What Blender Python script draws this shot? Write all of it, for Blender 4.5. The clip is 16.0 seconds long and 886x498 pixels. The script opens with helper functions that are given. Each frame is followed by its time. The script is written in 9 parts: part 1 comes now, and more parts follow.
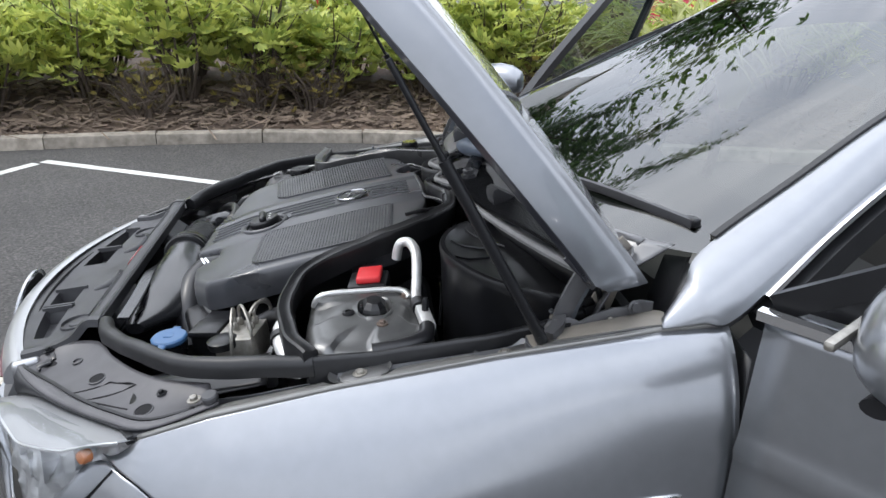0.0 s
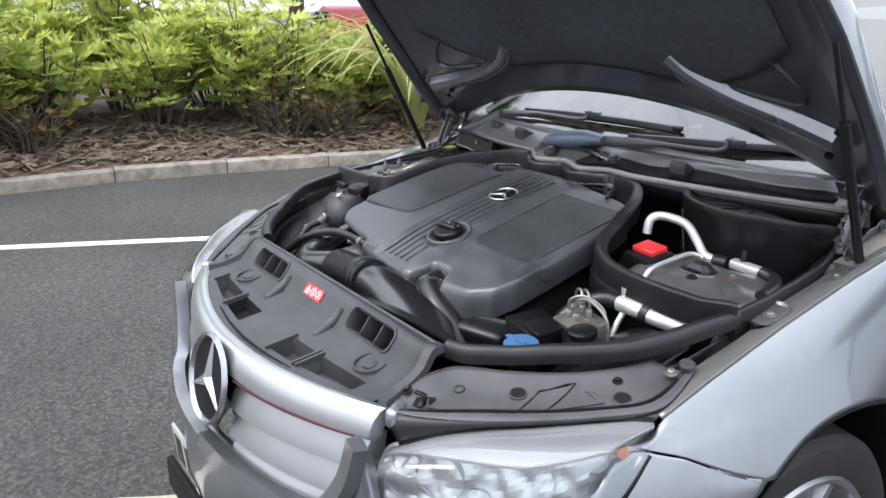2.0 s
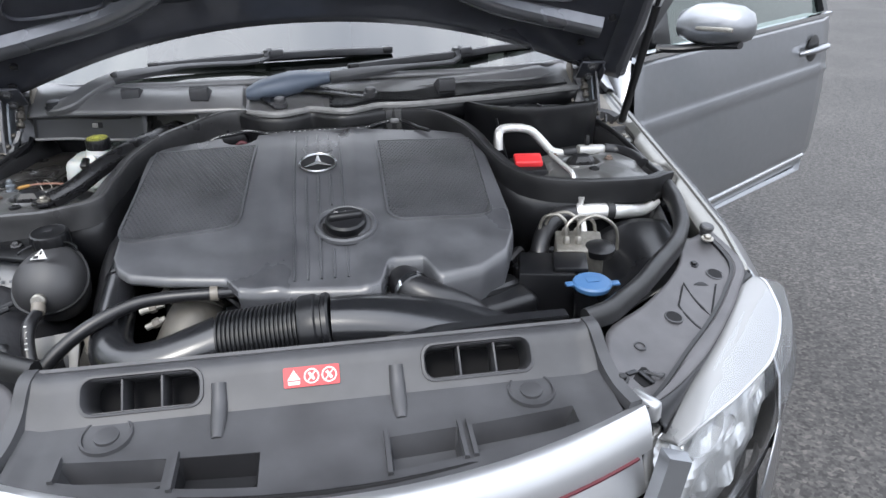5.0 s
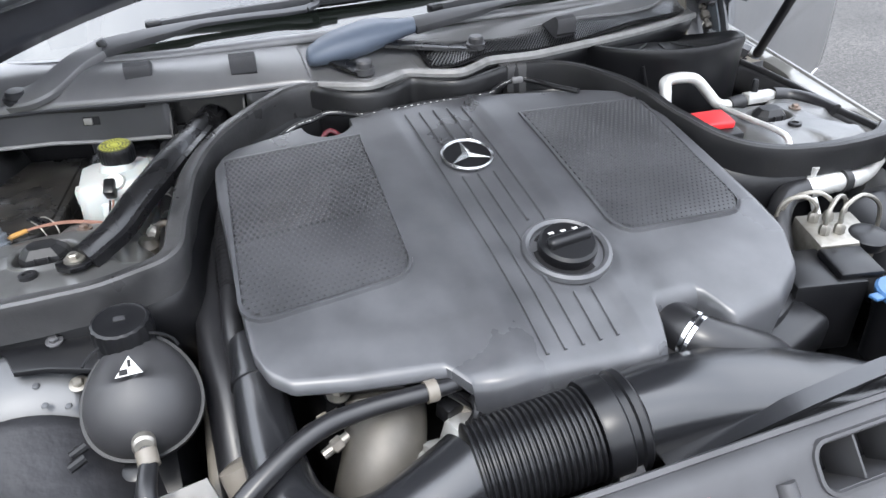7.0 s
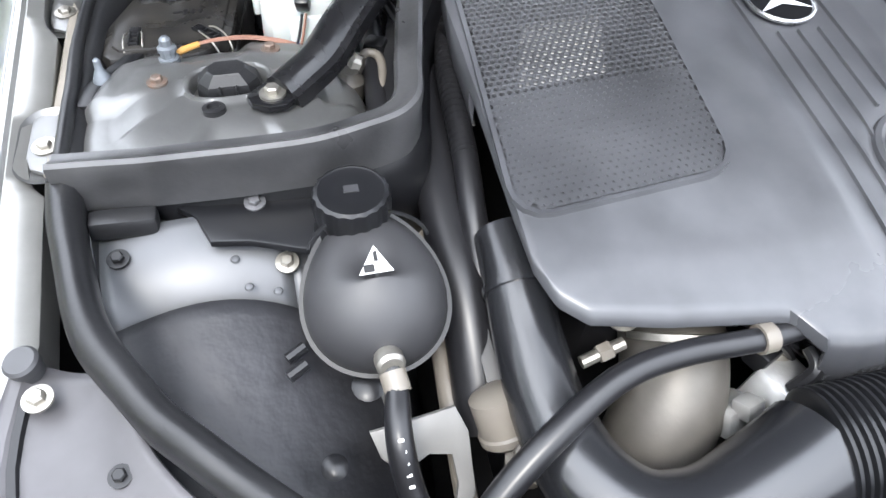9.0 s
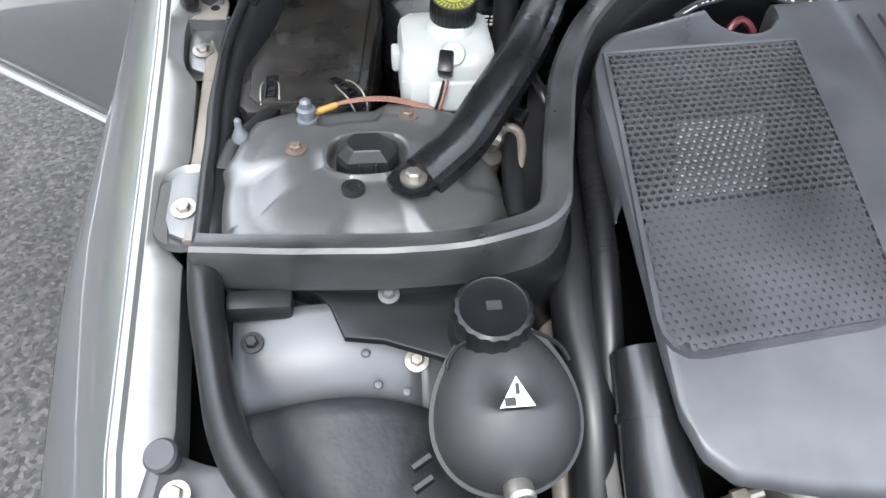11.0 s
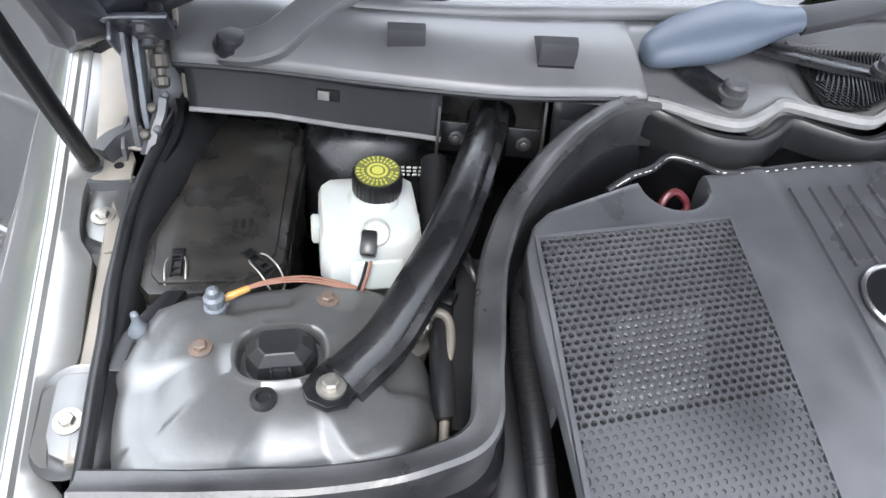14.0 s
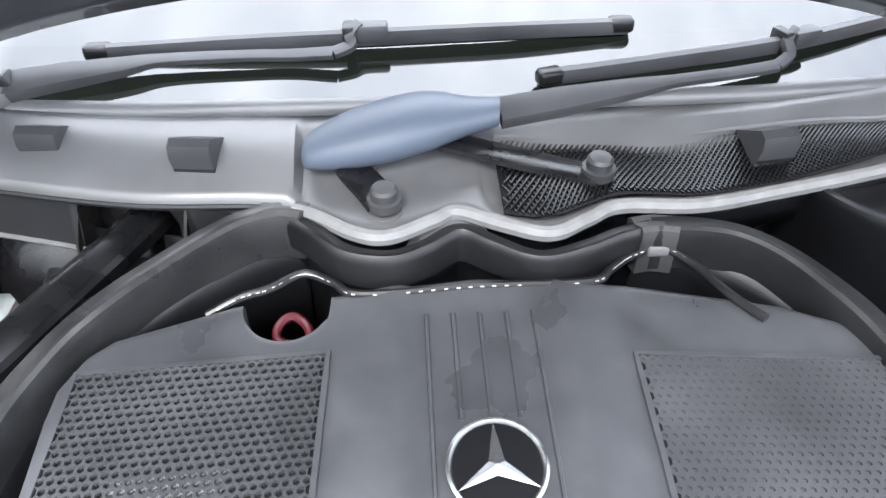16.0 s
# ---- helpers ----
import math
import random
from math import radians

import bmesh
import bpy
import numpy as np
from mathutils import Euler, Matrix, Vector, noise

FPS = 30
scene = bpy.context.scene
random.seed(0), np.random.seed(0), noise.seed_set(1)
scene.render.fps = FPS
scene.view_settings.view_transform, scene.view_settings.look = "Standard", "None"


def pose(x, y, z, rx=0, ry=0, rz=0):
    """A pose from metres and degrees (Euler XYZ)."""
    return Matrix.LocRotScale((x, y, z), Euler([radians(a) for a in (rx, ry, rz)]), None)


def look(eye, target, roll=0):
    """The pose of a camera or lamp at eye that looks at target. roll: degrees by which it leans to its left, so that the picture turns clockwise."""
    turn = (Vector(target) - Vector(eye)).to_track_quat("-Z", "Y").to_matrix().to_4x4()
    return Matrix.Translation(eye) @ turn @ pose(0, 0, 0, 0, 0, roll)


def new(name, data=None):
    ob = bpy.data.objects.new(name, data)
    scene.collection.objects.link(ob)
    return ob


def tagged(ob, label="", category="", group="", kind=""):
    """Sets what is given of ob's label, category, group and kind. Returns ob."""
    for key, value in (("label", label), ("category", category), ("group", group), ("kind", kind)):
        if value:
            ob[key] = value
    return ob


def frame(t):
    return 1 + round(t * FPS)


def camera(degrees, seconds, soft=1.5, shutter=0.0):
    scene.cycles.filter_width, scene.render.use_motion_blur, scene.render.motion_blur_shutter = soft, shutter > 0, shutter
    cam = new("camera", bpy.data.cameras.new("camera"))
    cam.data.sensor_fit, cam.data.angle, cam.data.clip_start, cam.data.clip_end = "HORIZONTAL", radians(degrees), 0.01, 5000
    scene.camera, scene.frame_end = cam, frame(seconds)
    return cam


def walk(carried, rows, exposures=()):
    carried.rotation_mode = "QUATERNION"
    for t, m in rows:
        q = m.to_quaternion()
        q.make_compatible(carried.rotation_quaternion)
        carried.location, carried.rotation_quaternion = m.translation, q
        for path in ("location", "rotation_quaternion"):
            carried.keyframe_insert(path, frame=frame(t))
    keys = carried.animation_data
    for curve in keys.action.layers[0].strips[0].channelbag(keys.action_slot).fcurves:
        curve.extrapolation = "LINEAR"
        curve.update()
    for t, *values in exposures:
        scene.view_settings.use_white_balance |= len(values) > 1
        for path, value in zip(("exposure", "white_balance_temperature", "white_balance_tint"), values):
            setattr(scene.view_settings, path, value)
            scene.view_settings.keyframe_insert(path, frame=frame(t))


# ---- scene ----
cam = camera(63.9, 16.0)
PATH = [
    (0, (1.684, 0.77, 1.428), (-0.17, 1.027, 0.723), 1.4),
    (0.5, (1.65, 0.425, 1.442), (-0.166, 0.888, 0.743), -0.1),
    (1, (1.498, 0.098, 1.401), (-0.326, 0.607, 0.756), 0.9),
    (1.5, (1.371, -0.194, 1.428), (-0.465, 0.35, 0.852), 0.3),
    (2, (1.303, -0.402, 1.373), (-0.208, 0.744, 0.738), 0.7),
    (2.5, (1.111, -0.519, 1.342), (-0.013, 0.984, 0.653), -0.5),
    (3, (0.921, -0.626, 1.356), (0.136, 1.095, 0.707), -1.9),
    (3.2, (0.839, -0.694, 1.358), (0.269, 1.112, 0.714), -1.7),
    (5.3, (-0.026, -0.545, 1.322), (0.299, 1.259, 0.521), -3.2),
    (5.5, (-0.058, -0.469, 1.32), (0.294, 1.334, 0.528), -4.6),
    (6, (-0.163, -0.344, 1.319), (0.019, 1.483, 0.527), -8.4),
    (6.5, (-0.28, -0.218, 1.336), (0.008, 1.576, 0.501), -7.1),
    (7, (-0.331, -0.084, 1.308), (0.222, 1.566, 0.323), -3.1),
    (7.5, (-0.323, 0.027, 1.261), (0.054, 1.647, 0.151), -0.6),
    (8, (-0.372, 0.105, 1.268), (-0.025, 1.634, 0.027), -0.9),
    (8.5, (-0.464, 0.148, 1.254), (-0.055, 1.585, -0.076), 0.6),
    (9, (-0.493, 0.174, 1.24), (-0.15, 1.593, -0.128), 0.7),
    (9.2, (-0.502, 0.182, 1.239), (-0.196, 1.61, -0.128), 0.8),
    (11.3, (-0.542, 0.317, 1.319), (-0.38, 1.672, -0.144), 1.6),
    (11.5, (-0.53, 0.342, 1.318), (-0.369, 1.705, -0.137), 1.5),
    (12, (-0.507, 0.436, 1.327), (-0.374, 1.884, -0.047), 1.5),
    (12.5, (-0.515, 0.488, 1.336), (-0.42, 1.993, 0.022), 2.5),
    (13, (-0.519, 0.485, 1.364), (-0.444, 1.987, 0.045), 2.4),
    (13.5, (-0.522, 0.43, 1.369), (-0.337, 1.923, 0.051), 5.1),
    (14, (-0.514, 0.414, 1.371), (-0.175, 1.849, 0.02), 5.7),
    (14.5, (-0.416, 0.416, 1.37), (-0.137, 1.927, 0.09), 4.4),
    (15, (-0.239, 0.424, 1.373), (-0.193, 2.016, 0.162), -0.4),
    (15.5, (-0.116, 0.456, 1.365), (-0.086, 2.067, 0.18), -1.5),
    (16, (-0.055, 0.474, 1.367), (0.033, 2.052, 0.141), -0.2),
]
EXPOSURES = [(0.0, 0.63), (1.5, 0.85), (2.5, 0.85), (3.2, 0.9), (5.5, 1.08), (6.0, 1.38), (7.0, 1.55), (8.0, 1.95), (9.0, 1.98), (11.5, 1.64), (12.5, 1.70), (14.5, 1.88), (16.0, 2.08)]
walk(cam, [(t, look(eye, target, roll)) for t, eye, target, roll in PATH], EXPOSURES)


# ---- sky, sun, exposure ----
SUN_ELEVATION, SUN_ROTATION = radians(52), radians(200)
world = bpy.data.worlds.new("overcast_sky")
scene.world = world
world.use_nodes = True
wn, wl = world.node_tree.nodes, world.node_tree.links
wn.clear()
w_out, w_bg = wn.new("ShaderNodeOutputWorld"), wn.new("ShaderNodeBackground")
w_sky, w_co, w_map = wn.new("ShaderNodeTexSky"), wn.new("ShaderNodeTexCoord"), wn.new("ShaderNodeMapping")
w_noise, w_ramp, w_mix = wn.new("ShaderNodeTexNoise"), wn.new("ShaderNodeValToRGB"), wn.new("ShaderNodeMix")
w_sky.sky_type, w_sky.sun_disc = "NISHITA", False
w_sky.sun_elevation, w_sky.sun_rotation = SUN_ELEVATION, SUN_ROTATION
w_sky.air_density, w_sky.dust_density = 1.0, 2.5
w_map.inputs["Scale"].default_value = (1.0, 1.0, 2.2)
w_noise.inputs["Scale"].default_value, w_noise.inputs["Detail"].default_value = 2.3, 7.0
w_noise.inputs["Roughness"].default_value = 0.55
w_ramp.color_ramp.elements[0].position, w_ramp.color_ramp.elements[0].color = 0.30, (8.9, 9.9, 11.9, 1)
w_ramp.color_ramp.elements[1].position, w_ramp.color_ramp.elements[1].color = 0.66, (19.0, 19.8, 21.4, 1)
w_mix.data_type = "RGBA"
w_mix.inputs["Factor"].default_value = 0.86
wl.new(w_co.outputs["Generated"], w_map.inputs["Vector"])
wl.new(w_map.outputs["Vector"], w_noise.inputs["Vector"])
wl.new(w_noise.outputs["Fac"], w_ramp.inputs["Fac"])
wl.new(w_sky.outputs["Color"], w_mix.inputs["A"])
# an overcast sky is about three times as bright overhead as at the horizon
w_sep, w_lift, w_tint = wn.new("ShaderNodeSeparateXYZ"), wn.new("ShaderNodeMapRange"), wn.new("ShaderNodeVectorMath")
wl.new(w_co.outputs["Generated"], w_sep.inputs["Vector"])
w_lift.inputs["To Min"].default_value, w_lift.inputs["To Max"].default_value = 0.5, 1.5
wl.new(w_sep.outputs["Z"], w_lift.inputs["Value"])
w_tint.operation = "SCALE"
wl.new(w_ramp.outputs["Color"], w_tint.inputs[0])
wl.new(w_lift.outputs["Result"], w_tint.inputs["Scale"])
wl.new(w_tint.outputs["Vector"], w_mix.inputs["B"])
wl.new(w_mix.outputs["Result"], w_bg.inputs["Color"])
wl.new(w_bg.outputs["Background"], w_out.inputs["Surface"])
w_bg.inputs["Strength"].default_value = 0.1
sun = new("sun", bpy.data.lights.new("sun", "SUN"))
sun.data.energy, sun.data.angle, sun.data.color = 1.0, radians(14), (1.0, 0.97, 0.92)
sun.rotation_euler = (radians(90) - SUN_ELEVATION, 0, radians(180) - SUN_ROTATION)


# ---- materials ----
def material(name, color, rough=0.5, metal=0.0, coat=0.0, vary=0.25, scale=14.0, bump=0.0, bump_scale=120.0, spec=0.5, sss=0.0,
             transmission=0.0, ior=1.5, per_object=0.0, coat_rough=0.05, rough_vary=0.12, alt=None, patch=3.0):
    m = bpy.data.materials.new(name)
    m.use_nodes = True
    nt = m.node_tree
    b = nt.nodes["Principled BSDF"]
    b.inputs["Roughness"].default_value, b.inputs["Metallic"].default_value = rough, metal
    b.inputs["Coat Weight"].default_value, b.inputs["Coat Roughness"].default_value = coat, coat_rough
    b.inputs["Specular IOR Level"].default_value = spec
    b.inputs["Transmission Weight"].default_value, b.inputs["IOR"].default_value = transmission, ior
    b.inputs["Subsurface Weight"].default_value = sss
    co = nt.nodes.new("ShaderNodeTexCoord")
    fine, wide = nt.nodes.new("ShaderNodeTexNoise"), nt.nodes.new("ShaderNodeTexNoise")
    for n, s in ((fine, scale), (wide, patch)):
        n.inputs["Scale"].default_value, n.inputs["Detail"].default_value = s, 5.0
        nt.links.new(co.outputs["Object"], n.inputs["Vector"])
    both = nt.nodes.new("ShaderNodeMath")
    both.operation = "ADD"
    nt.links.new(fine.outputs["Fac"], both.inputs[0])
    nt.links.new(wide.outputs["Fac"], both.inputs[1])
    span = nt.nodes.new("ShaderNodeMapRange")
    span.inputs["From Min"].default_value, span.inputs["From Max"].default_value = 0.62, 1.38
    nt.links.new(both.outputs[0], span.inputs["Value"])
    mix = nt.nodes.new("ShaderNodeMix")
    mix.data_type = "RGBA"
    other = alt or [c * (1 + vary) for c in color]
    mix.inputs["A"].default_value = (*[c * (1 - vary) for c in color], 1)
    mix.inputs["B"].default_value = (*other, 1)
    nt.links.new(span.outputs["Result"], mix.inputs["Factor"])
    last = mix.outputs["Result"]
    if per_object:
        info, hsv, vr = nt.nodes.new("ShaderNodeObjectInfo"), nt.nodes.new("ShaderNodeHueSaturation"), nt.nodes.new("ShaderNodeMapRange")
        vr.inputs["To Min"].default_value, vr.inputs["To Max"].default_value = 1 - per_object, 1 + per_object
        nt.links.new(info.outputs["Random"], vr.inputs["Value"])
        nt.links.new(vr.outputs["Result"], hsv.inputs["Value"])
        nt.links.new(last, hsv.inputs["Color"])
        last = hsv.outputs["Color"]
    nt.links.new(last, b.inputs["Base Color"])
    if rough_vary:
        rr = nt.nodes.new("ShaderNodeMapRange")
        rr.inputs["To Min"].default_value, rr.inputs["To Max"].default_value = max(0.02, rough - rough_vary), min(1, rough + rough_vary)
        nt.links.new(wide.outputs["Fac"], rr.inputs["Value"])
        nt.links.new(rr.outputs["Result"], b.inputs["Roughness"])
    if bump:
        grain, bp = nt.nodes.new("ShaderNodeTexNoise"), nt.nodes.new("ShaderNodeBump")
        grain.inputs["Scale"].default_value, grain.inputs["Detail"].default_value = bump_scale, 3.0
        bp.inputs["Strength"].default_value, bp.inputs["Distance"].default_value = bump, 0.4 / bump_scale
        nt.links.new(co.outputs["Object"], grain.inputs["Vector"])
        nt.links.new(grain.outputs["Fac"], bp.inputs["Height"])
        nt.links.new(bp.outputs["Normal"], b.inputs["Normal"])
    return m


PAINT = material("grey_metallic_paint", (0.222, 0.231, 0.247), 0.30, 0.75, 1.0, 0.05, 40, spec=0.5, rough_vary=0.05, coat_rough=0.03)
PAINT_IN = material("grey_primer_paint", (0.085, 0.088, 0.094), 0.42, 0.3, 0.0, 0.10, 22, rough_vary=0.1)
COVER = material("charcoal_moulded_plastic", (0.051, 0.0525, 0.0578), 0.36, 0, 0, 0.32, 24, 0.07, 1400, rough_vary=0.30, spec=0.7, patch=6)
PLASTIC = material("black_plastic", (0.0065, 0.0067, 0.0078), 0.34, 0, 0, 0.4, 20, 0.05, 1100, spec=0.38, rough_vary=0.18)
PANEL = material("grey_black_panel_plastic", (0.041, 0.0413, 0.0445), 0.44, 0, 0, 0.34, 18, 0.07, 1300, spec=0.45, rough_vary=0.2, patch=6)
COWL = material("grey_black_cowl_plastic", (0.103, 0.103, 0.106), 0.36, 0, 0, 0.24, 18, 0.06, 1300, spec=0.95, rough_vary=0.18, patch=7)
RUBBER = material("black_rubber", (0.010, 0.0102, 0.0116), 0.40, 0, 0, 0.4, 26, 0.12, 240, spec=0.42, rough_vary=0.22, alt=(0.016, 0.0162, 0.0175), patch=9)
WORN_RUBBER = material("worn_grey_black_rubber", (0.024, 0.0242, 0.026), 0.36, 0, 0, 0.4, 26, 0.14, 240, spec=0.6, rough_vary=0.25, alt=(0.058, 0.058, 0.060), patch=11)
BRIDGE = material("dusty_grey_bridge_plastic", (0.062, 0.060, 0.064), 0.46, 0, 0, 0.34, 18, 0.07, 1300, spec=0.45, rough_vary=0.2, patch=6)
SCOOP = material("semi_gloss_black_plastic", (0.011, 0.0114, 0.013), 0.24, 0, 0, 0.25, 20, 0.05, 1100, spec=0.75)
HOSE = material("black_hose_rubber", (0.010, 0.010, 0.0115), 0.36, 0, 0, 0.3, 30, 0.04, 700)
# black for deep parts; also stands for shade in holes, slots and voids
DARK = material("black_parts_and_void_shade", (0.008, 0.008, 0.009), 0.75, 0, 0, 0.4, 12, spec=0.2)
CHANNEL = material("dark_channel_plastic", (0.015, 0.0155, 0.018), 0.42, 0, 0, 0.3, 18, 0.06, 1300, spec=0.4, rough_vary=0.2)
FELT = material("black_felt_liner", (0.058, 0.062, 0.072), 0.9, 0, 0, 0.3, 60, 0.5, 350, spec=0.25)
UNDER = material("black_painted_underside", (0.042, 0.044, 0.054), 0.30, 0.2, 0.6, 0.2, 30)
ALU = material("raw_aluminium", (0.60, 0.60, 0.59), 0.5, 0.75, 0, 0.18, 45, 0.25, 220)
STEEL = material("zinc_plated_steel", (0.33, 0.315, 0.285), 0.46, 0.9, 0, 0.3, 90, 0.2, 300)
RUSTY = material("rusting_zinc_bolt", (0.20, 0.178, 0.158), 0.5, 0.5, 0, 0.3, 160, 0.2, 300, alt=(0.19, 0.125, 0.095), patch=60)
BLUE_ZINC = material("blue_passivated_zinc", (0.135, 0.15, 0.168), 0.5, 0.5, 0, 0.2, 90, 0.15, 300)
CHROME = material("chrome", (0.82, 0.83, 0.84), 0.09, 1.0, 0, 0.03, 20, rough_vary=0.03)
SATIN = material("satin_silver_grille", (0.38, 0.385, 0.395), 0.36, 0.8, 0.4, 0.04, 20, rough_vary=0.04)
WHITEP = material("milky_white_plastic", (0.38, 0.395, 0.385), 0.36, 0, 0, 0.05, 14, sss=0.15)
BLUE = material("blue_plastic_cap", (0.05, 0.125, 0.26), 0.42, 0, 0, 0.1, 30)
RED = material("red_plastic", (0.55, 0.025, 0.03), 0.42, 0, 0, 0.1, 30)
YELLOW = material("yellow_print", (0.34, 0.34, 0.06), 0.55, 0, 0, 0.1, 40)
WHITE = material("white_print", (0.55, 0.55, 0.54), 0.55, 0, 0, 0.05, 40)
COPPER = material("copper_cable", (0.24, 0.125, 0.09), 0.45, 0.2, 0, 0.2, 60)
AMBER = material("amber_plastic", (0.36, 0.19, 0.045), 0.4, 0, 0, 0.15, 60)
BEIGE = material("aged_grey_plastic", (0.145, 0.13, 0.11), 0.42, 0, 0, 0.15, 30)
TYRE = material("tyre_rubber", (0.02, 0.02, 0.02), 0.75, 0, 0, 0.3, 30, 0.2, 200)
INTERIOR = material("dark_cabin_trim", (0.03, 0.03, 0.032), 0.7, 0, 0, 0.3, 8)
LINE = material("worn_white_road_paint", (0.48, 0.48, 0.45), 0.75, 0, 0, 0.2, 60, 0.5, 160, alt=(0.62, 0.62, 0.585))
LINE_CREAM = material("worn_cream_road_paint", (0.40, 0.37, 0.30), 0.8, 0, 0, 0.25, 60, 0.5, 160, alt=(0.50, 0.465, 0.38))
DUSTBOX = material("dusty_black_lid", (0.0068, 0.0072, 0.0085), 0.30, 0, 0, 0.3, 42, 0.08, 300, alt=(0.030, 0.0275, 0.0240), patch=16, spec=0.36, rough_vary=0.22)
CONCRETE = material("weathered_concrete", (0.20, 0.172, 0.135), 0.9, 0, 0, 0.4, 16, 0.6, 90, per_object=0.16, alt=(0.36, 0.32, 0.265), patch=5)
SOIL = material("dark_bark_mulch", (0.055, 0.038, 0.028), 0.95, 0, 0, 0.5, 30, 0.9, 40, alt=(0.14, 0.095, 0.065))
CHIP = material("bark_chip", (0.085, 0.056, 0.04), 0.9, 0, 0, 0.45, 8, alt=(0.24, 0.18, 0.13), patch=5)
BARK = material("shrub_bark", (0.075, 0.056, 0.042), 0.9, 0, 0, 0.35, 20, 0.6, 60)
WALLW = material("white_painted_wall", (0.78, 0.78, 0.77), 0.7, 0, 0, 0.04, 3)
REDPAINT = material("red_sign_paint", (0.55, 0.02, 0.05), 0.4, 0, 0, 0.08, 5)
DARKRED = material("dark_red_plastic", (0.07, 0.008, 0.013), 0.4, 0, 0, 0.1, 30)
# lighter than the underside paint: the rib's highlight is put into the colour
RIB_HIGHLIGHT_PAINT = material("highlight_lifted_rib_paint", (0.15, 0.155, 0.17), 0.26, 0.6, 0.5, 0.1, 40)
TOWER = material("bare_grey_metallic_paint", (0.138, 0.139, 0.138), 0.36, 0.65, 0.1, 0.18, 26, 0.06, 90)
TANK = material("matt_black_tank_plastic", (0.024, 0.024, 0.026), 0.52, 0, 0, 0.3, 20, 0.04, 1200, spec=0.6)
GLOSS = material("worn_black_enamel", (0.0065, 0.0065, 0.0078), 0.23, 0, 0.0, 0.3, 30, 0.08, 160, rough_vary=0.3, alt=(0.011, 0.011, 0.012), patch=26)
PALE = material("pale_aged_plastic", (0.15, 0.147, 0.14), 0.45, 0, 0, 0.15, 30)
DUSTY = material("dusty_cast_metal", (0.085, 0.078, 0.068), 0.5, 0.35, 0, 0.3, 30, 0.1, 200)
HINGE_GREY = material("grey_primed_hinge", (0.11, 0.11, 0.115), 0.42, 0.5, 0, 0.25, 40)
FACET = material("soft_chrome_reflector", (0.52, 0.53, 0.54), 0.32, 0.75, 0, 0.15, 40)
LIP_GREY = material("worn_pale_rubber_lip", (0.17, 0.17, 0.17), 0.5, 0, 0, 0.25, 60)
FROST = material("frosted_lamp_trim", (0.235, 0.238, 0.242), 0.36, 0.2, 0.2, 0.05, 20, rough_vary=0.05)


OLIVE = material("olive_yellow_print", (0.085, 0.088, 0.022), 0.55, 0, 0, 0.2, 120)
DARK_AMBER = material("reddish_amber_plastic", (0.36, 0.13, 0.05), 0.35, 0, 0, 0.15, 60)
CREAM_METAL = material("dusty_cream_primed_metal", (0.205, 0.185, 0.158), 0.5, 0.2, 0, 0.2, 18, 0.05, 80)
FLANGE = material("pale_grey_metallic_edge_paint", (0.215, 0.213, 0.203), 0.36, 0.6, 0.2, 0.12, 30, 0.05, 80)
# bright metal only for the plate that makes the mesh holes glint
GLINT_METAL = material("glint_plate_metal", (0.75, 0.75, 0.74), 0.22, 1.0, 0, 0.12, 60)


def leaf_material(name, low, high):
    m = bpy.data.materials.new(name)
    m.use_nodes = True
    nt = m.node_tree
    b = nt.nodes["Principled BSDF"]
    geo, ramp, co, wide, add = (nt.nodes.new(k) for k in ("ShaderNodeNewGeometry", "ShaderNodeValToRGB", "ShaderNodeTexCoord", "ShaderNodeTexNoise", "ShaderNodeMath"))
    wide.inputs["Scale"].default_value = 2.0
    add.operation = "MULTIPLY_ADD"
    add.inputs[1].default_value = 0.6
    ramp.color_ramp.elements[0].color, ramp.color_ramp.elements[1].color = (*low, 1), (*high, 1)
    ramp.color_ramp.elements[0].position, ramp.color_ramp.elements[1].position = 0.2, 0.95
    nt.links.new(co.outputs["Object"], wide.inputs["Vector"])
    nt.links.new(geo.outputs["Random Per Island"], add.inputs[0])
    half = nt.nodes.new("ShaderNodeMath")
    half.operation = "MULTIPLY"
    half.inputs[1].default_value = 0.6
    nt.links.new(wide.outputs["Fac"], half.inputs[0])
    nt.links.new(half.outputs[0], add.inputs[2])
    nt.links.new(add.outputs[0], ramp.inputs["Fac"])
    nt.links.new(ramp.outputs["Color"], b.inputs["Base Color"])
    b.inputs["Roughness"].default_value = 0.42
    tr, mx, out = nt.nodes.new("ShaderNodeBsdfTranslucent"), nt.nodes.new("ShaderNodeMixShader"), nt.nodes["Material Output"]
    nt.links.new(ramp.outputs["Color"], tr.inputs["Color"])
    mx.inputs["Fac"].default_value = 0.45
    nt.links.new(b.outputs["BSDF"], mx.inputs[1])
    nt.links.new(tr.outputs["BSDF"], mx.inputs[2])
    nt.links.new(mx.outputs["Shader"], out.inputs["Surface"])
    return m


LEAF = leaf_material("shrub_leaf", (0.16, 0.25, 0.055), (0.70, 0.72, 0.20))
LEAF_LOW = leaf_material("tawny_leaf", (0.10, 0.075, 0.03), (0.27, 0.22, 0.05))
LEAF_TREE = leaf_material("tree_leaf", (0.03, 0.08, 0.02), (0.12, 0.22, 0.05))
BLADE = leaf_material("strap_leaf", (0.16, 0.22, 0.05), (0.55, 0.54, 0.24))


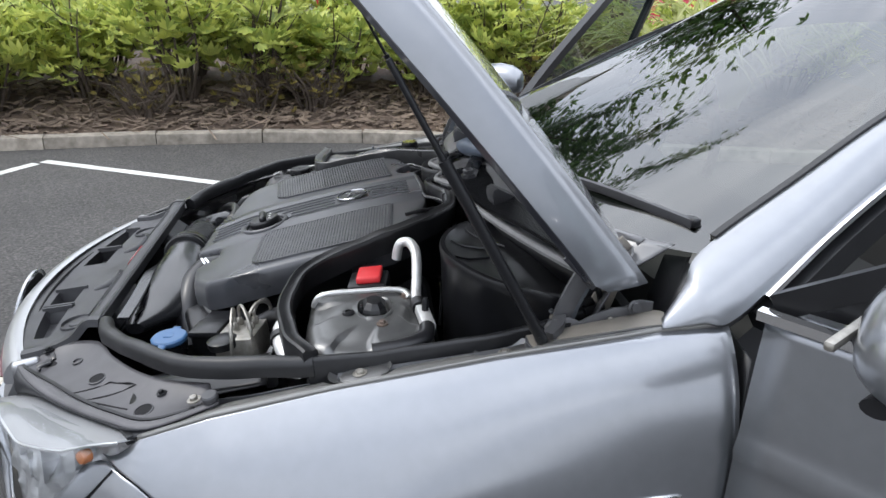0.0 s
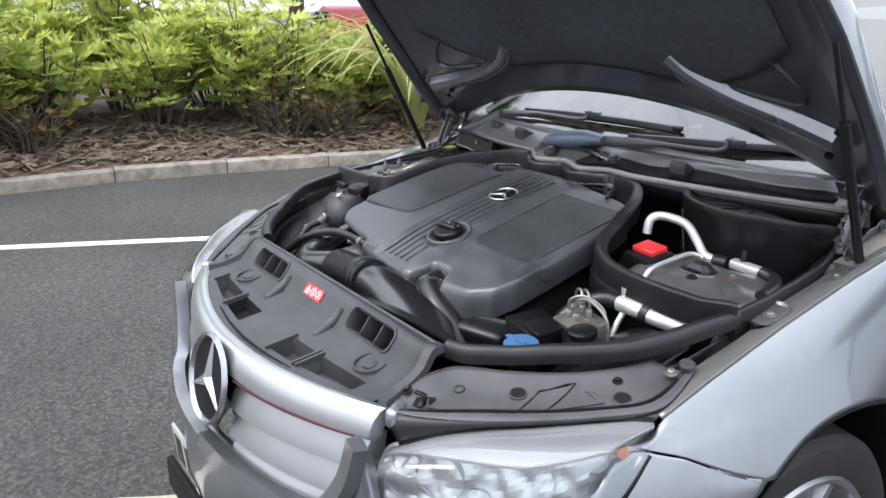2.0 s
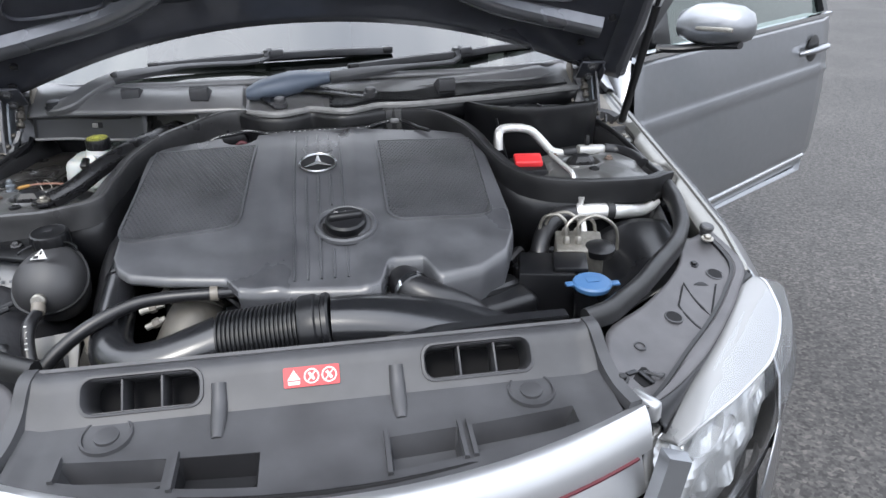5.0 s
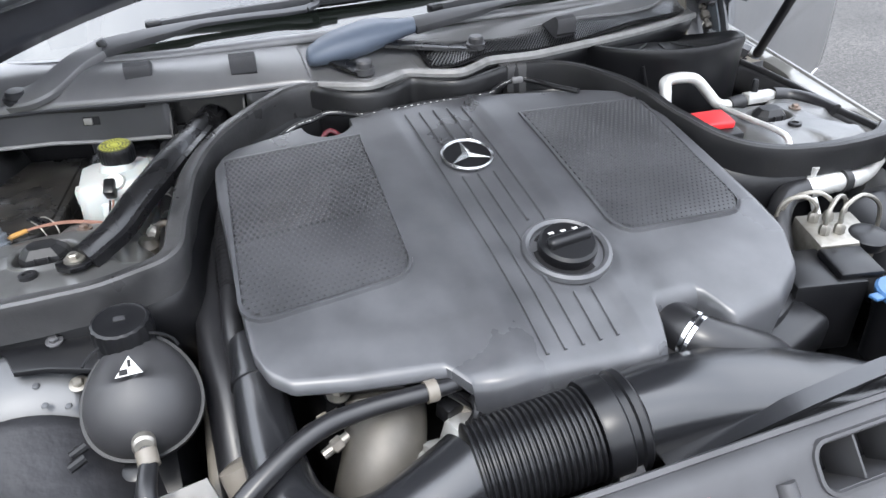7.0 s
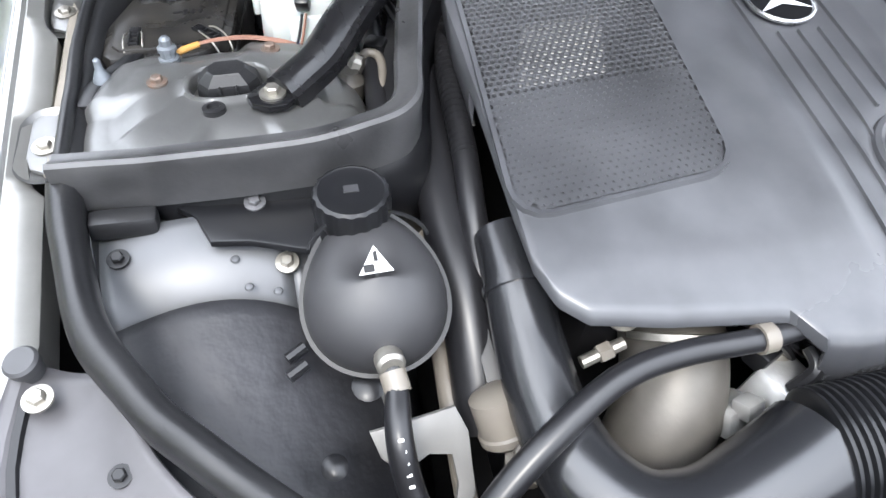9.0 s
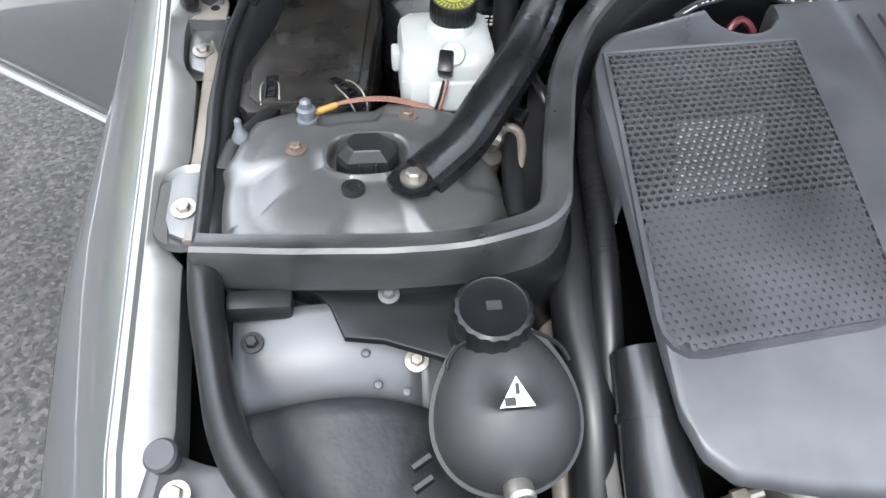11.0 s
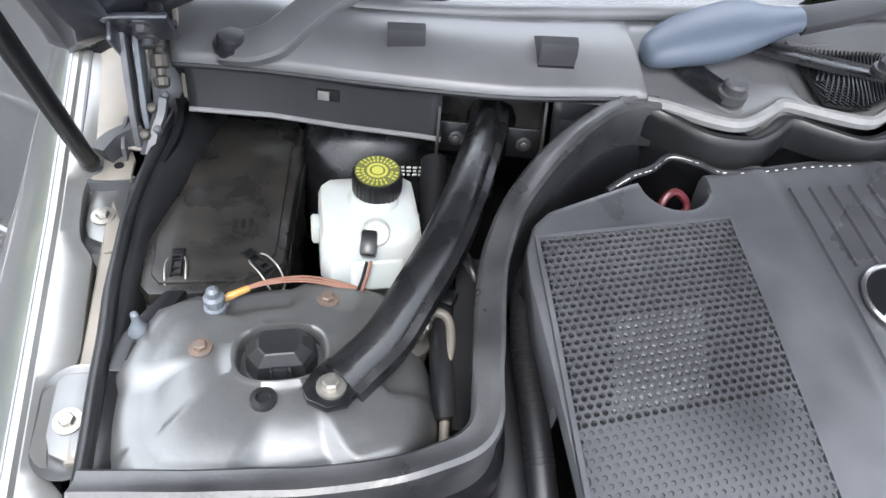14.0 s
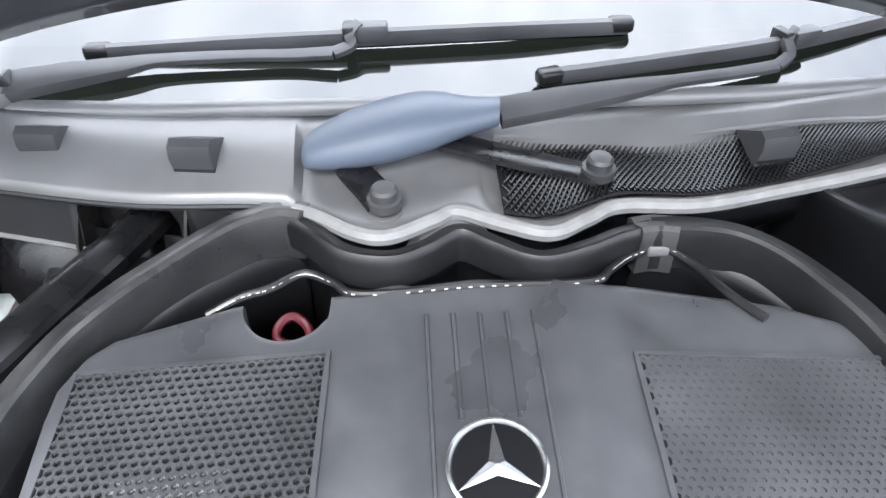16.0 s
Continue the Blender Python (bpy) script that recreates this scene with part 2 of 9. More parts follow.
def glass(name, tint=(1, 1, 1), rough=0.0, mirror=0.05, curve=5.0):
    """Clear sheet whose gloss rises from its head-on value to full at a grazing view."""
    m = bpy.data.materials.new(name)
    m.use_nodes = True
    nt = m.node_tree
    nt.nodes.remove(nt.nodes["Principled BSDF"])
    clear, gloss, mx, face, power, span = (nt.nodes.new(k) for k in ("ShaderNodeBsdfTransparent", "ShaderNodeBsdfGlossy", "ShaderNodeMixShader", "ShaderNodeLayerWeight", "ShaderNodeMath", "ShaderNodeMapRange"))
    clear.inputs["Color"].default_value = (*tint, 1)
    gloss.inputs["Roughness"].default_value = rough
    face.inputs["Blend"].default_value = 0.5
    power.operation = "POWER"
    power.inputs[1].default_value = curve
    span.inputs["To Min"].default_value = mirror
    nt.links.new(face.outputs["Facing"], power.inputs[0])
    nt.links.new(power.outputs[0], span.inputs["Value"])
    nt.links.new(span.outputs["Result"], mx.inputs["Fac"])
    nt.links.new(clear.outputs["BSDF"], mx.inputs[1])
    nt.links.new(gloss.outputs["BSDF"], mx.inputs[2])
    nt.links.new(mx.outputs["Shader"], nt.nodes["Material Output"].inputs["Surface"])
    return m


GLASS = glass("tinted_windscreen_glass", (0.17, 0.20, 0.175), 0.01, 0.125, 4.0)
SIDE_GLASS = glass("green_tinted_side_glass", (0.30, 0.39, 0.37), 0.01, 0.06)
BADGE = material("dull_silver_badge", (0.36, 0.365, 0.375), 0.26, 0.9, 0.0, 0.05, 60)
MESHM = material("matt_charcoal_mesh", (0.040, 0.041, 0.045), 0.40, 0, 0, 0.3, 14, spec=0.6, rough_vary=0.25, patch=9)
SHIELD = material("matt_black_shield", (0.021, 0.0213, 0.024), 0.46, 0, 0, 0.6, 14, 0.25, 45, spec=0.3, rough_vary=0.2)
LENS = glass("clear_headlamp_lens", (0.92, 0.93, 0.94), 0.02, 0.06)


def asphalt():
    m = bpy.data.materials.new("worn_asphalt")
    m.use_nodes = True
    nt = m.node_tree
    b = nt.nodes["Principled BSDF"]
    co, stone, grit, wide, ramp, tone, mul, add, bp = (nt.nodes.new(k) for k in ("ShaderNodeTexCoord", "ShaderNodeTexVoronoi", "ShaderNodeTexNoise", "ShaderNodeTexNoise", "ShaderNodeValToRGB", "ShaderNodeMapRange", "ShaderNodeMix", "ShaderNodeMath", "ShaderNodeBump"))
    stone.inputs["Scale"].default_value = 95.0
    grit.inputs["Scale"].default_value, grit.inputs["Detail"].default_value = 45.0, 6.0
    wide.inputs["Scale"].default_value, wide.inputs["Detail"].default_value = 0.9, 6.0
    for n in (stone, grit, wide):
        nt.links.new(co.outputs["Object"], n.inputs["Vector"])
    pick = nt.nodes.new("ShaderNodeSeparateColor")
    nt.links.new(stone.outputs["Color"], pick.inputs["Color"])
    add.operation = "MULTIPLY_ADD"
    add.inputs[1].default_value = 0.55
    nt.links.new(grit.outputs["Fac"], add.inputs[0])
    half = nt.nodes.new("ShaderNodeMath")
    half.operation = "MULTIPLY"
    half.inputs[1].default_value = 0.6
    nt.links.new(pick.outputs["Red"], half.inputs[0])
    nt.links.new(half.outputs[0], add.inputs[2])
    e = ramp.color_ramp.elements
    e[0].position, e[0].color = 0.24, (0.018, 0.0165, 0.0155, 1)
    e[1].position, e[1].color = 0.97, (0.12, 0.11, 0.10, 1)
    mid = e.new(0.55)
    mid.color = (0.047, 0.0443, 0.0426, 1)
    high = e.new(0.76)
    high.color = (0.068, 0.064, 0.061, 1)
    nt.links.new(add.outputs[0], ramp.inputs["Fac"])
    tone.inputs["From Min"].default_value, tone.inputs["From Max"].default_value = 0.3, 0.7
    tone.inputs["To Min"].default_value, tone.inputs["To Max"].default_value = 0.58, 1.0
    nt.links.new(wide.outputs["Fac"], tone.inputs["Value"])
    mul.data_type, mul.blend_type = "RGBA", "MULTIPLY"
    mul.inputs["Factor"].default_value = 1.0
    nt.links.new(ramp.outputs["Color"], mul.inputs["A"])
    nt.links.new(tone.outputs["Result"], mul.inputs["B"])
    nt.links.new(mul.outputs["Result"], b.inputs["Base Color"])
    b.inputs["Roughness"].default_value = 0.78
    bp.inputs["Strength"].default_value, bp.inputs["Distance"].default_value = 0.9, 0.004
    nt.links.new(add.outputs[0], bp.inputs["Height"])
    nt.links.new(bp.outputs["Normal"], b.inputs["Normal"])
    return m


ASPHALT = asphalt()


# ---- shape helpers ----
def part(name, bm, mat, parent=None, label="", angle=35, thick=0.0):
    """One mesh object out of a bmesh, under a thing or a part; thick: sheet thickness to the inside."""
    me = bpy.data.meshes.new(name)
    bmesh.ops.recalc_face_normals(bm, faces=bm.faces) if not thick else None
    bm.to_mesh(me)
    bm.free()
    me.materials.append(mat)
    me.polygons.foreach_set("use_smooth", [True] * len(me.polygons))
    me.set_sharp_from_angle(angle=radians(angle))
    ob = new(name, me)
    if thick:
        md = ob.modifiers.new("sheet", "SOLIDIFY")
        md.thickness, md.offset = thick, 0
    if parent:
        ob.parent = parent
        top = parent
        while top.parent:
            top = top.parent
        if parent is top:
            ob.matrix_parent_inverse = Matrix.Translation(top.location).inverted()
    return tagged(ob, label)


def spline(pts, n=8, closed=False):
    """A smooth line of n steps a span through the points."""
    p = [Vector(q) for q in pts]
    out, m = [], len(p)
    for i in range(m if closed else m - 1):
        g = (lambda k: p[k % m]) if closed else (lambda k: p[min(max(k, 0), m - 1)])
        a, b, c, d = g(i - 1), g(i), g(i + 1), g(i + 2)
        for k in range(n):
            t = k / n
            out.append(0.5 * (2 * b + (c - a) * t + (2 * a - 5 * b + 4 * c - d) * t * t + (3 * b - a - 3 * c + d) * t ** 3))
    if not closed:
        out.append(p[-1].copy())
    return out


def loft(bm, rows, wrap=False, loop=False, caps=False):
    """Quads between rows of points. wrap: each row is a ring; loop: the last row meets the first."""
    v = [[bm.verts.new(q) for q in r] for r in rows]
    n = len(v[0])
    for i in range(len(v) if loop else len(v) - 1):
        a, b = v[i], v[(i + 1) % len(v)]
        for j in range(n if wrap else n - 1):
            k = (j + 1) % n
            try:
                bm.faces.new((a[j], a[k], b[k], b[j]))
            except ValueError:
                pass
    if caps:
        bm.faces.new(v[0][::-1])
        bm.faces.new(v[-1])
    return bm


def frames(pts, up=None):
    """Side and up vectors along a line, with no twist, or kept to a fixed up."""
    p = [Vector(q) for q in pts]
    tang = [(p[min(i + 1, len(p) - 1)] - p[max(i - 1, 0)]).normalized() for i in range(len(p))]
    ref = Vector(up) if up else (Vector((0, 0, 1)) if abs(tang[0].z) < 0.9 else Vector((1, 0, 0)))
    out = []
    for t in tang:
        u = (ref - t * ref.dot(t)).normalized()
        out.append((t.cross(u), u))
        ref = Vector(up) if up else u
    return out


def tube(pts, r, n=12, bm=None, flat=1.0, up=None, smooth=6, caps=True):
    """A round or flattened tube; r: one radius or one for each given point."""
    bm = bm or bmesh.new()
    rr = [r] * len(pts) if not isinstance(r, (list, tuple)) else list(r)
    line = spline(pts, smooth) if smooth > 1 and len(pts) > 2 else [Vector(q) for q in pts]
    rows, m = [], len(line)
    for i, (c, (s, u)) in enumerate(zip(line, frames(line, up))):
        f = i / (m - 1) * (len(rr) - 1)
        a = int(min(f, len(rr) - 2)) if len(rr) > 1 else 0
        rad = rr[a] + (rr[min(a + 1, len(rr) - 1)] - rr[a]) * (f - a)
        rows.append([c + s * (rad * math.cos(2 * math.pi * k / n)) + u * (rad * flat * math.sin(2 * math.pi * k / n)) for k in range(n)])
    return loft(bm, rows, wrap=True, caps=caps)


def sweep(pts, profile, up=(0, 0, 1), bm=None, smooth=6, closed=False, caps=True):
    """A ring profile of (side, up) carried along a line."""
    bm = bm or bmesh.new()
    line = spline(pts, smooth, closed) if smooth > 1 else [Vector(q) for q in pts]
    if closed:
        ext = [line[-1]] + line + [line[0]]
        fr = frames(ext, up)[1:-1]
    else:
        fr = frames(line, up)
    rows = [[c + s * a + u * b for a, b in profile] for c, (s, u) in zip(line, fr)]
    return loft(bm, rows, wrap=True, loop=closed, caps=caps and not closed)


def worn_sweep(pts, profile, waver=0.0016, up=(0, 0, 1), smooth=8, seed=0.0):
    """A soft rubber strip: the profile swells, leans and shifts a little along the line."""
    line = spline(pts, smooth)
    rows = []
    for c, (s, u) in zip(line, frames(line, up)):
        q = Vector((seed, 0, 0)) + c * 17
        dx, dz = waver * noise.noise(q), waver * noise.noise(q + Vector((9, 0, 0)))
        k, lean = 1 + 0.10 * noise.noise(q * 0.7 + Vector((0, 5, 0))), 0.16 * noise.noise(q * 0.5 + Vector((0, 0, 7)))
        rows.append([c + s * (a * k + dx + lean * max(0, b)) + u * (b * (1 + (k - 1) * 0.6) + dz) for a, b in profile])
    return loft(bmesh.new(), rows, wrap=True, caps=True)


def flat_bar(rows_in, up=(0, -0.5, 0.87), smooth=5):
    """A flat bar through rows of (x, y, z, width, height), with softened upper edges."""
    n = 8
    line = spline([r[:3] for r in rows_in], smooth)
    rows = []
    for i, (c, (s, u)) in enumerate(zip(line, frames(line, up))):
        f = i / (len(line) - 1) * (len(rows_in) - 1)
        a = min(int(f), len(rows_in) - 2)
        w, h = (rows_in[a][k] + (rows_in[a + 1][k] - rows_in[a][k]) * (f - a) for k in (3, 4))
        rows.append([c + s * (w * p) + u * (h * q) for p, q in ((-0.5, -0.5), (-0.5, 0.15), (-0.42, 0.42), (-0.2, 0.5), (0.2, 0.5), (0.42, 0.42), (0.5, 0.15), (0.5, -0.5))])
    return loft(bmesh.new(), rows, wrap=True, caps=True)


def lathe(profile, m=None, n=28, bm=None, caps=True):
    """A turned body from (radius, height) pairs about the local z of m."""
    bm = bm or bmesh.new()
    m = m or Matrix()
    rows = [[m @ Vector((r * math.cos(2 * math.pi * k / n), r * math.sin(2 * math.pi * k / n), z)) for k in range(n)] for r, z in profile]
    return loft(bm, rows, wrap=True, caps=caps)


def axis(at, direction=(0, 0, 1), spin=0.0):
    """A pose at a point whose z runs along a direction."""
    return Matrix.Translation(at) @ Vector(direction).to_track_quat("Z", "Y").to_matrix().to_4x4() @ Matrix.Rotation(radians(spin), 4, "Z")


def rbox(size, m=None, bevel=0.004, bm=None, seg=2, taper=1.0):
    """A box with rounded edges, centred on m; taper narrows its top."""
    bm = bm or bmesh.new()
    m = m or Matrix()
    made = bmesh.ops.create_cube(bm, size=1.0)["verts"]
    for v in made:
        k = taper if v.co.z > 0 else 1.0
        v.co = Vector((v.co.x * size[0] * k, v.co.y * size[1] * k, v.co.z * size[2]))
    if bevel:
        edges = list({e for v in made for e in v.link_edges})
        got = bmesh.ops.bevel(bm, geom=edges, offset=min(bevel, min(size) * 0.45), segments=seg, affect="EDGES", profile=0.5)
        made = list({v for f in got["faces"] for v in f.verts} | {v for v in made if v.is_valid})
    bmesh.ops.transform(bm, matrix=m, verts=[v for v in made if v.is_valid])
    return bm


def prism(outline, depth, m=None, bm=None, bevel=0.0):
    """A flat plate from an outline of (x, y), from z = 0 down by depth, with its upper edge rounded."""
    bm = bm or bmesh.new()
    m = m or Matrix()
    n = len(outline)
    c = Vector((sum(p[0] for p in outline) / n, sum(p[1] for p in outline) / n))
    def ring(k, z):
        pts = []
        for i, p in enumerate(outline):
            a, b, d = Vector(outline[i - 1]), Vector(p), Vector(outline[(i + 1) % n])
            e = (d - a)
            nrm = Vector((e.y, -e.x)).normalized()
            q = b - nrm * k
            pts.append(m @ Vector((q.x, q.y, z)))
        return pts
    area = sum(outline[i - 1][0] * outline[i][1] - outline[i][0] * outline[i - 1][1] for i in range(n))
    sgn = 1 if area > 0 else -1
    rows = [ring(0, -depth)]
    if bevel:
        rows += [ring(0, -bevel), ring(sgn * bevel * 0.3, -bevel * 0.3), ring(sgn * bevel, 0)]
    else:
        rows += [ring(0, 0)]
    loft(bm, rows, wrap=True, caps=True)
    return bm


def grid(fn, nu, nv, bm=None):
    """A sheet fn(u, v), u and v from 0 to 1."""
    return loft(bm or bmesh.new(), [[Vector(fn(i / nu, j / nv)) for j in range(nv + 1)] for i in range(nu + 1)])


def lerp(table, x):
    """A smooth value from rows of (x, value)."""
    if x <= table[0][0]:
        return table[0][1]
    for (a, p), (b, q) in zip(table, table[1:]):
        if x <= b:
            t = (x - a) / (b - a)
            return p + (q - p) * t
    return table[-1][1]


def bolt(name, at, direction, r, parent, mat, label=""):
    bm = lathe([(r * 1.7, 0), (r * 1.7, r * 0.35), (r * 1.05, r * 0.4)], axis(at, direction), 18)
    lathe([(r, r * 0.38), (r, r * 1.1), (r * 0.8, r * 1.3)], axis(at, direction, random.uniform(0, 60)), 6, bm)
    return part(name, bm, mat, parent, label)


def rounded(w, h, r, n=5, cx=0.0, cy=0.0):
    """The outline of a rounded rectangle."""
    out = []
    for k, (sx, sy) in enumerate(((1, 1), (-1, 1), (-1, -1), (1, -1))):
        for i in range(n + 1):
            a = math.pi / 2 * (k + i / n)
            out.append((cx + sx * (w / 2 - r) + r * math.cos(a), cy + sy * (h / 2 - r) + r * math.sin(a)))
    return out


def star_badge(m, r, mat, backing, parent, label):
    """A round badge: a ring with three tapered arms."""
    ring = part("badge_ring", lathe([(r * 0.86, 0.0), (r * 0.88, 0.055 * r), (r * 0.93, 0.10 * r), (r * 0.99, 0.06 * r), (r, 0.0)], m, 40, caps=False), mat, parent, label)
    part("badge_disc", lathe([(r * 0.89, 0.001), (r * 0.5, 0.0012), (0.0005, 0.0012)], m, 40), backing, parent, "black badge ground")
    for k in range(3):
        a = radians(90 + 120 * k)
        d, s = Vector((math.cos(a), math.sin(a), 0)), Vector((-math.sin(a), math.cos(a), 0))
        bm = bmesh.new()
        h = 0.13 * r
        pts = [d * (r * 0.9), s * (r * 0.16) + d * 0.09 * r, -s * (r * 0.16) + d * 0.09 * r, -d * r * 0.02]
        v = [bm.verts.new(m @ (p + Vector((0, 0, 0.0015)))) for p in pts] + [bm.verts.new(m @ Vector((0, 0, h))), bm.verts.new(m @ (d * r * 0.88 + Vector((0, 0, 0.05 * r))))]
        for f in ((0, 1, 4, 5), (2, 0, 5, 4), (1, 3, 4), (3, 2, 4)):
            bm.faces.new([v[q] for q in f])
        part("badge_arm", bm, mat, ring, angle=10)


# ---- car park ground, lines, kerb, planted bed ----
bm = bmesh.new()
loft(bm, [[Vector((x, y, 0)) for x in (-400, -60, -12, -6, -4.9, -3, -1, 1, 3, 8, 60, 400)] for y in (-400, -60, -12, -4, -1, 2, 5, 12, 60, 400)])
tagged(part("ground", bm, ASPHALT), "dark grey worn asphalt of a car park", "ground", kind="structure")

ALONG, ACROSS = Vector((0.44, 0.898, 0)), Vector((0.898, -0.44, 0))


def painted_line(start, way, length, width, label):
    side = Vector((way.y, -way.x, 0)) * (width / 2)
    rng = random.Random(int(length * 100))
    bm = bmesh.new()
    n = int(length / 0.05)
    rows = []
    for i in range(n + 1):
        c = Vector(start) + way * (length * i / n)
        a, b = 1 + rng.uniform(-0.06, 0.06), 1 + rng.uniform(-0.06, 0.06)
        rows.append([c - side * a + Vector((0, 0, 0.001)), c - side * a + Vector((0, 0, 0.004)), c + side * b + Vector((0, 0, 0.004)), c + side * b + Vector((0, 0, 0.001))])
    loft(bm, rows)
    return tagged(part("painted_line", bm, LINE_CREAM if "cream" in label else LINE), label, "road marking", "parking bay lines", "structure")


painted_line((-4.27, -1.66, 0), ALONG, 6.2, 0.085, "white painted parking bay line on dark asphalt")
painted_line((-4.19, -1.69, 0), ACROSS, 6.5, 0.085, "white painted line across the end of a parking bay")
painted_line((-2.049, -2.593, 0), Vector((0.504, 0.864, 0)), 3.76, 0.11, "cream white painted parking bay line beside the car")

KERB = spline([(-4.1, -6.5, 0), (-4.45, -3.5, 0), (-4.66, -2.1, 0), (-4.84, -1.1, 0), (-4.93, -0.3, 0), (-4.92, 0.6, 0), (-4.78, 1.45, 0), (-4.56, 2.4, 0), (-4.3, 3.2, 0), (-4.1, 3.95, 0), (-3.8, 5.4, 0), (-3.5, 8.0, 0)], 40)
kerb = tagged(new("kerb"), "weathered pale concrete kerb with mossy joints", "kerb", kind="structure")
SOIL_EDGE = []


def kerb_stones():
    dist, start, rng = 0.0, 0, random.Random(4)
    for i in range(1, len(KERB)):
        dist += (KERB[i] - KERB[i - 1]).length
        if dist > 0.9 or i == len(KERB) - 1:
            a, b = KERB[start], KERB[i]
            way = (b - a).normalized()
            side = Vector((-way.y, way.x, 0))
            a, b = a + way * 0.004, b - way * 0.004
            h, t = 0.105 + rng.uniform(-0.006, 0.006), rng.uniform(-0.006, 0.006)
            prof = [(0.0, -0.05), (0.0, h - 0.02), (0.006, h - 0.006), (0.02, h), (0.125, h + 0.002), (0.13, h - 0.006), (0.13, -0.05)]
            rows = [[p + side * (s + t) + Vector((0, 0, z)) for s, z in prof] for p in (a, a.lerp(b, 0.5), b)]
            bm = loft(bmesh.new(), rows, wrap=True, caps=True)
            part("kerb_stone", bm, CONCRETE, kerb)
            SOIL_EDGE.append(a + side * 0.13)
            dist, start = 0.0, i


kerb_stones()

rows = []
for p, q in zip(KERB[::12], KERB[12::12]):
    way = (q - p).normalized()
    side = Vector((-way.y, way.x, 0))
    r = []
    for k, (d, z) in enumerate(((0.128, 0.07), (0.25, 0.10), (0.5, 0.15), (0.9, 0.2), (1.5, 0.26), (2.4, 0.3), (4.5, 0.32), (6.5, 0.3))):
        c = p + side * d
        c.z = z + 0.05 * noise.noise(c * 2.2) + 0.025 * noise.noise(c * 7)
        r.append(c)
    rows.append(r)
tagged(part("planting_bed", loft(bmesh.new(), rows), SOIL), "dark bark mulch bed behind the kerb", "flower bed", kind="structure")


def bed_spot(rng, near, far, y0=-6.0, y1=7.0):
    while True:
        i = rng.randrange(len(KERB) - 2)
        p, way = KERB[i], (KERB[i + 1] - KERB[i]).normalized()
        c = p + Vector((-way.y, way.x, 0)) * rng.uniform(near, far)
        if y0 < c.y < y1:
            return c


def litter():
    rng, bm = random.Random(9), bmesh.new()
    for k in range(4000):
        c = bed_spot(rng, 0.13, 2.0)
        i = min(range(0, len(KERB), 16), key=lambda j: (KERB[j] - c).length_squared)
        dist = (Vector((KERB[i].x, KERB[i].y, 0)) - Vector((c.x, c.y, 0))).length
        c.z = lerp(((0.12, 0.08), (0.5, 0.165), (0.9, 0.215), (1.5, 0.27), (2.4, 0.31)), dist) + 0.05 * noise.noise(c * 2.2) + rng.uniform(-0.005, 0.02)
        if rng.random() < 0.02:
            c += Vector((0.25, 0, 0))
        l, w = rng.uniform(0.02, 0.075), rng.uniform(0.008, 0.022)
        if rng.random() < 0.12:
            l, w = rng.uniform(0.12, 0.4), rng.uniform(0.004, 0.009)
        m = Matrix.Translation(c) @ Euler((rng.uniform(-0.5, 0.5), rng.uniform(-0.4, 0.4), rng.uniform(0, 6.3))).to_matrix().to_4x4()
        loft(bm, [[m @ Vector((x, -w, 0)), m @ Vector((x, 0, w * 0.8)), m @ Vector((x, w, 0))] for x in (-l, 0, l)])
    tagged(part("bark_litter", bm, CHIP), "loose bark chips, dead leaves and twigs on the bed", "mulch", kind="stuff")


litter()


def leaf(bm, c, way, side, size, fingers):
    """A hand of pointed leaflets round c."""
    up = way.cross(side).normalized()
    for k in range(fingers):
        a = (k - (fingers - 1) / 2) * (2.1 / fingers)
        d = (way * math.cos(a) + side * math.sin(a)).normalized()
        s = d.cross(up).normalized()
        ln = size * (1 - 0.22 * abs(a))
        mid, tip = c + d * ln * 0.5 - up * ln * 0.04, c + d * ln - up * ln * 0.22
        v = [bm.verts.new(q) for q in (c, mid + s * ln * 0.17, tip, mid - s * ln * 0.17, mid + up * 0.0 - up * ln * 0.03)]
        bm.faces.new((v[0], v[1], v[4]))
        bm.faces.new((v[1], v[2], v[4]))
        bm.faces.new((v[2], v[3], v[4]))
        bm.faces.new((v[3], v[0], v[4]))


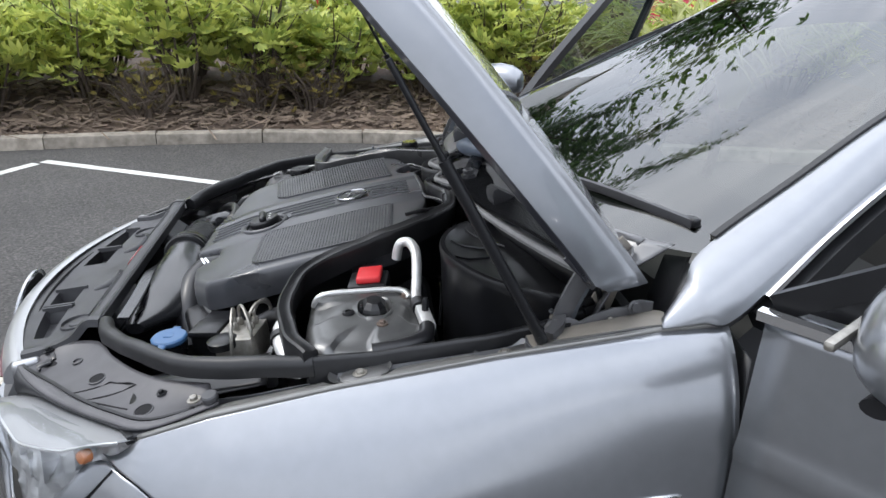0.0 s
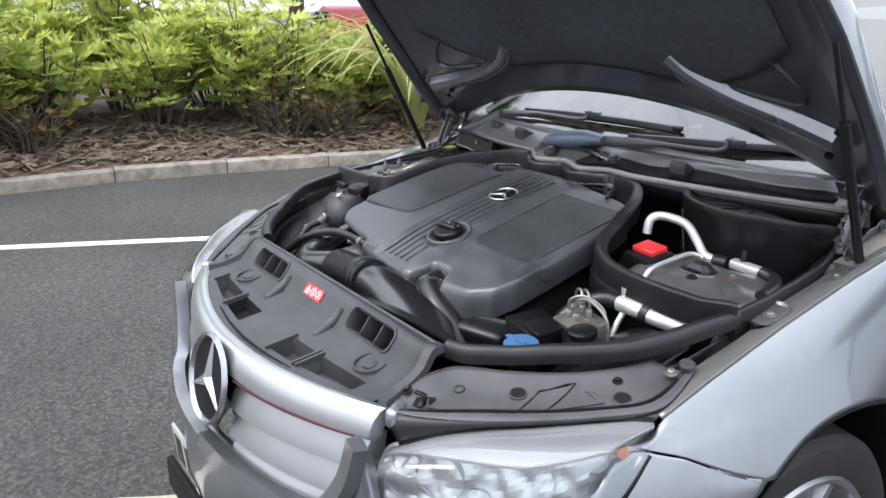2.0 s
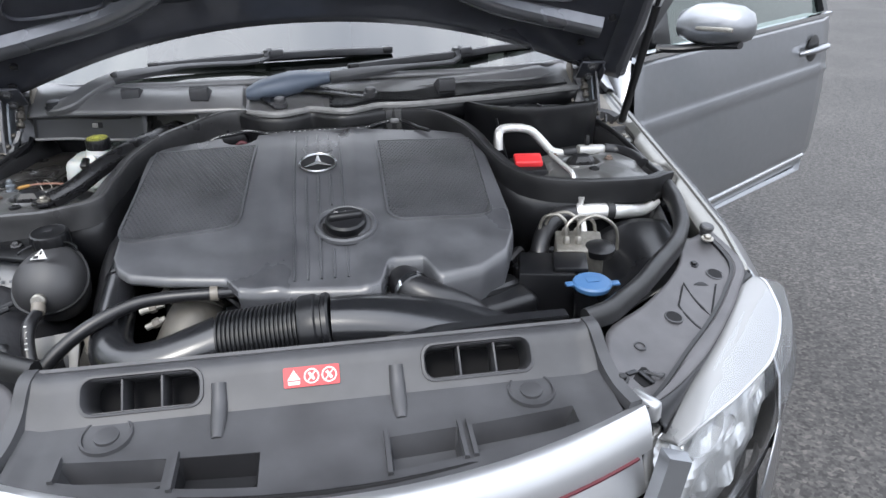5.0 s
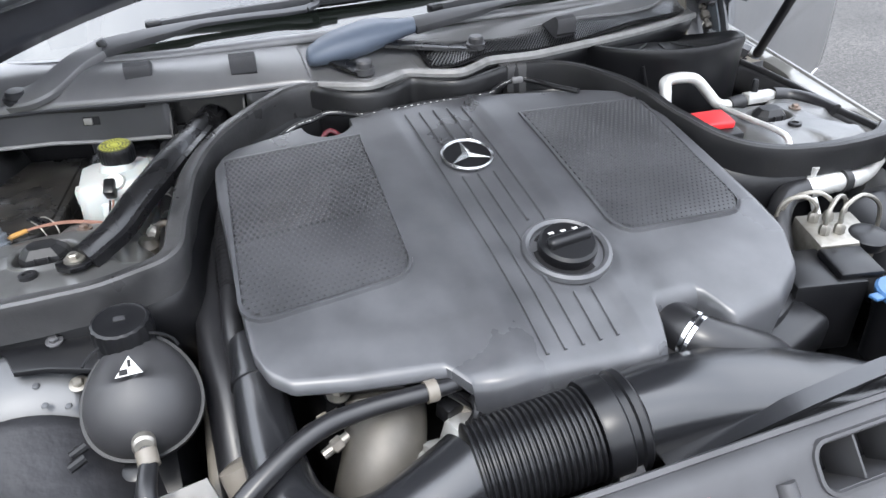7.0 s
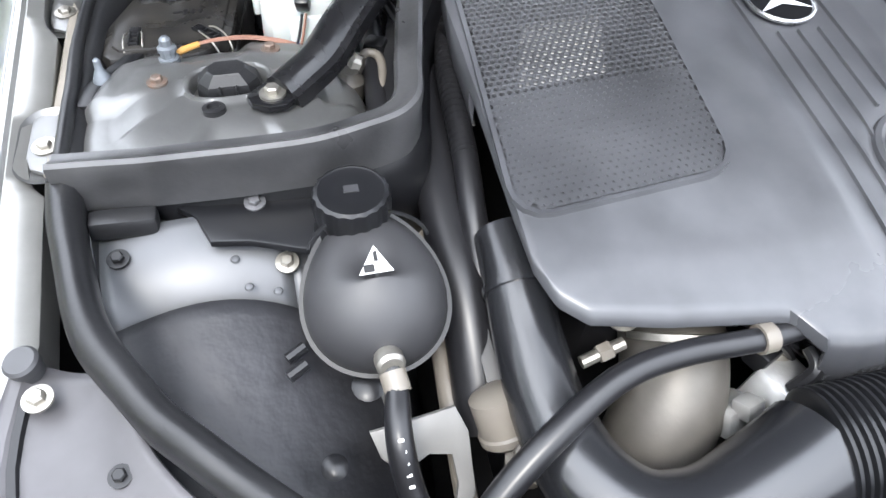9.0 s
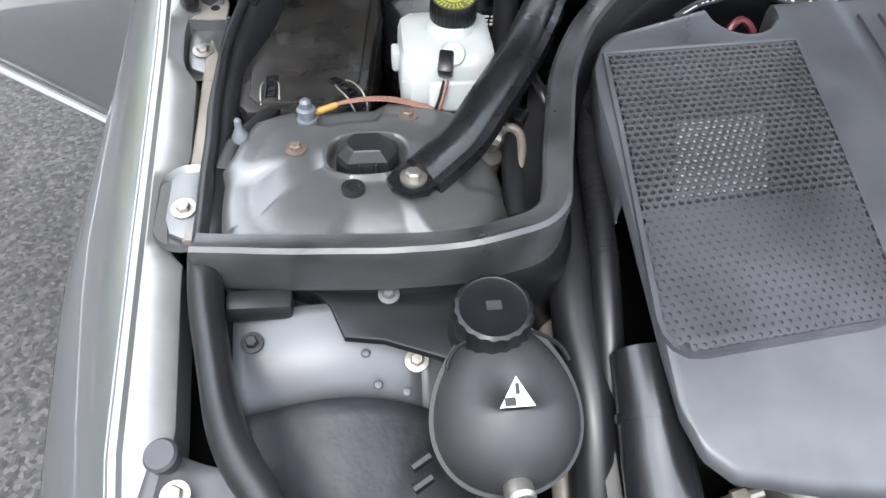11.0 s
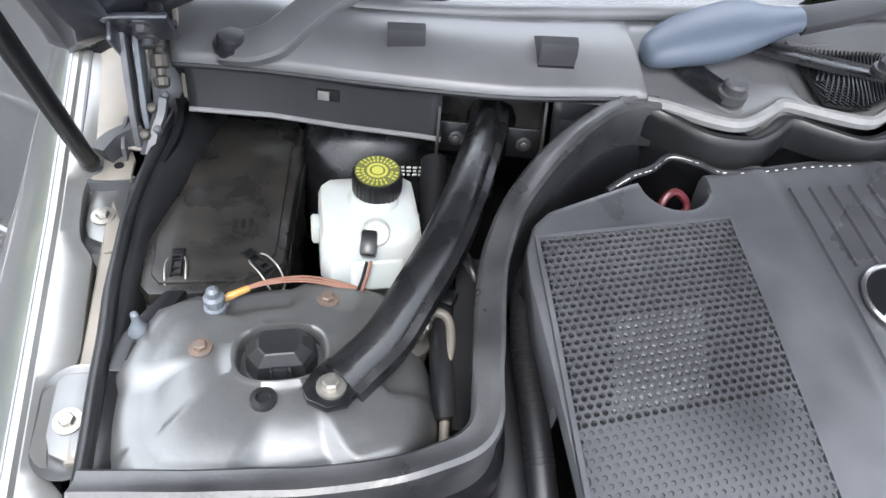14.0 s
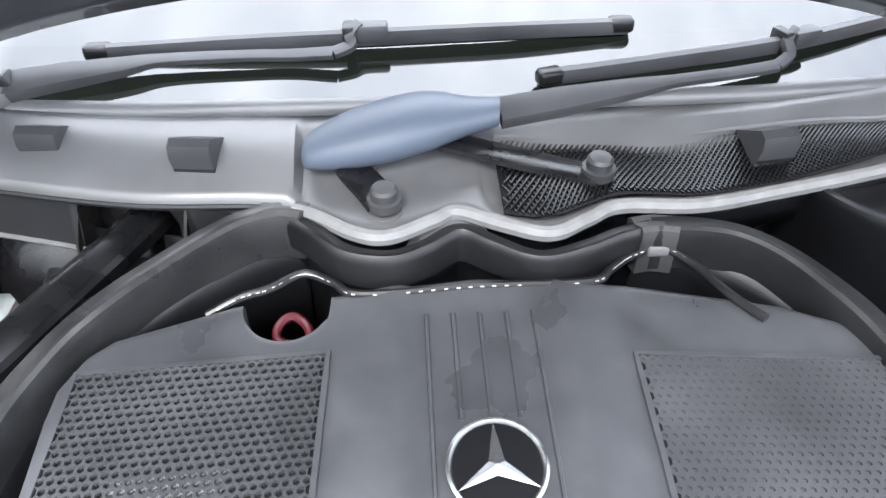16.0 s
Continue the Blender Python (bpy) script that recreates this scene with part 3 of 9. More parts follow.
def shrub(at, height, spread, leaves, seed, mat, label, size=0.11, low=0.25, fingers=5):
    rng = random.Random(seed)
    base = tagged(new("shrub"), label, "shrub", "hedge shrubs")
    base.location = at
    stems, tips = bmesh.new(), []
    for k in range(16):
        a, r = rng.uniform(0, 6.28), spread * math.sqrt(rng.random())
        top = Vector((at[0] + r * math.cos(a), at[1] + r * math.sin(a), at[2] + height * rng.uniform(0.6, 1.0)))
        foot = Vector((at[0] + 0.25 * r * math.cos(a), at[1] + 0.25 * r * math.sin(a), at[2] - 0.05))
        mid = foot.lerp(top, 0.5) + Vector((rng.uniform(-0.1, 0.1), rng.uniform(-0.1, 0.1), 0.05))
        tube([foot, mid, top], [0.016, 0.011, 0.004], 6, stems, smooth=4)
        tips.append((foot, mid, top))
        for j in range(3):
            f = foot.lerp(top, rng.uniform(0.35, 0.8))
            e = f + Vector((rng.uniform(-0.35, 0.35), rng.uniform(-0.35, 0.35), rng.uniform(0.05, 0.35)))
            tube([f, e], [0.007, 0.003], 5, stems, smooth=1)
            tips.append((f, f.lerp(e, 0.5), e))
    part("branchwork", stems, BARK, base)
    bm = bmesh.new()
    for k in range(leaves):
        f, mid, top = rng.choice(tips)
        t = rng.betavariate(2.2, 1.1)
        c = (f.lerp(mid, t * 2) if t < 0.5 else mid.lerp(top, t * 2 - 1)) + Vector((rng.gauss(0, 0.14), rng.gauss(0, 0.14), rng.gauss(0, 0.10)))
        if c.z < at[2] + low * height * rng.uniform(0.6, 1.2):
            continue
        out = Vector((c.x - at[0] + rng.uniform(-0.5, 0.5), c.y - at[1] + rng.uniform(-0.5, 0.5), rng.uniform(-0.15, 0.5))).normalized()
        side = out.cross(Vector((rng.uniform(-0.3, 0.3), rng.uniform(-0.3, 0.3), 1))).normalized()
        leaf(bm, c, out, side, size * rng.uniform(0.6, 1.25), fingers)
    part("foliage", bm, mat, base)
    return base


def hedge():
    rng = random.Random(21)
    y, k = -6.2, 0
    while y < 6.4:
        i = min(range(0, len(KERB), 8), key=lambda j: abs(KERB[j].y - y))
        for row in range(2):
            d = 1.25 + row * 1.25 + rng.uniform(-0.15, 0.15)
            at = (KERB[i].x - d, y + rng.uniform(-0.2, 0.2), 0.2)
            if y > 3.3 and row == 0:
                continue
            h = (1.05 if row == 0 else 1.36) * rng.uniform(0.78, 1.22) * (0.72 if y > 2.6 else 1.1)
            shrub(at, h, 0.62, 560 if row == 0 else 600, 100 + k, LEAF, "leafy green evergreen shrub with fingered leaves in the bed", 0.165, 0.22)
            k += 1
        if rng.random() < 0.75:
            at = (KERB[i].x - 0.72 + rng.uniform(-0.1, 0.15), y + rng.uniform(-0.3, 0.3), 0.12)
            if y < 1.2 or rng.random() < 0.2:
                shrub(at, 0.5, 0.3, 110, 300 + k, LEAF_LOW if rng.random() < 0.6 else LEAF, "low tawny undergrowth at the foot of the hedge", 0.075, 0.1, 4)
        y += 0.86


hedge()


# ---- the car: body shell ----
car = tagged(new("car"), "grey metallic saloon car, bonnet raised and doors open, on asphalt", "car")
car.location = (0, 2.0, 0)
AXLE_Y, AXLE_Z, ARCH = 0.80, 0.335, 0.402

TOP_X = ((0.20, 0.625), (0.30, 0.675), (0.36, 0.70), (0.45, 0.748), (0.56, 0.757), (0.74, 0.762), (0.98, 0.770), (1.23, 0.785), (1.40, 0.80))
TOP_Z = ((0.36, 0.745), (0.45, 0.780), (0.56, 0.818), (0.74, 0.858), (0.98, 0.903), (1.23, 0.945), (1.40, 0.962))
MAX_X = ((0.18, 0.640), (0.215, 0.682), (0.255, 0.722), (0.30, 0.757), (0.36, 0.792), (0.42, 0.825), (0.50, 0.843), (0.60, 0.856), (0.80, 0.872), (1.10, 0.878), (1.40, 0.882))


SEAM = ((0.36, 0.752), (0.45, 0.735), (0.52, 0.700), (0.60, 0.668), (0.75, 0.66))


def side_x(y, z):
    """Half-width of the fender's outer skin."""
    xt, zt, xm = lerp(TOP_X, y), lerp(TOP_Z, y), lerp(MAX_X, y)
    d = max(0.0, zt - z)
    k = 1 - math.exp(-d / 0.075)
    x = xt + (xm - xt) * k
    r = math.hypot(y - AXLE_Y, z - AXLE_Z)
    if r < ARCH + 0.24:
        x += 0.024 * (1 - max(0, r - ARCH) / 0.24) ** 1.7 * min(1.0, d / 0.14)
    if z < 0.45:
        x -= (0.45 - z) * 0.10
    return x


def fender(s):
    def skin(u, v):
        y0 = 0.452 - 0.062 * v
        y = y0 + (1.328 - y0) * u
        zt = lerp(TOP_Z, y)
        low = 0.24
        if abs(y - AXLE_Y) < ARCH:
            low = AXLE_Z + math.sqrt(ARCH ** 2 - (y - AXLE_Y) ** 2)
        if y < AXLE_Y:
            low = max(low, lerp(SEAM, y))
        z = zt - (zt - low) * (v ** 1.35)
        return (s * side_x(y, z), y, z)
    bm = grid(skin, 56, 26)
    ob = part("fender", bm, PAINT, car, "grey metallic front fender", 50, 0.0016)
    # rolled top edge and inner flange
    rows = []
    for i in range(81):
        y = 0.448 + (1.328 - 0.448) * i / 80
        x, z = lerp(TOP_X, y), lerp(TOP_Z, y)
        w = lerp(((0.42, 0.030), (0.58, 0.046), (0.70, 0.042), (1.20, 0.041), (1.33, 0.034)), y)
        for lug_y in (0.779, 1.004):
            w -= 0.016 * max(0.0, 1 - ((y - lug_y) / 0.056) ** 4)
        rows.append([Vector((s * a, y, b)) for a, b in ((x, z), (x - 0.003, z + 0.004), (x - 0.008, z + 0.004), (x - 0.0100, z + 0.0016), (x - 0.0115, z + 0.0002), (x - 0.0130, z + 0.0006), (x - w + 0.004, z - 0.006), (x - w, z - 0.009), (x - w - 0.002, z - 0.045))])
    part("fender_flange", loft(bmesh.new(), rows), FLANGE, ob, "painted inner flange of the fender", 40, 0.0016)
    # arch lip and liner
    lip = []
    for i in range(37):
        a = math.pi * (0.06 + 0.93 * i / 36)
        y, z = AXLE_Y - ARCH * math.cos(a), AXLE_Z + ARCH * math.sin(a)
        x = side_x(y, z)
        lip.append([Vector((s * (x + 0.001), y, z + 0.0)), Vector((s * (x + 0.002), y + 0.006 * math.cos(a), z - 0.006 * math.sin(a))), Vector((s * (x - 0.02), y + 0.008 * math.cos(a), z - 0.008 * math.sin(a))),
                    Vector((s * 0.56, y - 0.0 * math.cos(a), z + 0.015))])
    part("arch_liner", loft(bmesh.new(), lip), PLASTIC, ob, "black wheel arch liner", 40)
    strip = [(s * (side_x(y, z) + 0.001), y, z) for y, z in ((1.152, 0.7145), (1.20, 0.717), (1.248, 0.7185))]
    part("badge_strip", sweep(strip, [(-0.002, -0.004), (-0.002, 0.004), (0.003, 0.003), (0.003, -0.004)]), CHROME, ob, "slim chrome badge strip")
    return ob


FENDERS = {s: fender(s) for s in (-1, 1)}


def wheel(s):
    hub = Vector((s * 0.742, AXLE_Y - 0.02, AXLE_Z))
    turn = axis(hub, (s * 0.994, -0.11 * s, 0))
    prof = [(0.232, -0.11), (0.26, -0.115), (0.305, -0.11), (0.324, -0.09), (0.328, -0.04), (0.328, 0.04), (0.324, 0.09), (0.308, 0.108), (0.27, 0.112), (0.243, 0.1), (0.240, 0.06)]
    w = part("wheel", lathe(prof, turn, 48, caps=False), TYRE, car, "alloy wheel with black tyre")
    rim = [(0.240, 0.06), (0.246, 0.100), (0.241, 0.108), (0.230, 0.104), (0.219, 0.06), (0.214, 0.0), (0.214, -0.1)]
    part("rim", lathe(rim, turn, 48, caps=False), SATIN, w, "silver alloy rim")
    part("disc", lathe([(0.02, -0.02), (0.15, -0.02), (0.15, 0.0), (0.02, 0.0)], turn, 32), STEEL, w, "steel brake disc")
    for k in range(5):
        for d in (-0.17, 0.17):
            a = 2 * math.pi * k / 5 + d * 0.4
            b = 2 * math.pi * k / 5 + d
            p = [(0.03, 0.085, a), (0.09, 0.088, a), (0.15, 0.085, (a + b) / 2), (0.223, 0.084, b)]
            bm = sweep([turn @ Vector((r * math.cos(q), r * math.sin(q), z)) for r, z, q in p], [(-0.016, -0.01), (-0.012, 0.01), (0.012, 0.01), (0.016, -0.01)], (s, 0, 0), smooth=3)
            part("spoke", bm, SATIN, w)
    part("hub_cap", lathe([(0.05, 0.07), (0.048, 0.095), (0.03, 0.102), (0.001, 0.103)], turn, 24), SATIN, w)


wheel(1), wheel(-1)

# bonnet, raised on its rear hinges
HINGE = Vector((0, 1.18, 0.98))
B_ALONG, B_IN = Vector((0, -0.690, 0.724)), Vector((0, -0.724, -0.690))


def bonnet_point(x, a, n):
    return Vector((x, 0, 0)) + HINGE + B_ALONG * a + B_IN * n


B_LEN = 1.12
B_HALF = ((0.0, 0.742), (0.25, 0.738), (0.5, 0.722), (0.75, 0.68), (0.95, 0.585), (1.06, 0.47), (1.12, 0.36))


def rear_edge(x):
    """How far up the bonnet its rear edge starts."""
    q = min(1.0, abs(x) / 0.72)
    return -0.005 + 0.165 * (1 - q ** 2.0)


def crown(x, a):
    return -0.045 - 0.057 * (1 - (abs(x) / 0.74) ** 2.2) - 0.02 * math.sin(math.pi * min(1, a / B_LEN))


def skirt(a):
    """The folded edge keeps its depth to the rear corner and closes there."""
    q = min(1.0, max(0.0, (a + 0.012) / 0.03))
    return 0.55 + 0.45 * math.sqrt(q * (2 - q))


def flare(a):
    """How far the side edge leans outward over the fender."""
    return lerp(((0.0, 1.0), (0.3, 0.8), (0.7, 0.3), (1.1, 0.0)), a)


def bonnet():
    def skin(u, v):
        t = 2 * u - 1
        a0 = rear_edge(t * 0.742)
        front = B_LEN - 0.13 * abs(t) ** 2.4
        a = a0 + (front - a0) * v
        x = t * lerp(B_HALF, a)
        return bonnet_point(x, a, crown(x, a))
    top = part("bonnet", grid(skin, 36, 40), PAINT, car, "raised grey metallic bonnet with dark underside", 60, 0.0014)

    def edge(s):
        rows = []
        for i in range(41):
            v = i / 40
            p = Vector(skin(0.5 + 0.5 * s, v))
            a = (p - HINGE).dot(B_ALONG)
            d = skirt(a)
            cut = B_ALONG * 0.9 * (1 - min(1.0, max(0.0, a / 0.10)))
            rows.append([p, p + (B_IN + cut) * 0.014 * d + Vector((s * (0.004 + 0.005 * flare(a)), 0, 0)), p + (B_IN + cut) * 0.044 * d + Vector((s * (0.004 + 0.017 * flare(a)), 0, 0)), p + (B_IN + cut) * 0.062 * d + Vector((s * (0.024 * flare(a) + 0.002), 0, 0)), p + (B_IN + cut) * 0.067 * d + Vector((s * (0.020 * flare(a) - 0.008), 0, 0))])
        part("edge_flange", loft(bmesh.new(), rows), PAINT, top, "folded painted bonnet edge", 40, 0.0012)
        back = [[r[0] + B_IN * 0.008 - Vector((s * 0.008, 0, 0)), r[1] - Vector((s * 0.008, 0, 0)), r[2] - Vector((s * 0.006, 0, 0)), r[3] - Vector((s * 0.004, 0, 0)) + B_IN * 0.002, r[4] - Vector((s * 0.004, 0, 0)) + B_IN * 0.003, r[4] - Vector((s * 0.05, 0, 0)) - B_IN * 0.012] for r in rows[1:]]
        part("edge_lining", loft(bmesh.new(), back), UNDER, top, "dark painted inside of the bonnet edge", 40, 0.0012)
    edge(1), edge(-1)

    def inner(u, v):
        t = 2 * u - 1
        a0 = rear_edge(t * 0.70) + 0.006
        front = B_LEN - 0.03 - 0.13 * abs(t) ** 2.4
        a = a0 + (front - a0) * v
        x = t * (lerp(B_HALF, a) - 0.014 + 0.022 * flare(a) * abs(t) ** 10)
        depth = 0.014 + 0.056 * (abs(t) ** 6) * skirt(a)
        return bonnet_point(x, a + 0.055 * abs(t) ** 6 * (1 - min(1.0, max(0.0, a / 0.12))), crown(x, a) + depth)
    part("bonnet_underside", grid(inner, 40, 40), UNDER, top, "satin black painted bonnet underside", 60, 0.002)

    def liner(u, v):
        t = 2 * u - 1
        x = t * lerp(((0, 0.36), (0.12, 0.50), (0.3, 0.60), (0.7, 0.56), (1.0, 0.36)), v)
        lo = rear_edge(x) + 0.115 + 0.05 * min(1, max(0, abs(x) - 0.26) / 0.25)
        a = lo + (0.98 - 0.1 * abs(t) ** 2 - lo) * v
        bulge = 0.012 * (1 - (2 * u - 1) ** 8) * (1 - (2 * v - 1) ** 8)
        return bonnet_point(x, a, crown(x, a) + 0.02 + bulge + 0.05 * (abs(x) / 0.72) ** 6)
    part("bonnet_liner", grid(liner, 40, 36), FELT, top, "black felt sound liner", 60, 0.004)
    for s in (-1, 1):
        line = [bonnet_point(s * x, a, crown(x, a) + 0.034 + 0.05 * (x / 0.72) ** 6) for x, a in ((0.275, 0.335), (0.32, 0.282), (0.42, 0.232), (0.54, 0.208), (0.665, 0.205))]
        part("stiffening_rib", sweep(line, [(-0.028, -0.018), (-0.018, 0.004), (-0.009, 0.009), (0.009, 0.009), (0.018, 0.004), (0.028, -0.018)], B_IN), RIB_HIGHLIGHT_PAINT, top, "pressed stiffening rib, coloured lighter for its highlight")
        loop = [bonnet_point(s * x, a, crown(x, a) + 0.022 + 0.055 * (x / 0.72) ** 6) for x, a in ((0.42, 0.262), (0.50, 0.252), (0.585, 0.262), (0.60, 0.30), (0.55, 0.36), (0.49, 0.40), (0.45, 0.37), (0.425, 0.31))]
        part("pressed_bead", sweep(loop, [(-0.004, -0.006), (-0.002, 0.001), (0.002, 0.001), (0.004, -0.006)], B_IN, closed=True), UNDER, top, "pressed bead round a shallow dish")
        for x, a in ((0.66, 0.10), (0.635, 0.155), (0.68, 0.25), (0.655, 0.06)):
            p = bonnet_point(s * x, a, crown(x, a) + 0.036 + 0.04 * (x / 0.72) ** 6)
            part("rubber_plug", lathe([(0.009, -0.004), (0.009, 0.003), (0.006, 0.005), (0.0005, 0.005)], axis(p, B_IN), 14), PLASTIC, top)
    return top


BONNET = bonnet()

for s in (-1, 1):
    foot, head = Vector((s * 0.742, 1.060, 0.912)), bonnet_point(s * 0.730, 0.50, 0.015)
    strut = part("gas_strut", tube([foot.lerp(head, 0.03), foot.lerp(head, 0.68)], 0.0092, 16, smooth=1), PLASTIC, car, "black bonnet gas strut")
    part("strut_rod", tube([foot.lerp(head, 0.68), head], 0.0050, 12, smooth=1), PLASTIC, strut)
    part("strut_socket", tube([foot.lerp(head, 0.002), foot.lerp(head, 0.016), foot.lerp(head, 0.034)], [0.0085, 0.0105, 0.0095], 14, smooth=2), PLASTIC, strut, "ball socket at the strut's foot")
    part("ball_stud", lathe([(0.0095, -0.008), (0.0095, -0.004), (0.005, -0.003), (0.005, 0.004)], axis(foot, (0, 0, 1)), 16), BLUE_ZINC, strut, "zinc ball stud")


# ---- front end: grille, bumper, headlamps, slam panel ----
def nose_y(x):
    """Front edge of the grille and slam panel in plan."""
    return 0.045 + 0.60 * abs(x) ** 2.05


def slam_panel():
    LEVEL = ((0.0, 0.740), (0.08, 0.740), (0.14, 0.743), (0.19, 0.748), (0.224, 0.757), (0.235, 0.769), (0.262, 0.803), (0.270, 0.8065), (0.282, 0.807), (0.290, 0.803))
    ducts = ((0.139, 0.290), (-0.318, -0.167))
    pockets = ((0.075, 0.172), (0.184, 0.330), (-0.188, -0.085), (-0.33, -0.20))
    xs = sorted({-0.392 + 0.784 * i / 64 for i in range(65)} | {h for q in ducts + pockets for h in q})
    tail = [0.208, 0.224, 0.235, 0.244, 0.253, 0.262, 0.266, 0.270, 0.276, 0.282, 0.286, 0.290]

    def front_y(x, k):
        f = nose_y(x) + 0.012
        return f + (0.19 - f) * k / 7

    def level(x, y):
        z = lerp(LEVEL, y) + (0.004 if abs(x) > 0.375 else 0)
        if y < 0.20:
            z -= 0.010 * (1 - abs(x) / 0.42) * min(1, (0.20 - y) / 0.1)
        return z
    bm = bmesh.new()
    cols = [[(x, y, level(x, y)) for y in [front_y(x, k) for k in range(8)] + tail] for x in xs]
    v = [[bm.verts.new(p) for p in col] for col in cols]
    for i in range(len(xs) - 1):
        for j in range(len(cols[0]) - 1):
            mx, my = (xs[i] + xs[i + 1]) / 2, (cols[i][j][1] + cols[i][j + 1][1]) / 2
            if any(a < mx < b for a, b in ducts) and 0.235 < my < 0.262:
                continue
            if any(a < mx < b for a, b in pockets) and 2 <= j < 5:
                continue
            bm.faces.new((v[i][j], v[i + 1][j], v[i + 1][j + 1], v[i][j + 1]))
    bm.normal_update()
    bmesh.ops.solidify(bm, geom=bm.faces[:], thickness=0.004)
    panel = part("slam_panel", bm, PANEL, car, "black plastic panel over the radiator with two air ducts", 30)
    # the ducts open in the sloping face
    face_up, face_out = Vector((0, 0.622, 0.783)), Vector((0, -0.783, 0.622))

    def on_face(x, y=0.2485):
        c = Vector((x, y, lerp(LEVEL, y)))
        return Matrix(((1, 0, 0, c.x), (0, face_up.y, face_out.y, c.y), (0, face_up.z, face_out.z, c.z), (0, 0, 0, 1)))
    for a, b in ducts:
        m, w = on_face((a + b) / 2), b - a
        out = rounded(w, 0.046, 0.016, 5)
        rows = [[m @ Vector((x * (1 + (k - 1) * 0.4), y * k, d)) for x, y in out] for k, d in ((1.20, -0.003), (1.16, 0.003), (1.04, 0.0035), (0.98, 0.0), (0.96, -0.025), (0.92, -0.07))]
        duct = part("air_duct", loft(bmesh.new(), rows, wrap=True), PANEL, panel, "wide air duct mouth", 30)
        # a black plate closes the throat in place of its shade
        part("duct_floor", prism([(x * 0.99, y * 0.95) for x, y in out], 0.004, m @ pose(0, 0, -0.062)), DARK, duct, "black plate standing for the shade in the duct throat")
        for q in (-0.17, 0.17):
            part("duct_vane", rbox((0.0032, 0.044, 0.05), m @ pose(w * q, 0, -0.028), 0.001), PANEL, duct)
    for n, (a, b) in enumerate(pockets):
        def tray(u, v):
            x = a + (b - a) * u
            y = front_y(x, 2 + 3 * v)
            deep = 0.030 if 0 < u < 1 and 0 < v < 1 else 0.001
            return (x, y, level(x, y) - deep)
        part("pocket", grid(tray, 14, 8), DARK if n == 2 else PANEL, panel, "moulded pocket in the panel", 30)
        for q in ((0.0,) if n else (0.0, 1.0)):
            x = a + (b - a) * q
            part("moulded_rib", sweep([(x, front_y(x, 1.6), level(x, front_y(x, 1.6)) + 0.001), (x, front_y(x, 5.4), level(x, front_y(x, 5.4)) + 0.001)], [(-0.004, -0.006), (-0.003, 0.005), (0.003, 0.005), (0.004, -0.006)], smooth=1), PANEL, panel)
    for s in (-1, 1):
        line = [(s * 0.388, 0.290, 0.808), (s * 0.390, 0.264, 0.806), (s * 0.396, 0.235, 0.776), (s * 0.402, 0.19, 0.758), (s * 0.412, 0.15, 0.752)]
        part("side_rail", sweep(line, [(-0.012, -0.01), (-0.009, 0.004), (0.009, 0.004), (0.012, -0.01)]), PANEL, panel)
        hub = axis((s * 0.282, 0.206, lerp(LEVEL, 0.206)), (0, -0.15, 1))
        part("round_pad", lathe([(0.034, -0.002), (0.033, 0.0035), (0.030, 0.0035), (0.028, -0.004), (0.017, -0.004), (0.0155, 0.0015), (0.012, 0.002), (0.0005, 0.002)], hub, 28), PANEL, panel)
    for x in (0.098, -0.142):
        part("moulded_rib", tube([(x, 0.250, 0.787), (x, 0.232, 0.766), (x, 0.205, 0.751), (x, 0.185, 0.743)], [0.010, 0.011, 0.0105, 0.008], 12), PANEL, panel)
    m = on_face(-0.018, 0.2475)
    lab = part("warning_label", prism(rounded(0.076, 0.027, 0.002, 2), 0.0012, m @ pose(0, 0, 0.0022)), RED, panel, "red warning label with white pictograms")
    for k in range(3):
        c = m @ pose((k - 1) * 0.024, 0, 0.0028)
        if k == 0:
            part("pictogram", prism([(-0.009, -0.004), (0.009, -0.004), (0.0, 0.010)], 0.0008, c), WHITE, lab)
            part("pictogram", rbox((0.016, 0.0045, 0.0008), c @ pose(0, -0.008, 0), 0), WHITE, lab)
        else:
            part("pictogram", lathe([(0.0105, 0), (0.0105, 0.0006), (0.0086, 0.0006), (0.0086, 0)], c, 24, caps=False), WHITE, lab)
            part("pictogram", rbox((0.004, 0.012, 0.0007), c @ pose(0, 0, 0, 0, 0, 35), 0), WHITE, lab)
            part("pictogram", rbox((0.0016, 0.019, 0.0008), c @ pose(0, 0, 0, 0, 0, -40), 0), WHITE, lab)
    lip = [Vector((x, 0.288, 0.805)) for x in [-0.385 + 0.77 * k / 10 for k in range(11)]]
    part("rear_lip", sweep(lip, [(-0.004, -0.02), (-0.004, 0.003), (0.0, 0.006), (0.004, 0.003), (0.004, -0.02)], smooth=2), PANEL, panel)


slam_panel()


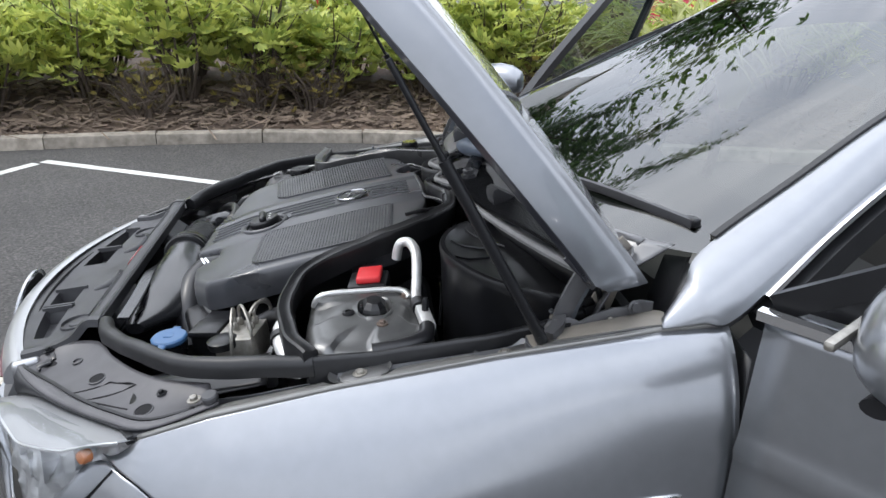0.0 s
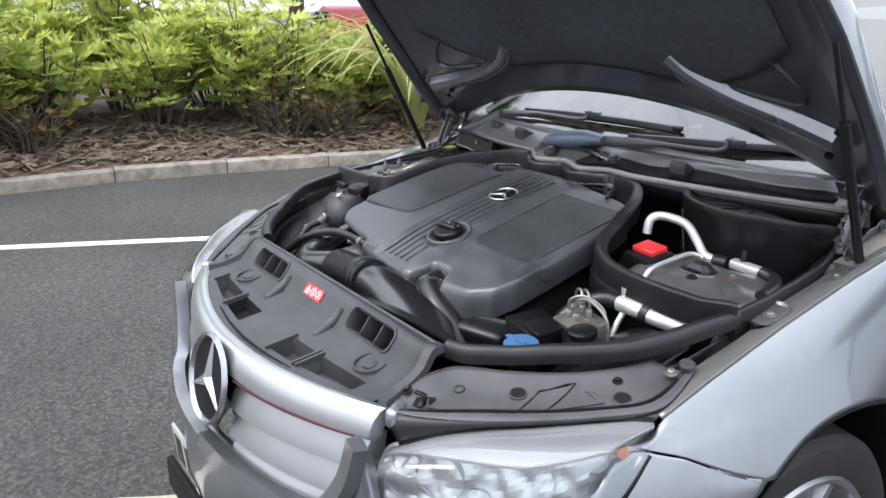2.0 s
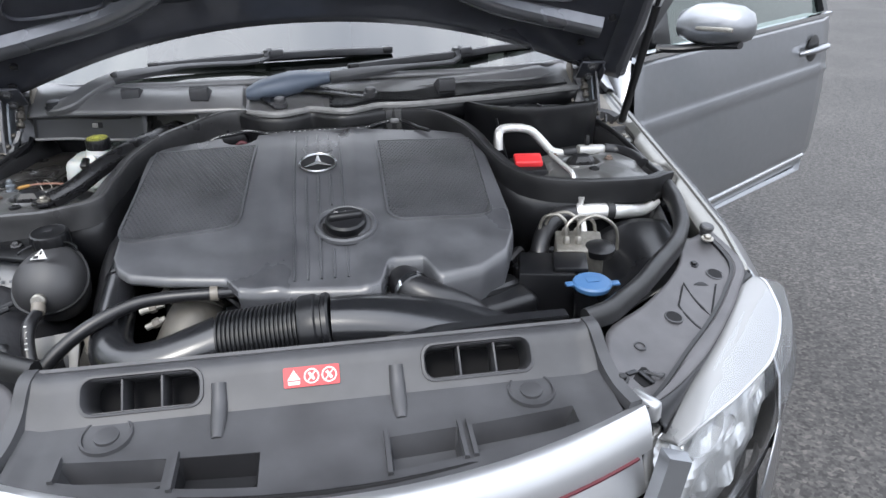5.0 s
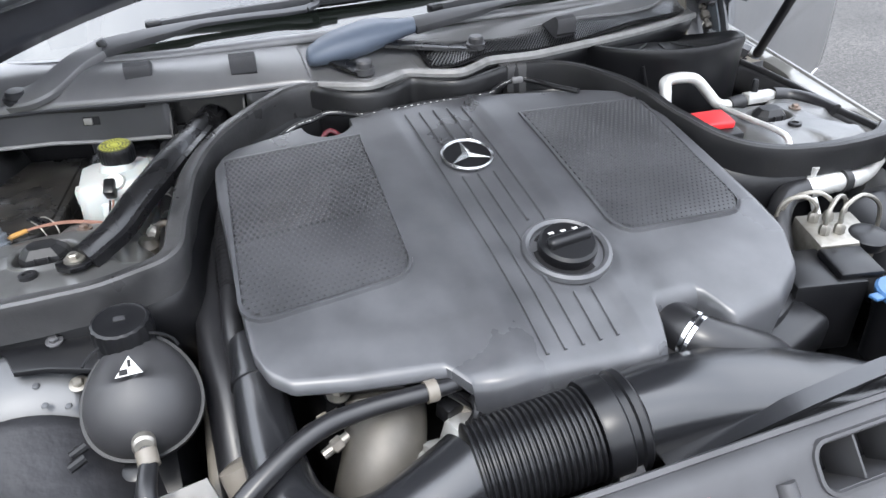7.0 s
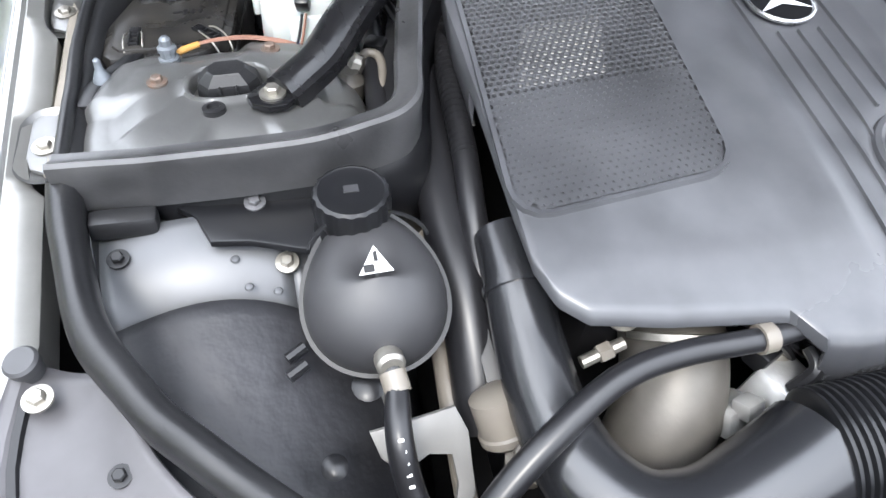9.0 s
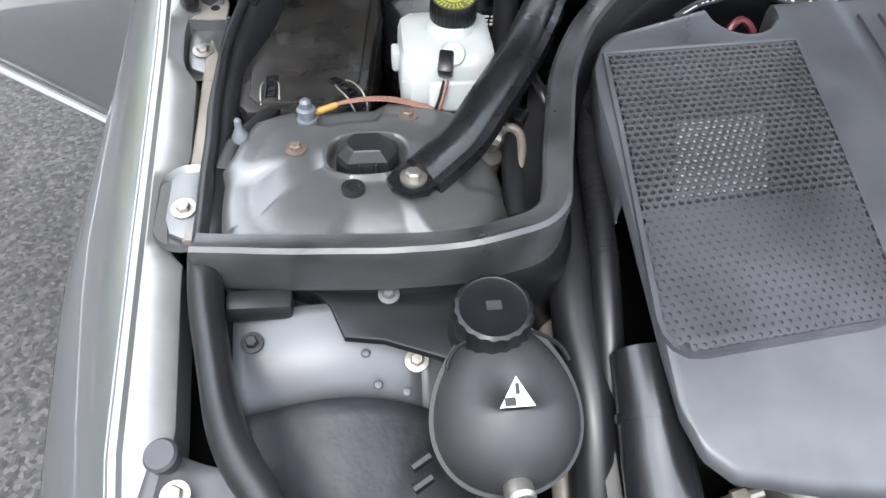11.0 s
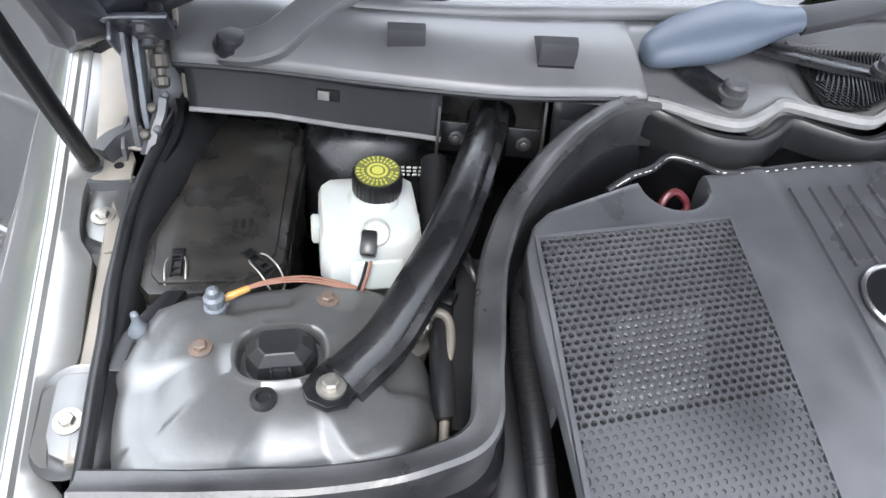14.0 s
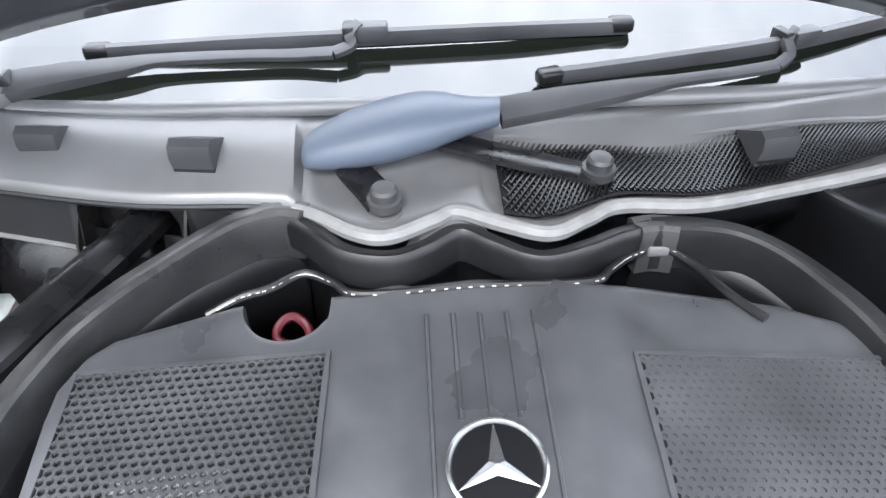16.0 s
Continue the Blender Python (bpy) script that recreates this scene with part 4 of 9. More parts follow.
def grille():
    top = []
    for i in range(41):
        x = -0.425 + 0.85 * i / 40
        y = nose_y(x)
        z = 0.738 + 0.006 * (abs(x) / 0.42) ** 2
        top.append([Vector((x, y + a, z + b)) for a, b in ((0.012, 0.002), (0.0, 0.004), (-0.012, 0.0), (-0.022, -0.010), (-0.03, -0.024), (-0.034, -0.042), (-0.03, -0.047), (-0.01, -0.046))])
    g = part("grille", loft(bmesh.new(), top, wrap=True, caps=True), SATIN, car, "satin silver radiator grille with a large round emblem", 30)
    for row, (z0, h) in enumerate(((0.684, 0.058), (0.624, 0.058), (0.564, 0.048))):
        for s in (-1, 1):
            rows = []
            for i in range(17):
                x = s * (0.075 + (0.415 - 0.03 * row - 0.075) * i / 16)
                y = nose_y(x) - 0.016 - 0.006 * row
                z = z0 - 0.004 + 0.012 * (abs(x) / 0.42) ** 2 * (1 - row * 0.3)
                rows.append([Vector((x, y + a, z + b)) for a, b in ((0.03, 0.006), (0.010, 0.005), (-0.002, 0.0), (-0.018, -h * 0.5), (-0.026, -h * 0.88), (-0.016, -h * 0.97), (0.02, -h * 0.92))])
            part("slat", loft(bmesh.new(), rows, wrap=True, caps=True), SATIN, g, angle=30)
    part("red_strip", sweep([(x, nose_y(x) - 0.036, 0.6915 + 0.010 * (abs(x) / 0.42) ** 2) for x in [0.09 + 0.31 * k / 8 for k in range(9)]], [(-0.002, -0.0015), (-0.002, 0.0015), (0.002, 0.0015), (0.002, -0.0015)], smooth=2), DARKRED, g, "thin dark red reflecting strip")
    # a black sheet in place of the shaded space behind the slats
    part("backing", grid(lambda u, v: (-0.40 + 0.8 * u, nose_y(-0.40 + 0.8 * u) + 0.03, 0.735 - 0.24 * v), 20, 4), DARK, g, "black sheet standing for the shaded void behind the grille", thick=0.004)
    star_badge(axis((0, -0.004, 0.664), (0, -1, 0.24)), 0.094, BADGE, DARK, g, "large chrome ring emblem")
    for s in (-1, 1):
        part("end_cap", rbox((0.022, 0.05, 0.035), pose(s * 0.432, 0.165, 0.735, 0, 0, s * 28), 0.009, seg=3), SATIN, g)
    return g


grille()

LAMP_TOP = [(0.460, 0.155, 0.690), (0.500, 0.195, 0.715), (0.545, 0.250, 0.733), (0.595, 0.305, 0.746), (0.645, 0.360, 0.758), (0.695, 0.407, 0.768), (0.741, 0.437, 0.776)]
LAMP_LOW = [(0.448, 0.092, 0.600), (0.510, 0.118, 0.545), (0.585, 0.158, 0.532), (0.655, 0.212, 0.555), (0.715, 0.268, 0.606), (0.753, 0.348, 0.668), (0.758, 0.412, 0.735)]



def headlamp(s):
    top, low = spline(LAMP_TOP, 5), spline(LAMP_LOW, 5)
    def surf(push):
        rows = []
        for p, q in zip(top, low):
            way = Vector((0.55, -0.83, 0)).normalized()
            row = []
            for j in range(15):
                v = j / 14
                flat, fall = math.sin(math.pi / 2 * v) ** 0.8, 1 - math.cos(math.pi / 2 * v) ** 0.9
                c = Vector((p.x + (q.x - p.x) * flat, p.y + (q.y - p.y) * flat, p.z + (q.z - p.z) * fall))
                c += way * (0.040 * math.sin(math.pi * v ** 0.75)) + Vector((0, 0, 0.008 * math.sin(math.pi * v ** 0.7))) - way * push * (0.35 + 0.65 * math.sin(math.pi * v))
                row.append(Vector((s * c.x, c.y, c.z - push * 0.06)))
            rows.append(row)
        return rows
    lens = part("headlamp", loft(bmesh.new(), surf(0.0)), LENS, car, "clear headlamp with chrome reflectors behind the lens", 60)
    lens.visible_shadow = False
    part("housing", loft(bmesh.new(), surf(0.080)), FROST, lens, "pale lamp housing", 60, 0.002)
    rng = random.Random(17)
    deep = surf(0.070)[1:-1]
    liner = []
    for r, q in zip(deep, deep[1:]):
        for f in (0.0, 0.33, 0.67):
            row = [a.lerp(b, f) for a, b in zip(r, q)][3:]
            fine_row = [c.lerp(d, g) for c, d in zip(row, row[1:]) for g in (0.0, 0.5)]
            liner.append([c + Vector((rng.uniform(-0.0004, 0.0004), 0.014 * noise.noise(c * 30) + rng.uniform(-0.0008, 0.0008), rng.uniform(-0.0004, 0.0004))) for c in fine_row])
    part("reflector_liner", loft(bmesh.new(), liner), FACET, lens, "faceted chrome reflector liner", 3)
    # frosted upper trim, reflectors and bulbs
    rows, src = [], surf(0.010)
    for i, r in enumerate(src):
        cut = lerp(((0, 0.12), (0.3, 0.27), (0.55, 0.36), (0.8, 0.33), (0.95, 0.16), (1.0, 0.08)), i / (len(src) - 1)) * 14
        row = []
        for j in range(7):
            f = cut * j / 6
            k = min(13, int(f))
            row.append(r[k].lerp(r[k + 1], f - k))
        row.append(row[-1] + Vector((-s * 0.02, 0.03, -0.006)))
        rows.append(row)
    part("upper_trim", loft(bmesh.new(), rows), FROST, lens, "frosted white panel along the top of the lamp", 60, 0.002)
    part("trim_edge", sweep([r[6] for r in rows], [(-0.0018, -0.0018), (-0.0018, 0.0018), (0.0018, 0.0018), (0.0018, -0.0018)], smooth=1), FACET, lens, "bright lower edge of the frosted panel")
    rim = [r[-1] + Vector((0, 0, 0.0)) for r in surf(0.0)]
    part("lens_rim", sweep(rim, [(-0.004, -0.004), (-0.003, 0.004), (0.003, 0.004), (0.004, -0.004)], smooth=1), PLASTIC, lens, "dark rim round the lens")
    n = len(src)
    for u, v, r in ((0.27, 0.60, 0.042), (0.56, 0.60, 0.048), (0.14, 0.56, 0.026), (0.76, 0.56, 0.028), (0.42, 0.72, 0.024)):
        c = src[int(u * (n - 1))][int(v * 14)]
        m = axis(c + Vector((-s * 0.036, 0.062, 0)), (s * 0.45, -1, 0.06))
        bm = bmesh.new()
        rows2 = []
        for rr, dz in ((1.0, 0.022), (0.92, 0.008), (0.72, -0.014), (0.45, -0.030), (0.2, -0.036)):
            rows2.append([m @ Vector((r * rr * math.cos(2 * math.pi * k / 22) * (1 + (0.035 if k % 2 else 0)), r * rr * math.sin(2 * math.pi * k / 22), dz)) for k in range(22)])
        part("reflector", loft(bm, rows2, wrap=True), FACET, lens, "faceted chrome reflector bowl", 12)
        part("bulb", lathe([(0.011, -0.034), (0.012, -0.012), (0.009, 0.002), (0.0005, 0.006)], m, 16), WHITEP if r < 0.05 else CHROME, lens)
    c = src[int(0.87 * (n - 1))][7]
    part("amber_lamp", lathe([(0.011, -0.012), (0.011, 0), (0.009, 0.003), (0.0005, 0.004)], axis(c + Vector((-s * 0.017, 0.012, -0.002)), (s * 0.8, -0.58, 0.15)), 18), DARK_AMBER, lens, "reddish amber indicator bulb")
    gasket = [Vector((s * p.x, p.y, p.z)) for p in top]
    part("lamp_gasket", sweep(gasket, [(-0.006, -0.006), (-0.004, 0.006), (0.004, 0.006), (0.006, -0.006)], smooth=1), RUBBER, lens, "black rubber strip over the lamp")


def lamp_bridge(s):
    """The black plastic panel between seal and headlamp."""
    inner = spline([(0.405, 0.150, 0.745), (0.402, 0.22, 0.766), (0.425, 0.295, 0.780), (0.50, 0.345, 0.788), (0.57, 0.405, 0.796), (0.62, 0.465, 0.805), (0.655, 0.54, 0.816)], 5)
    outer = spline([(0.43, 0.146, 0.742), (0.49, 0.183, 0.745), (0.56, 0.240, 0.753), (0.63, 0.312, 0.763), (0.69, 0.385, 0.774), (0.738, 0.462, 0.788), (0.722, 0.565, 0.815)], 5)
    rows = []
    for p, q in zip(inner, outer):
        row = []
        for j in range(17):
            v = j / 16
            c = p.lerp(q, v)
            c.z -= 0.009 * math.sin(math.pi * min(1, v * 1.15)) if v < 0.87 else -0.004
            row.append(Vector((s * c.x, c.y, c.z)))
        rows.append(row)
    br = part("lamp_bridge", loft(bmesh.new(), rows), BRIDGE, car, "black plastic bridge panel above the headlamp", 40, 0.003)
    spots = [c for row in rows for c in row]
    # gutter sheet whose dark colour carries the shadow between panel and lamp
    gutter = []
    for q, t in zip(outer, spline(LAMP_TOP, 5)):
        gutter.append([Vector((s * c.x, c.y, c.z)) for c in (q + Vector((0, 0, 0.003)), q.lerp(t, 0.35) + Vector((0.004, -0.004, 0.002)), q.lerp(t, 0.75) + Vector((0.004, -0.004, 0.002)), t + Vector((0, 0, 0.002)))])
    part("lamp_gutter", loft(bmesh.new(), gutter), CHANNEL, br, "plastic gutter between panel and lamp, dark for the shadow band there", 40, 0.002)

    def top(x, y, up=0.0024):
        near = sorted(spots, key=lambda c: (c.x - s * x) ** 2 + (c.y - y) ** 2)[:3]
        return Vector((s * x, y, sum(c.z for c in near) / 3 + up))
    tilt = (0.1 * s, -0.2, 1)
    for x, y, r in ((0.676, 0.440, 0.0135), (0.549, 0.330, 0.0125)):
        # no real hole: a black disc carries the shade of the opening
        part("hole", lathe([(r, -0.002), (r, 0.0008), (0.0005, 0.0008)], axis(top(x, y), tilt), 22), DARK, br, "flat black disc standing for a shaded round opening")
        part("hole_rim", lathe([(r * 1.22, -0.002), (r * 1.18, 0.001), (r * 1.02, 0.0015), (r, 0.0)], axis(top(x, y), tilt), 22, caps=False), PANEL, br)
    part("hole_rim", lathe([(0.010, -0.001), (0.0095, 0.0015), (0.007, 0.002), (0.006, 0.0)], axis(top(0.468, 0.270), tilt), 20, caps=False), PANEL, br)
    # bonnet catch
    c = top(0.440, 0.212)
    m = axis(c, tilt) @ Matrix.Rotation(radians(s * -20), 4, "Z")
    latch = part("bonnet_catch", prism([(-0.030, 0.004), (-0.024, 0.016), (0.004, 0.020), (0.022, 0.014), (0.026, -0.004), (0.016, -0.020), (0.0, -0.022), (-0.008, -0.006), (-0.026, -0.006)], 0.004, m), DARK, br, "bonnet catch in a dark pocket")
    part("catch_hook", tube([m @ Vector(p) for p in ((0.012, 0.004, 0.002), (0.022, -0.006, 0.006), (0.030, -0.012, 0.007), (0.036, -0.008, 0.006))], 0.0028, 8), PANEL, latch)
    part("catch_plate", rbox((0.022, 0.007, 0.004), m @ pose(-0.008, 0.004, 0.003, 0, 10, 20), 0.001), PLASTIC, latch)
    part("catch_plate", rbox((0.008, 0.026, 0.004), m @ pose(0.010, -0.008, 0.003, 0, 10, 24), 0.001), PLASTIC, latch)
    # zig-zag slot, ribs and screws
    groove = [(0.584, 0.285), (0.577, 0.315), (0.570, 0.358), (0.602, 0.410), (0.612, 0.328), (0.680, 0.440)]
    pts = []
    for (x0, y0), (x1, y1) in zip(groove, groove[1:]):
        pts += [top(x0 + (x1 - x0) * k / 4, y0 + (y1 - y0) * k / 4, 0.0006) for k in range(4)]
    part("moulded_groove", sweep(pts, [(-0.0016, -0.002), (-0.0016, 0.0016), (0.0016, 0.0016), (0.0016, -0.002)], smooth=1), DARK, br, "thin zig-zag groove")
    step = [r[13] + Vector((0, 0, 0.003)) for r in rows[2:-2]]
    part("gutter", sweep(step, [(-0.004, -0.003), (-0.003, 0.003), (0.003, 0.003), (0.004, -0.003)], smooth=1), PLASTIC, br, "dark gutter beside the lamp")
    stop = Vector((s * 0.712, 0.553, 0.817))
    part("bump_stop", lathe([(0.010, -0.004), (0.010, 0.004), (0.0125, 0.006), (0.013, 0.013), (0.011, 0.0155), (0.0005, 0.016)], axis(stop, (0.1 * s, -0.2, 1)), 22), PANEL, br, "grey rubber bonnet bump stop")
    bolt("panel_screw", top(0.646, 0.462), (0, -0.25, 1), 0.005, br, PLASTIC)
    bolt("panel_screw", top(0.412, 0.20), (0, -0.25, 1), 0.006, br, PLASTIC)


for s in (-1, 1):
    headlamp(s), lamp_bridge(s)


FRONT_Y = ((0.0, -0.024), (0.15, -0.014), (0.30, 0.020), (0.43, 0.080), (0.53, 0.118), (0.62, 0.185), (0.69, 0.25), (0.735, 0.31))


def bumper():
    rows = []
    for i in range(61):
        x = 0.735 * (-1 + 2 * i / 60)
        q = abs(x)
        top = lerp(((0.0, 0.535), (0.30, 0.54), (0.40, 0.56), (0.445, 0.70), (0.458, 0.56), (0.52, 0.525), (0.60, 0.515), (0.66, 0.52), (0.735, 0.50)), q)
        row = []
        for k, (z, d) in enumerate(((1.0, 0.035), (0.96, 0.012), (0.86, 0.0), (0.72, -0.012), (0.55, -0.012), (0.4, 0.0), (0.2, 0.01), (0.0, 0.04))):
            row.append(Vector((x, lerp(FRONT_Y, q) + d * (1 - 0.5 * q), 0.18 + (top - 0.18) * z)))
        rows.append(row)
    b = part("bumper", loft(bmesh.new(), rows), PAINT, car, "grey metallic front bumper", 50, 0.003)
    for s in (-1, 1):
        strip = [(s * x, lerp(FRONT_Y, x) - 0.004, z) for x, z in ((0.0, 0.530), (0.15, 0.530), (0.3, 0.535), (0.37, 0.555), (0.42, 0.63), (0.445, 0.715))]
        part("grille_frame", sweep(strip, [(-0.018, -0.016), (-0.018, 0.012), (0.012, 0.014), (0.018, -0.012)], (0, -1, 0.2)), PAINT, b, "painted surround under the grille", 40)

        def corner(u, v):
            z = 0.742 - 0.54 * v
            y0 = lerp(((0.20, 0.215), (0.50, 0.200), (0.545, 0.208), (0.585, 0.238), (0.61, 0.264), (0.668, 0.341), (0.70, 0.372), (0.73, 0.400)), z)
            y1 = AXLE_Y - math.sqrt(max(0.0, ARCH ** 2 - (min(z, 0.668) - AXLE_Z) ** 2))
            y = y0 + (y1 - y0) * u
            seam = lerp(SEAM, y) - 0.003
            z = z if v > 0.25 else z + (seam - z) * (1 - v / 0.25)
            return (s * side_x(y, z), y, z)
        part("bumper_corner", grid(corner, 20, 20), PAINT, b, "bumper corner below the fender", 50, 0.003)
    plate = part("number_plate", rbox((0.50, 0.008, 0.111), pose(0, -0.020, 0.385, 4), 0.004), WHITEP, b, "white number plate with blacked-out characters")
    for k in range(7):
        part("bar", rbox((0.044, 0.002, 0.074), pose(-0.21 + 0.068 * k + (0.02 if k > 3 else 0), -0.0245, 0.385, 4), 0.001), PLASTIC, plate)
    part("lower_intake", rbox((0.62, 0.02, 0.09), pose(0, -0.026, 0.275), 0.01), DARK, b, "dark lower air intake")


bumper()


# ---- engine cover ----
COVER_Z = ((0.38, 0.806), (0.42, 0.822), (0.45, 0.835), (0.52, 0.862), (0.583, 0.882), (0.68, 0.906), (0.776, 0.929), (0.861, 0.946), (0.97, 0.964))
COVER_REAR = ((-0.338, 0.80), (-0.333, 0.86), (-0.318, 0.89), (-0.30, 0.905), (-0.205, 0.936), (-0.126, 0.945), (0.0, 0.957), (0.13, 0.945), (0.26, 0.915), (0.31, 0.893), (0.332, 0.86), (0.342, 0.80))
COVER_FRONT = ((-0.338, 0.58), (-0.335, 0.53), (-0.325, 0.503), (-0.305, 0.486), (-0.245, 0.474), (-0.15, 0.462), (-0.132, 0.437), (-0.10, 0.428), (0.075, 0.414), (0.095, 0.424), (0.110, 0.474), (0.170, 0.474), (0.190, 0.430), (0.262, 0.442), (0.312, 0.475), (0.333, 0.52), (0.342, 0.60))


def cover_z(x, y):
    z = lerp(COVER_Z, y)
    z += 0.006 * min(1, max(0, (0.118 - abs(x)) / 0.05))
    z -= 0.004 * min(1, max(0, (0.066 - abs(x)) / 0.006))
    q = math.hypot(x - 0.045, y - 0.571)
    if q < 0.062:
        z -= 0.003 * min(1, (0.062 - q) / 0.01)
    return z


def spread(k, n, edge=0.16):
    """Steps from 0 to 1, closer together at both ends."""
    t = k / n
    return t + edge * math.sin(2 * math.pi * t) * -1 / (2 * math.pi) * 3.0


def engine_cover():
    nx, ny = 120, 64
    rows = []
    scallop = [-0.163 + 0.0365 * math.sin(math.pi / 2 * k / 9) for k in range(-9, 10)]
    xs = [-0.338 + 0.680 * spread(i, nx) for i in range(nx + 1)]
    xs = sorted([x for x in xs if min(abs(x - q) for q in scallop) > 0.002] + scallop + [-0.2003, -0.1257])
    for x in xs:
        f, r = lerp(COVER_FRONT, x), lerp(COVER_REAR, x)
        if abs(x + 0.163) < 0.0368:
            r = min(r, 0.935 - math.sqrt(max(0.0, 0.0366 ** 2 - (x + 0.163) ** 2)))
        row = []
        for j in range(ny + 1):
            y = f + (r - f) * spread(j, ny)
            d = min(x + 0.338, 0.342 - x, y - f, r - y)
            rad = 0.008 if x < -0.13 else 0.013
            drop = rad - math.sqrt(max(0.0, rad ** 2 - (rad - min(d, rad)) ** 2))
            row.append(Vector((x, y, cover_z(x, y) - drop)))
        rows.append(row)
    bm = loft(bmesh.new(), rows)
    edge = [r[0] for r in rows] + rows[-1][1:] + [r[-1] for r in rows[-2::-1]] + rows[0][-2:0:-1]
    def depth(p):
        return 0.007 if p.x < -0.13 and p.y < 0.72 else (0.045 if p.x < -0.13 else 0.052)
    skirt = []
    for f, k in ((0.0, 1.0), (0.4, 1.0), (1.0, 0.985)):
        skirt.append([Vector((p.x * k, 0.68 + (p.y - 0.68) * k, p.z - f * depth(p))) for p in edge])
    loft(bm, skirt, wrap=True)
    bmesh.ops.remove_doubles(bm, verts=bm.verts, dist=0.0004)
    ob = part("engine_cover", bm, COVER, car, "charcoal plastic engine cover with mesh fields and ribs", 32)
    return ob


ENGINE_COVER = engine_cover()


def mesh_field(corners, label, opened=True, open_size=0.30):
    """A flat sheet of small round holes; towards the front they turn into shallow dimples. The front corners are rounded."""
    a, b, c, d = (Vector(q) for q in corners)  # rear left, rear right, front right, front left

    def at(u, v):
        p = a.lerp(b, u).lerp(d.lerp(c, u), v)
        return p.x, p.y

    def inside(u, v, ru=0.15, rv=0.10):
        du, dv = max(0.0, abs(u - 0.5) - (0.5 - ru)) / ru, max(0.0, v - (1 - rv)) / rv
        return du * du + dv * dv < 1.02
    nu, nv = 26, 44
    bm = bmesh.new()
    for j in range(nv):
        for i in range(nu):
            off = 0.25 if j % 2 else -0.25
            u, v = (i + 0.5 + off) / nu, (j + 0.5) / nv
            if not inside(u, v):
                continue
            through_hole = v < 0.58 and opened
            k = open_size if through_hole else open_size - 0.07 - 0.05 * min(1, max(0, v - 0.58) / 0.42)
            dep = 0.0036 if through_hole else 0.0012
            rings = []
            for q in range(6):
                an = math.pi / 3 * (q + 0.5)
                ox, oy = math.cos(an) / math.sqrt(3), math.sin(an) / math.sqrt(3) * 1.15
                row = []
                for scale, z in ((1.0, 0.0036), (k * 2.25, 0.0036), (k * 2, 0.0031), (k * 1.9, 0.0034 - dep)):
                    x, y = at(u + ox * scale / nu, v + oy * scale * (0.92 if scale < 1 else 1) / nv)
                    row.append(bm.verts.new((x, y, cover_z(x, y) + z)))
                rings.append(row)
            for q in range(6):
                g, h = rings[q], rings[(q + 1) % 6]
                for e in range(3):
                    bm.faces.new((g[e], h[e], h[e + 1], g[e + 1]))
            if not through_hole:
                bm.faces.new([g[3] for g in rings])
    part("mesh_panel", bm, MESHM, ENGINE_COVER, label, 25)
    # black sheet that gives the holes their shaded inside
    part("mesh_backing", grid(lambda u, v: (lambda p: (p[0], p[1], cover_z(*p) + 0.0004))(at(u, v * 0.62)), 8, 14), DARK, ENGINE_COVER, "black sheet standing for the shade behind the mesh holes")
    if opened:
        # added plate: stands in for the moving glint seen through the holes
        part("glint_plate", grid(lambda u, v: (lambda p: (p[0], p[1], cover_z(*p) + 0.0009))(at(0.26 + 0.44 * u - 0.10 * v, 0.30 + 0.26 * v)), 8, 8), GLINT_METAL, ENGINE_COVER, "bright plate added under the holes to give their glint")
    edge = [(0.0, 0.0), (0.5, 0.0), (1.0, 0.0), (1.0, 0.3), (1.0, 0.6), (1.0, 0.9)]
    edge += [(0.85 + 0.15 * math.cos(w), 0.9 + 0.1 * math.sin(w)) for w in (0.4, 0.8, 1.2)] + [(0.85, 1.0), (0.5, 1.0), (0.15, 1.0)]
    edge += [(0.15 - 0.15 * math.sin(w), 0.9 + 0.1 * math.cos(w)) for w in (0.4, 0.8, 1.2)] + [(0.0, 0.9), (0.0, 0.6), (0.0, 0.3)]
    rim = [at(0.5 + (u - 0.5) * 1.03, 0.5 + (v - 0.5) * 1.02) for u, v in edge]
    line = []
    for (x0, y0), (x1, y1) in zip(rim, rim[1:] + rim[:1]):
        for f in (0, 0.25, 0.5, 0.75):
            x, y = x0 + (x1 - x0) * f, y0 + (y1 - y0) * f
            line.append(Vector((x, y, cover_z(x, y) + 0.0022)))
    part("mesh_border", sweep(line, [(-0.0026, -0.003), (-0.0022, 0.0018), (0.0022, 0.0018), (0.0026, -0.003)], smooth=1, closed=True), COVER, ENGINE_COVER)


mesh_field([(-0.318, 0.866), (-0.128, 0.876), (-0.142, 0.588), (-0.336, 0.570)], "open honeycomb mesh field, half of it closed dimples", True, 0.325)
mesh_field([(0.125, 0.862), (0.318, 0.848), (0.306, 0.570), (0.124, 0.578)], "closed honeycomb mesh field in charcoal plastic", False, 0.31)

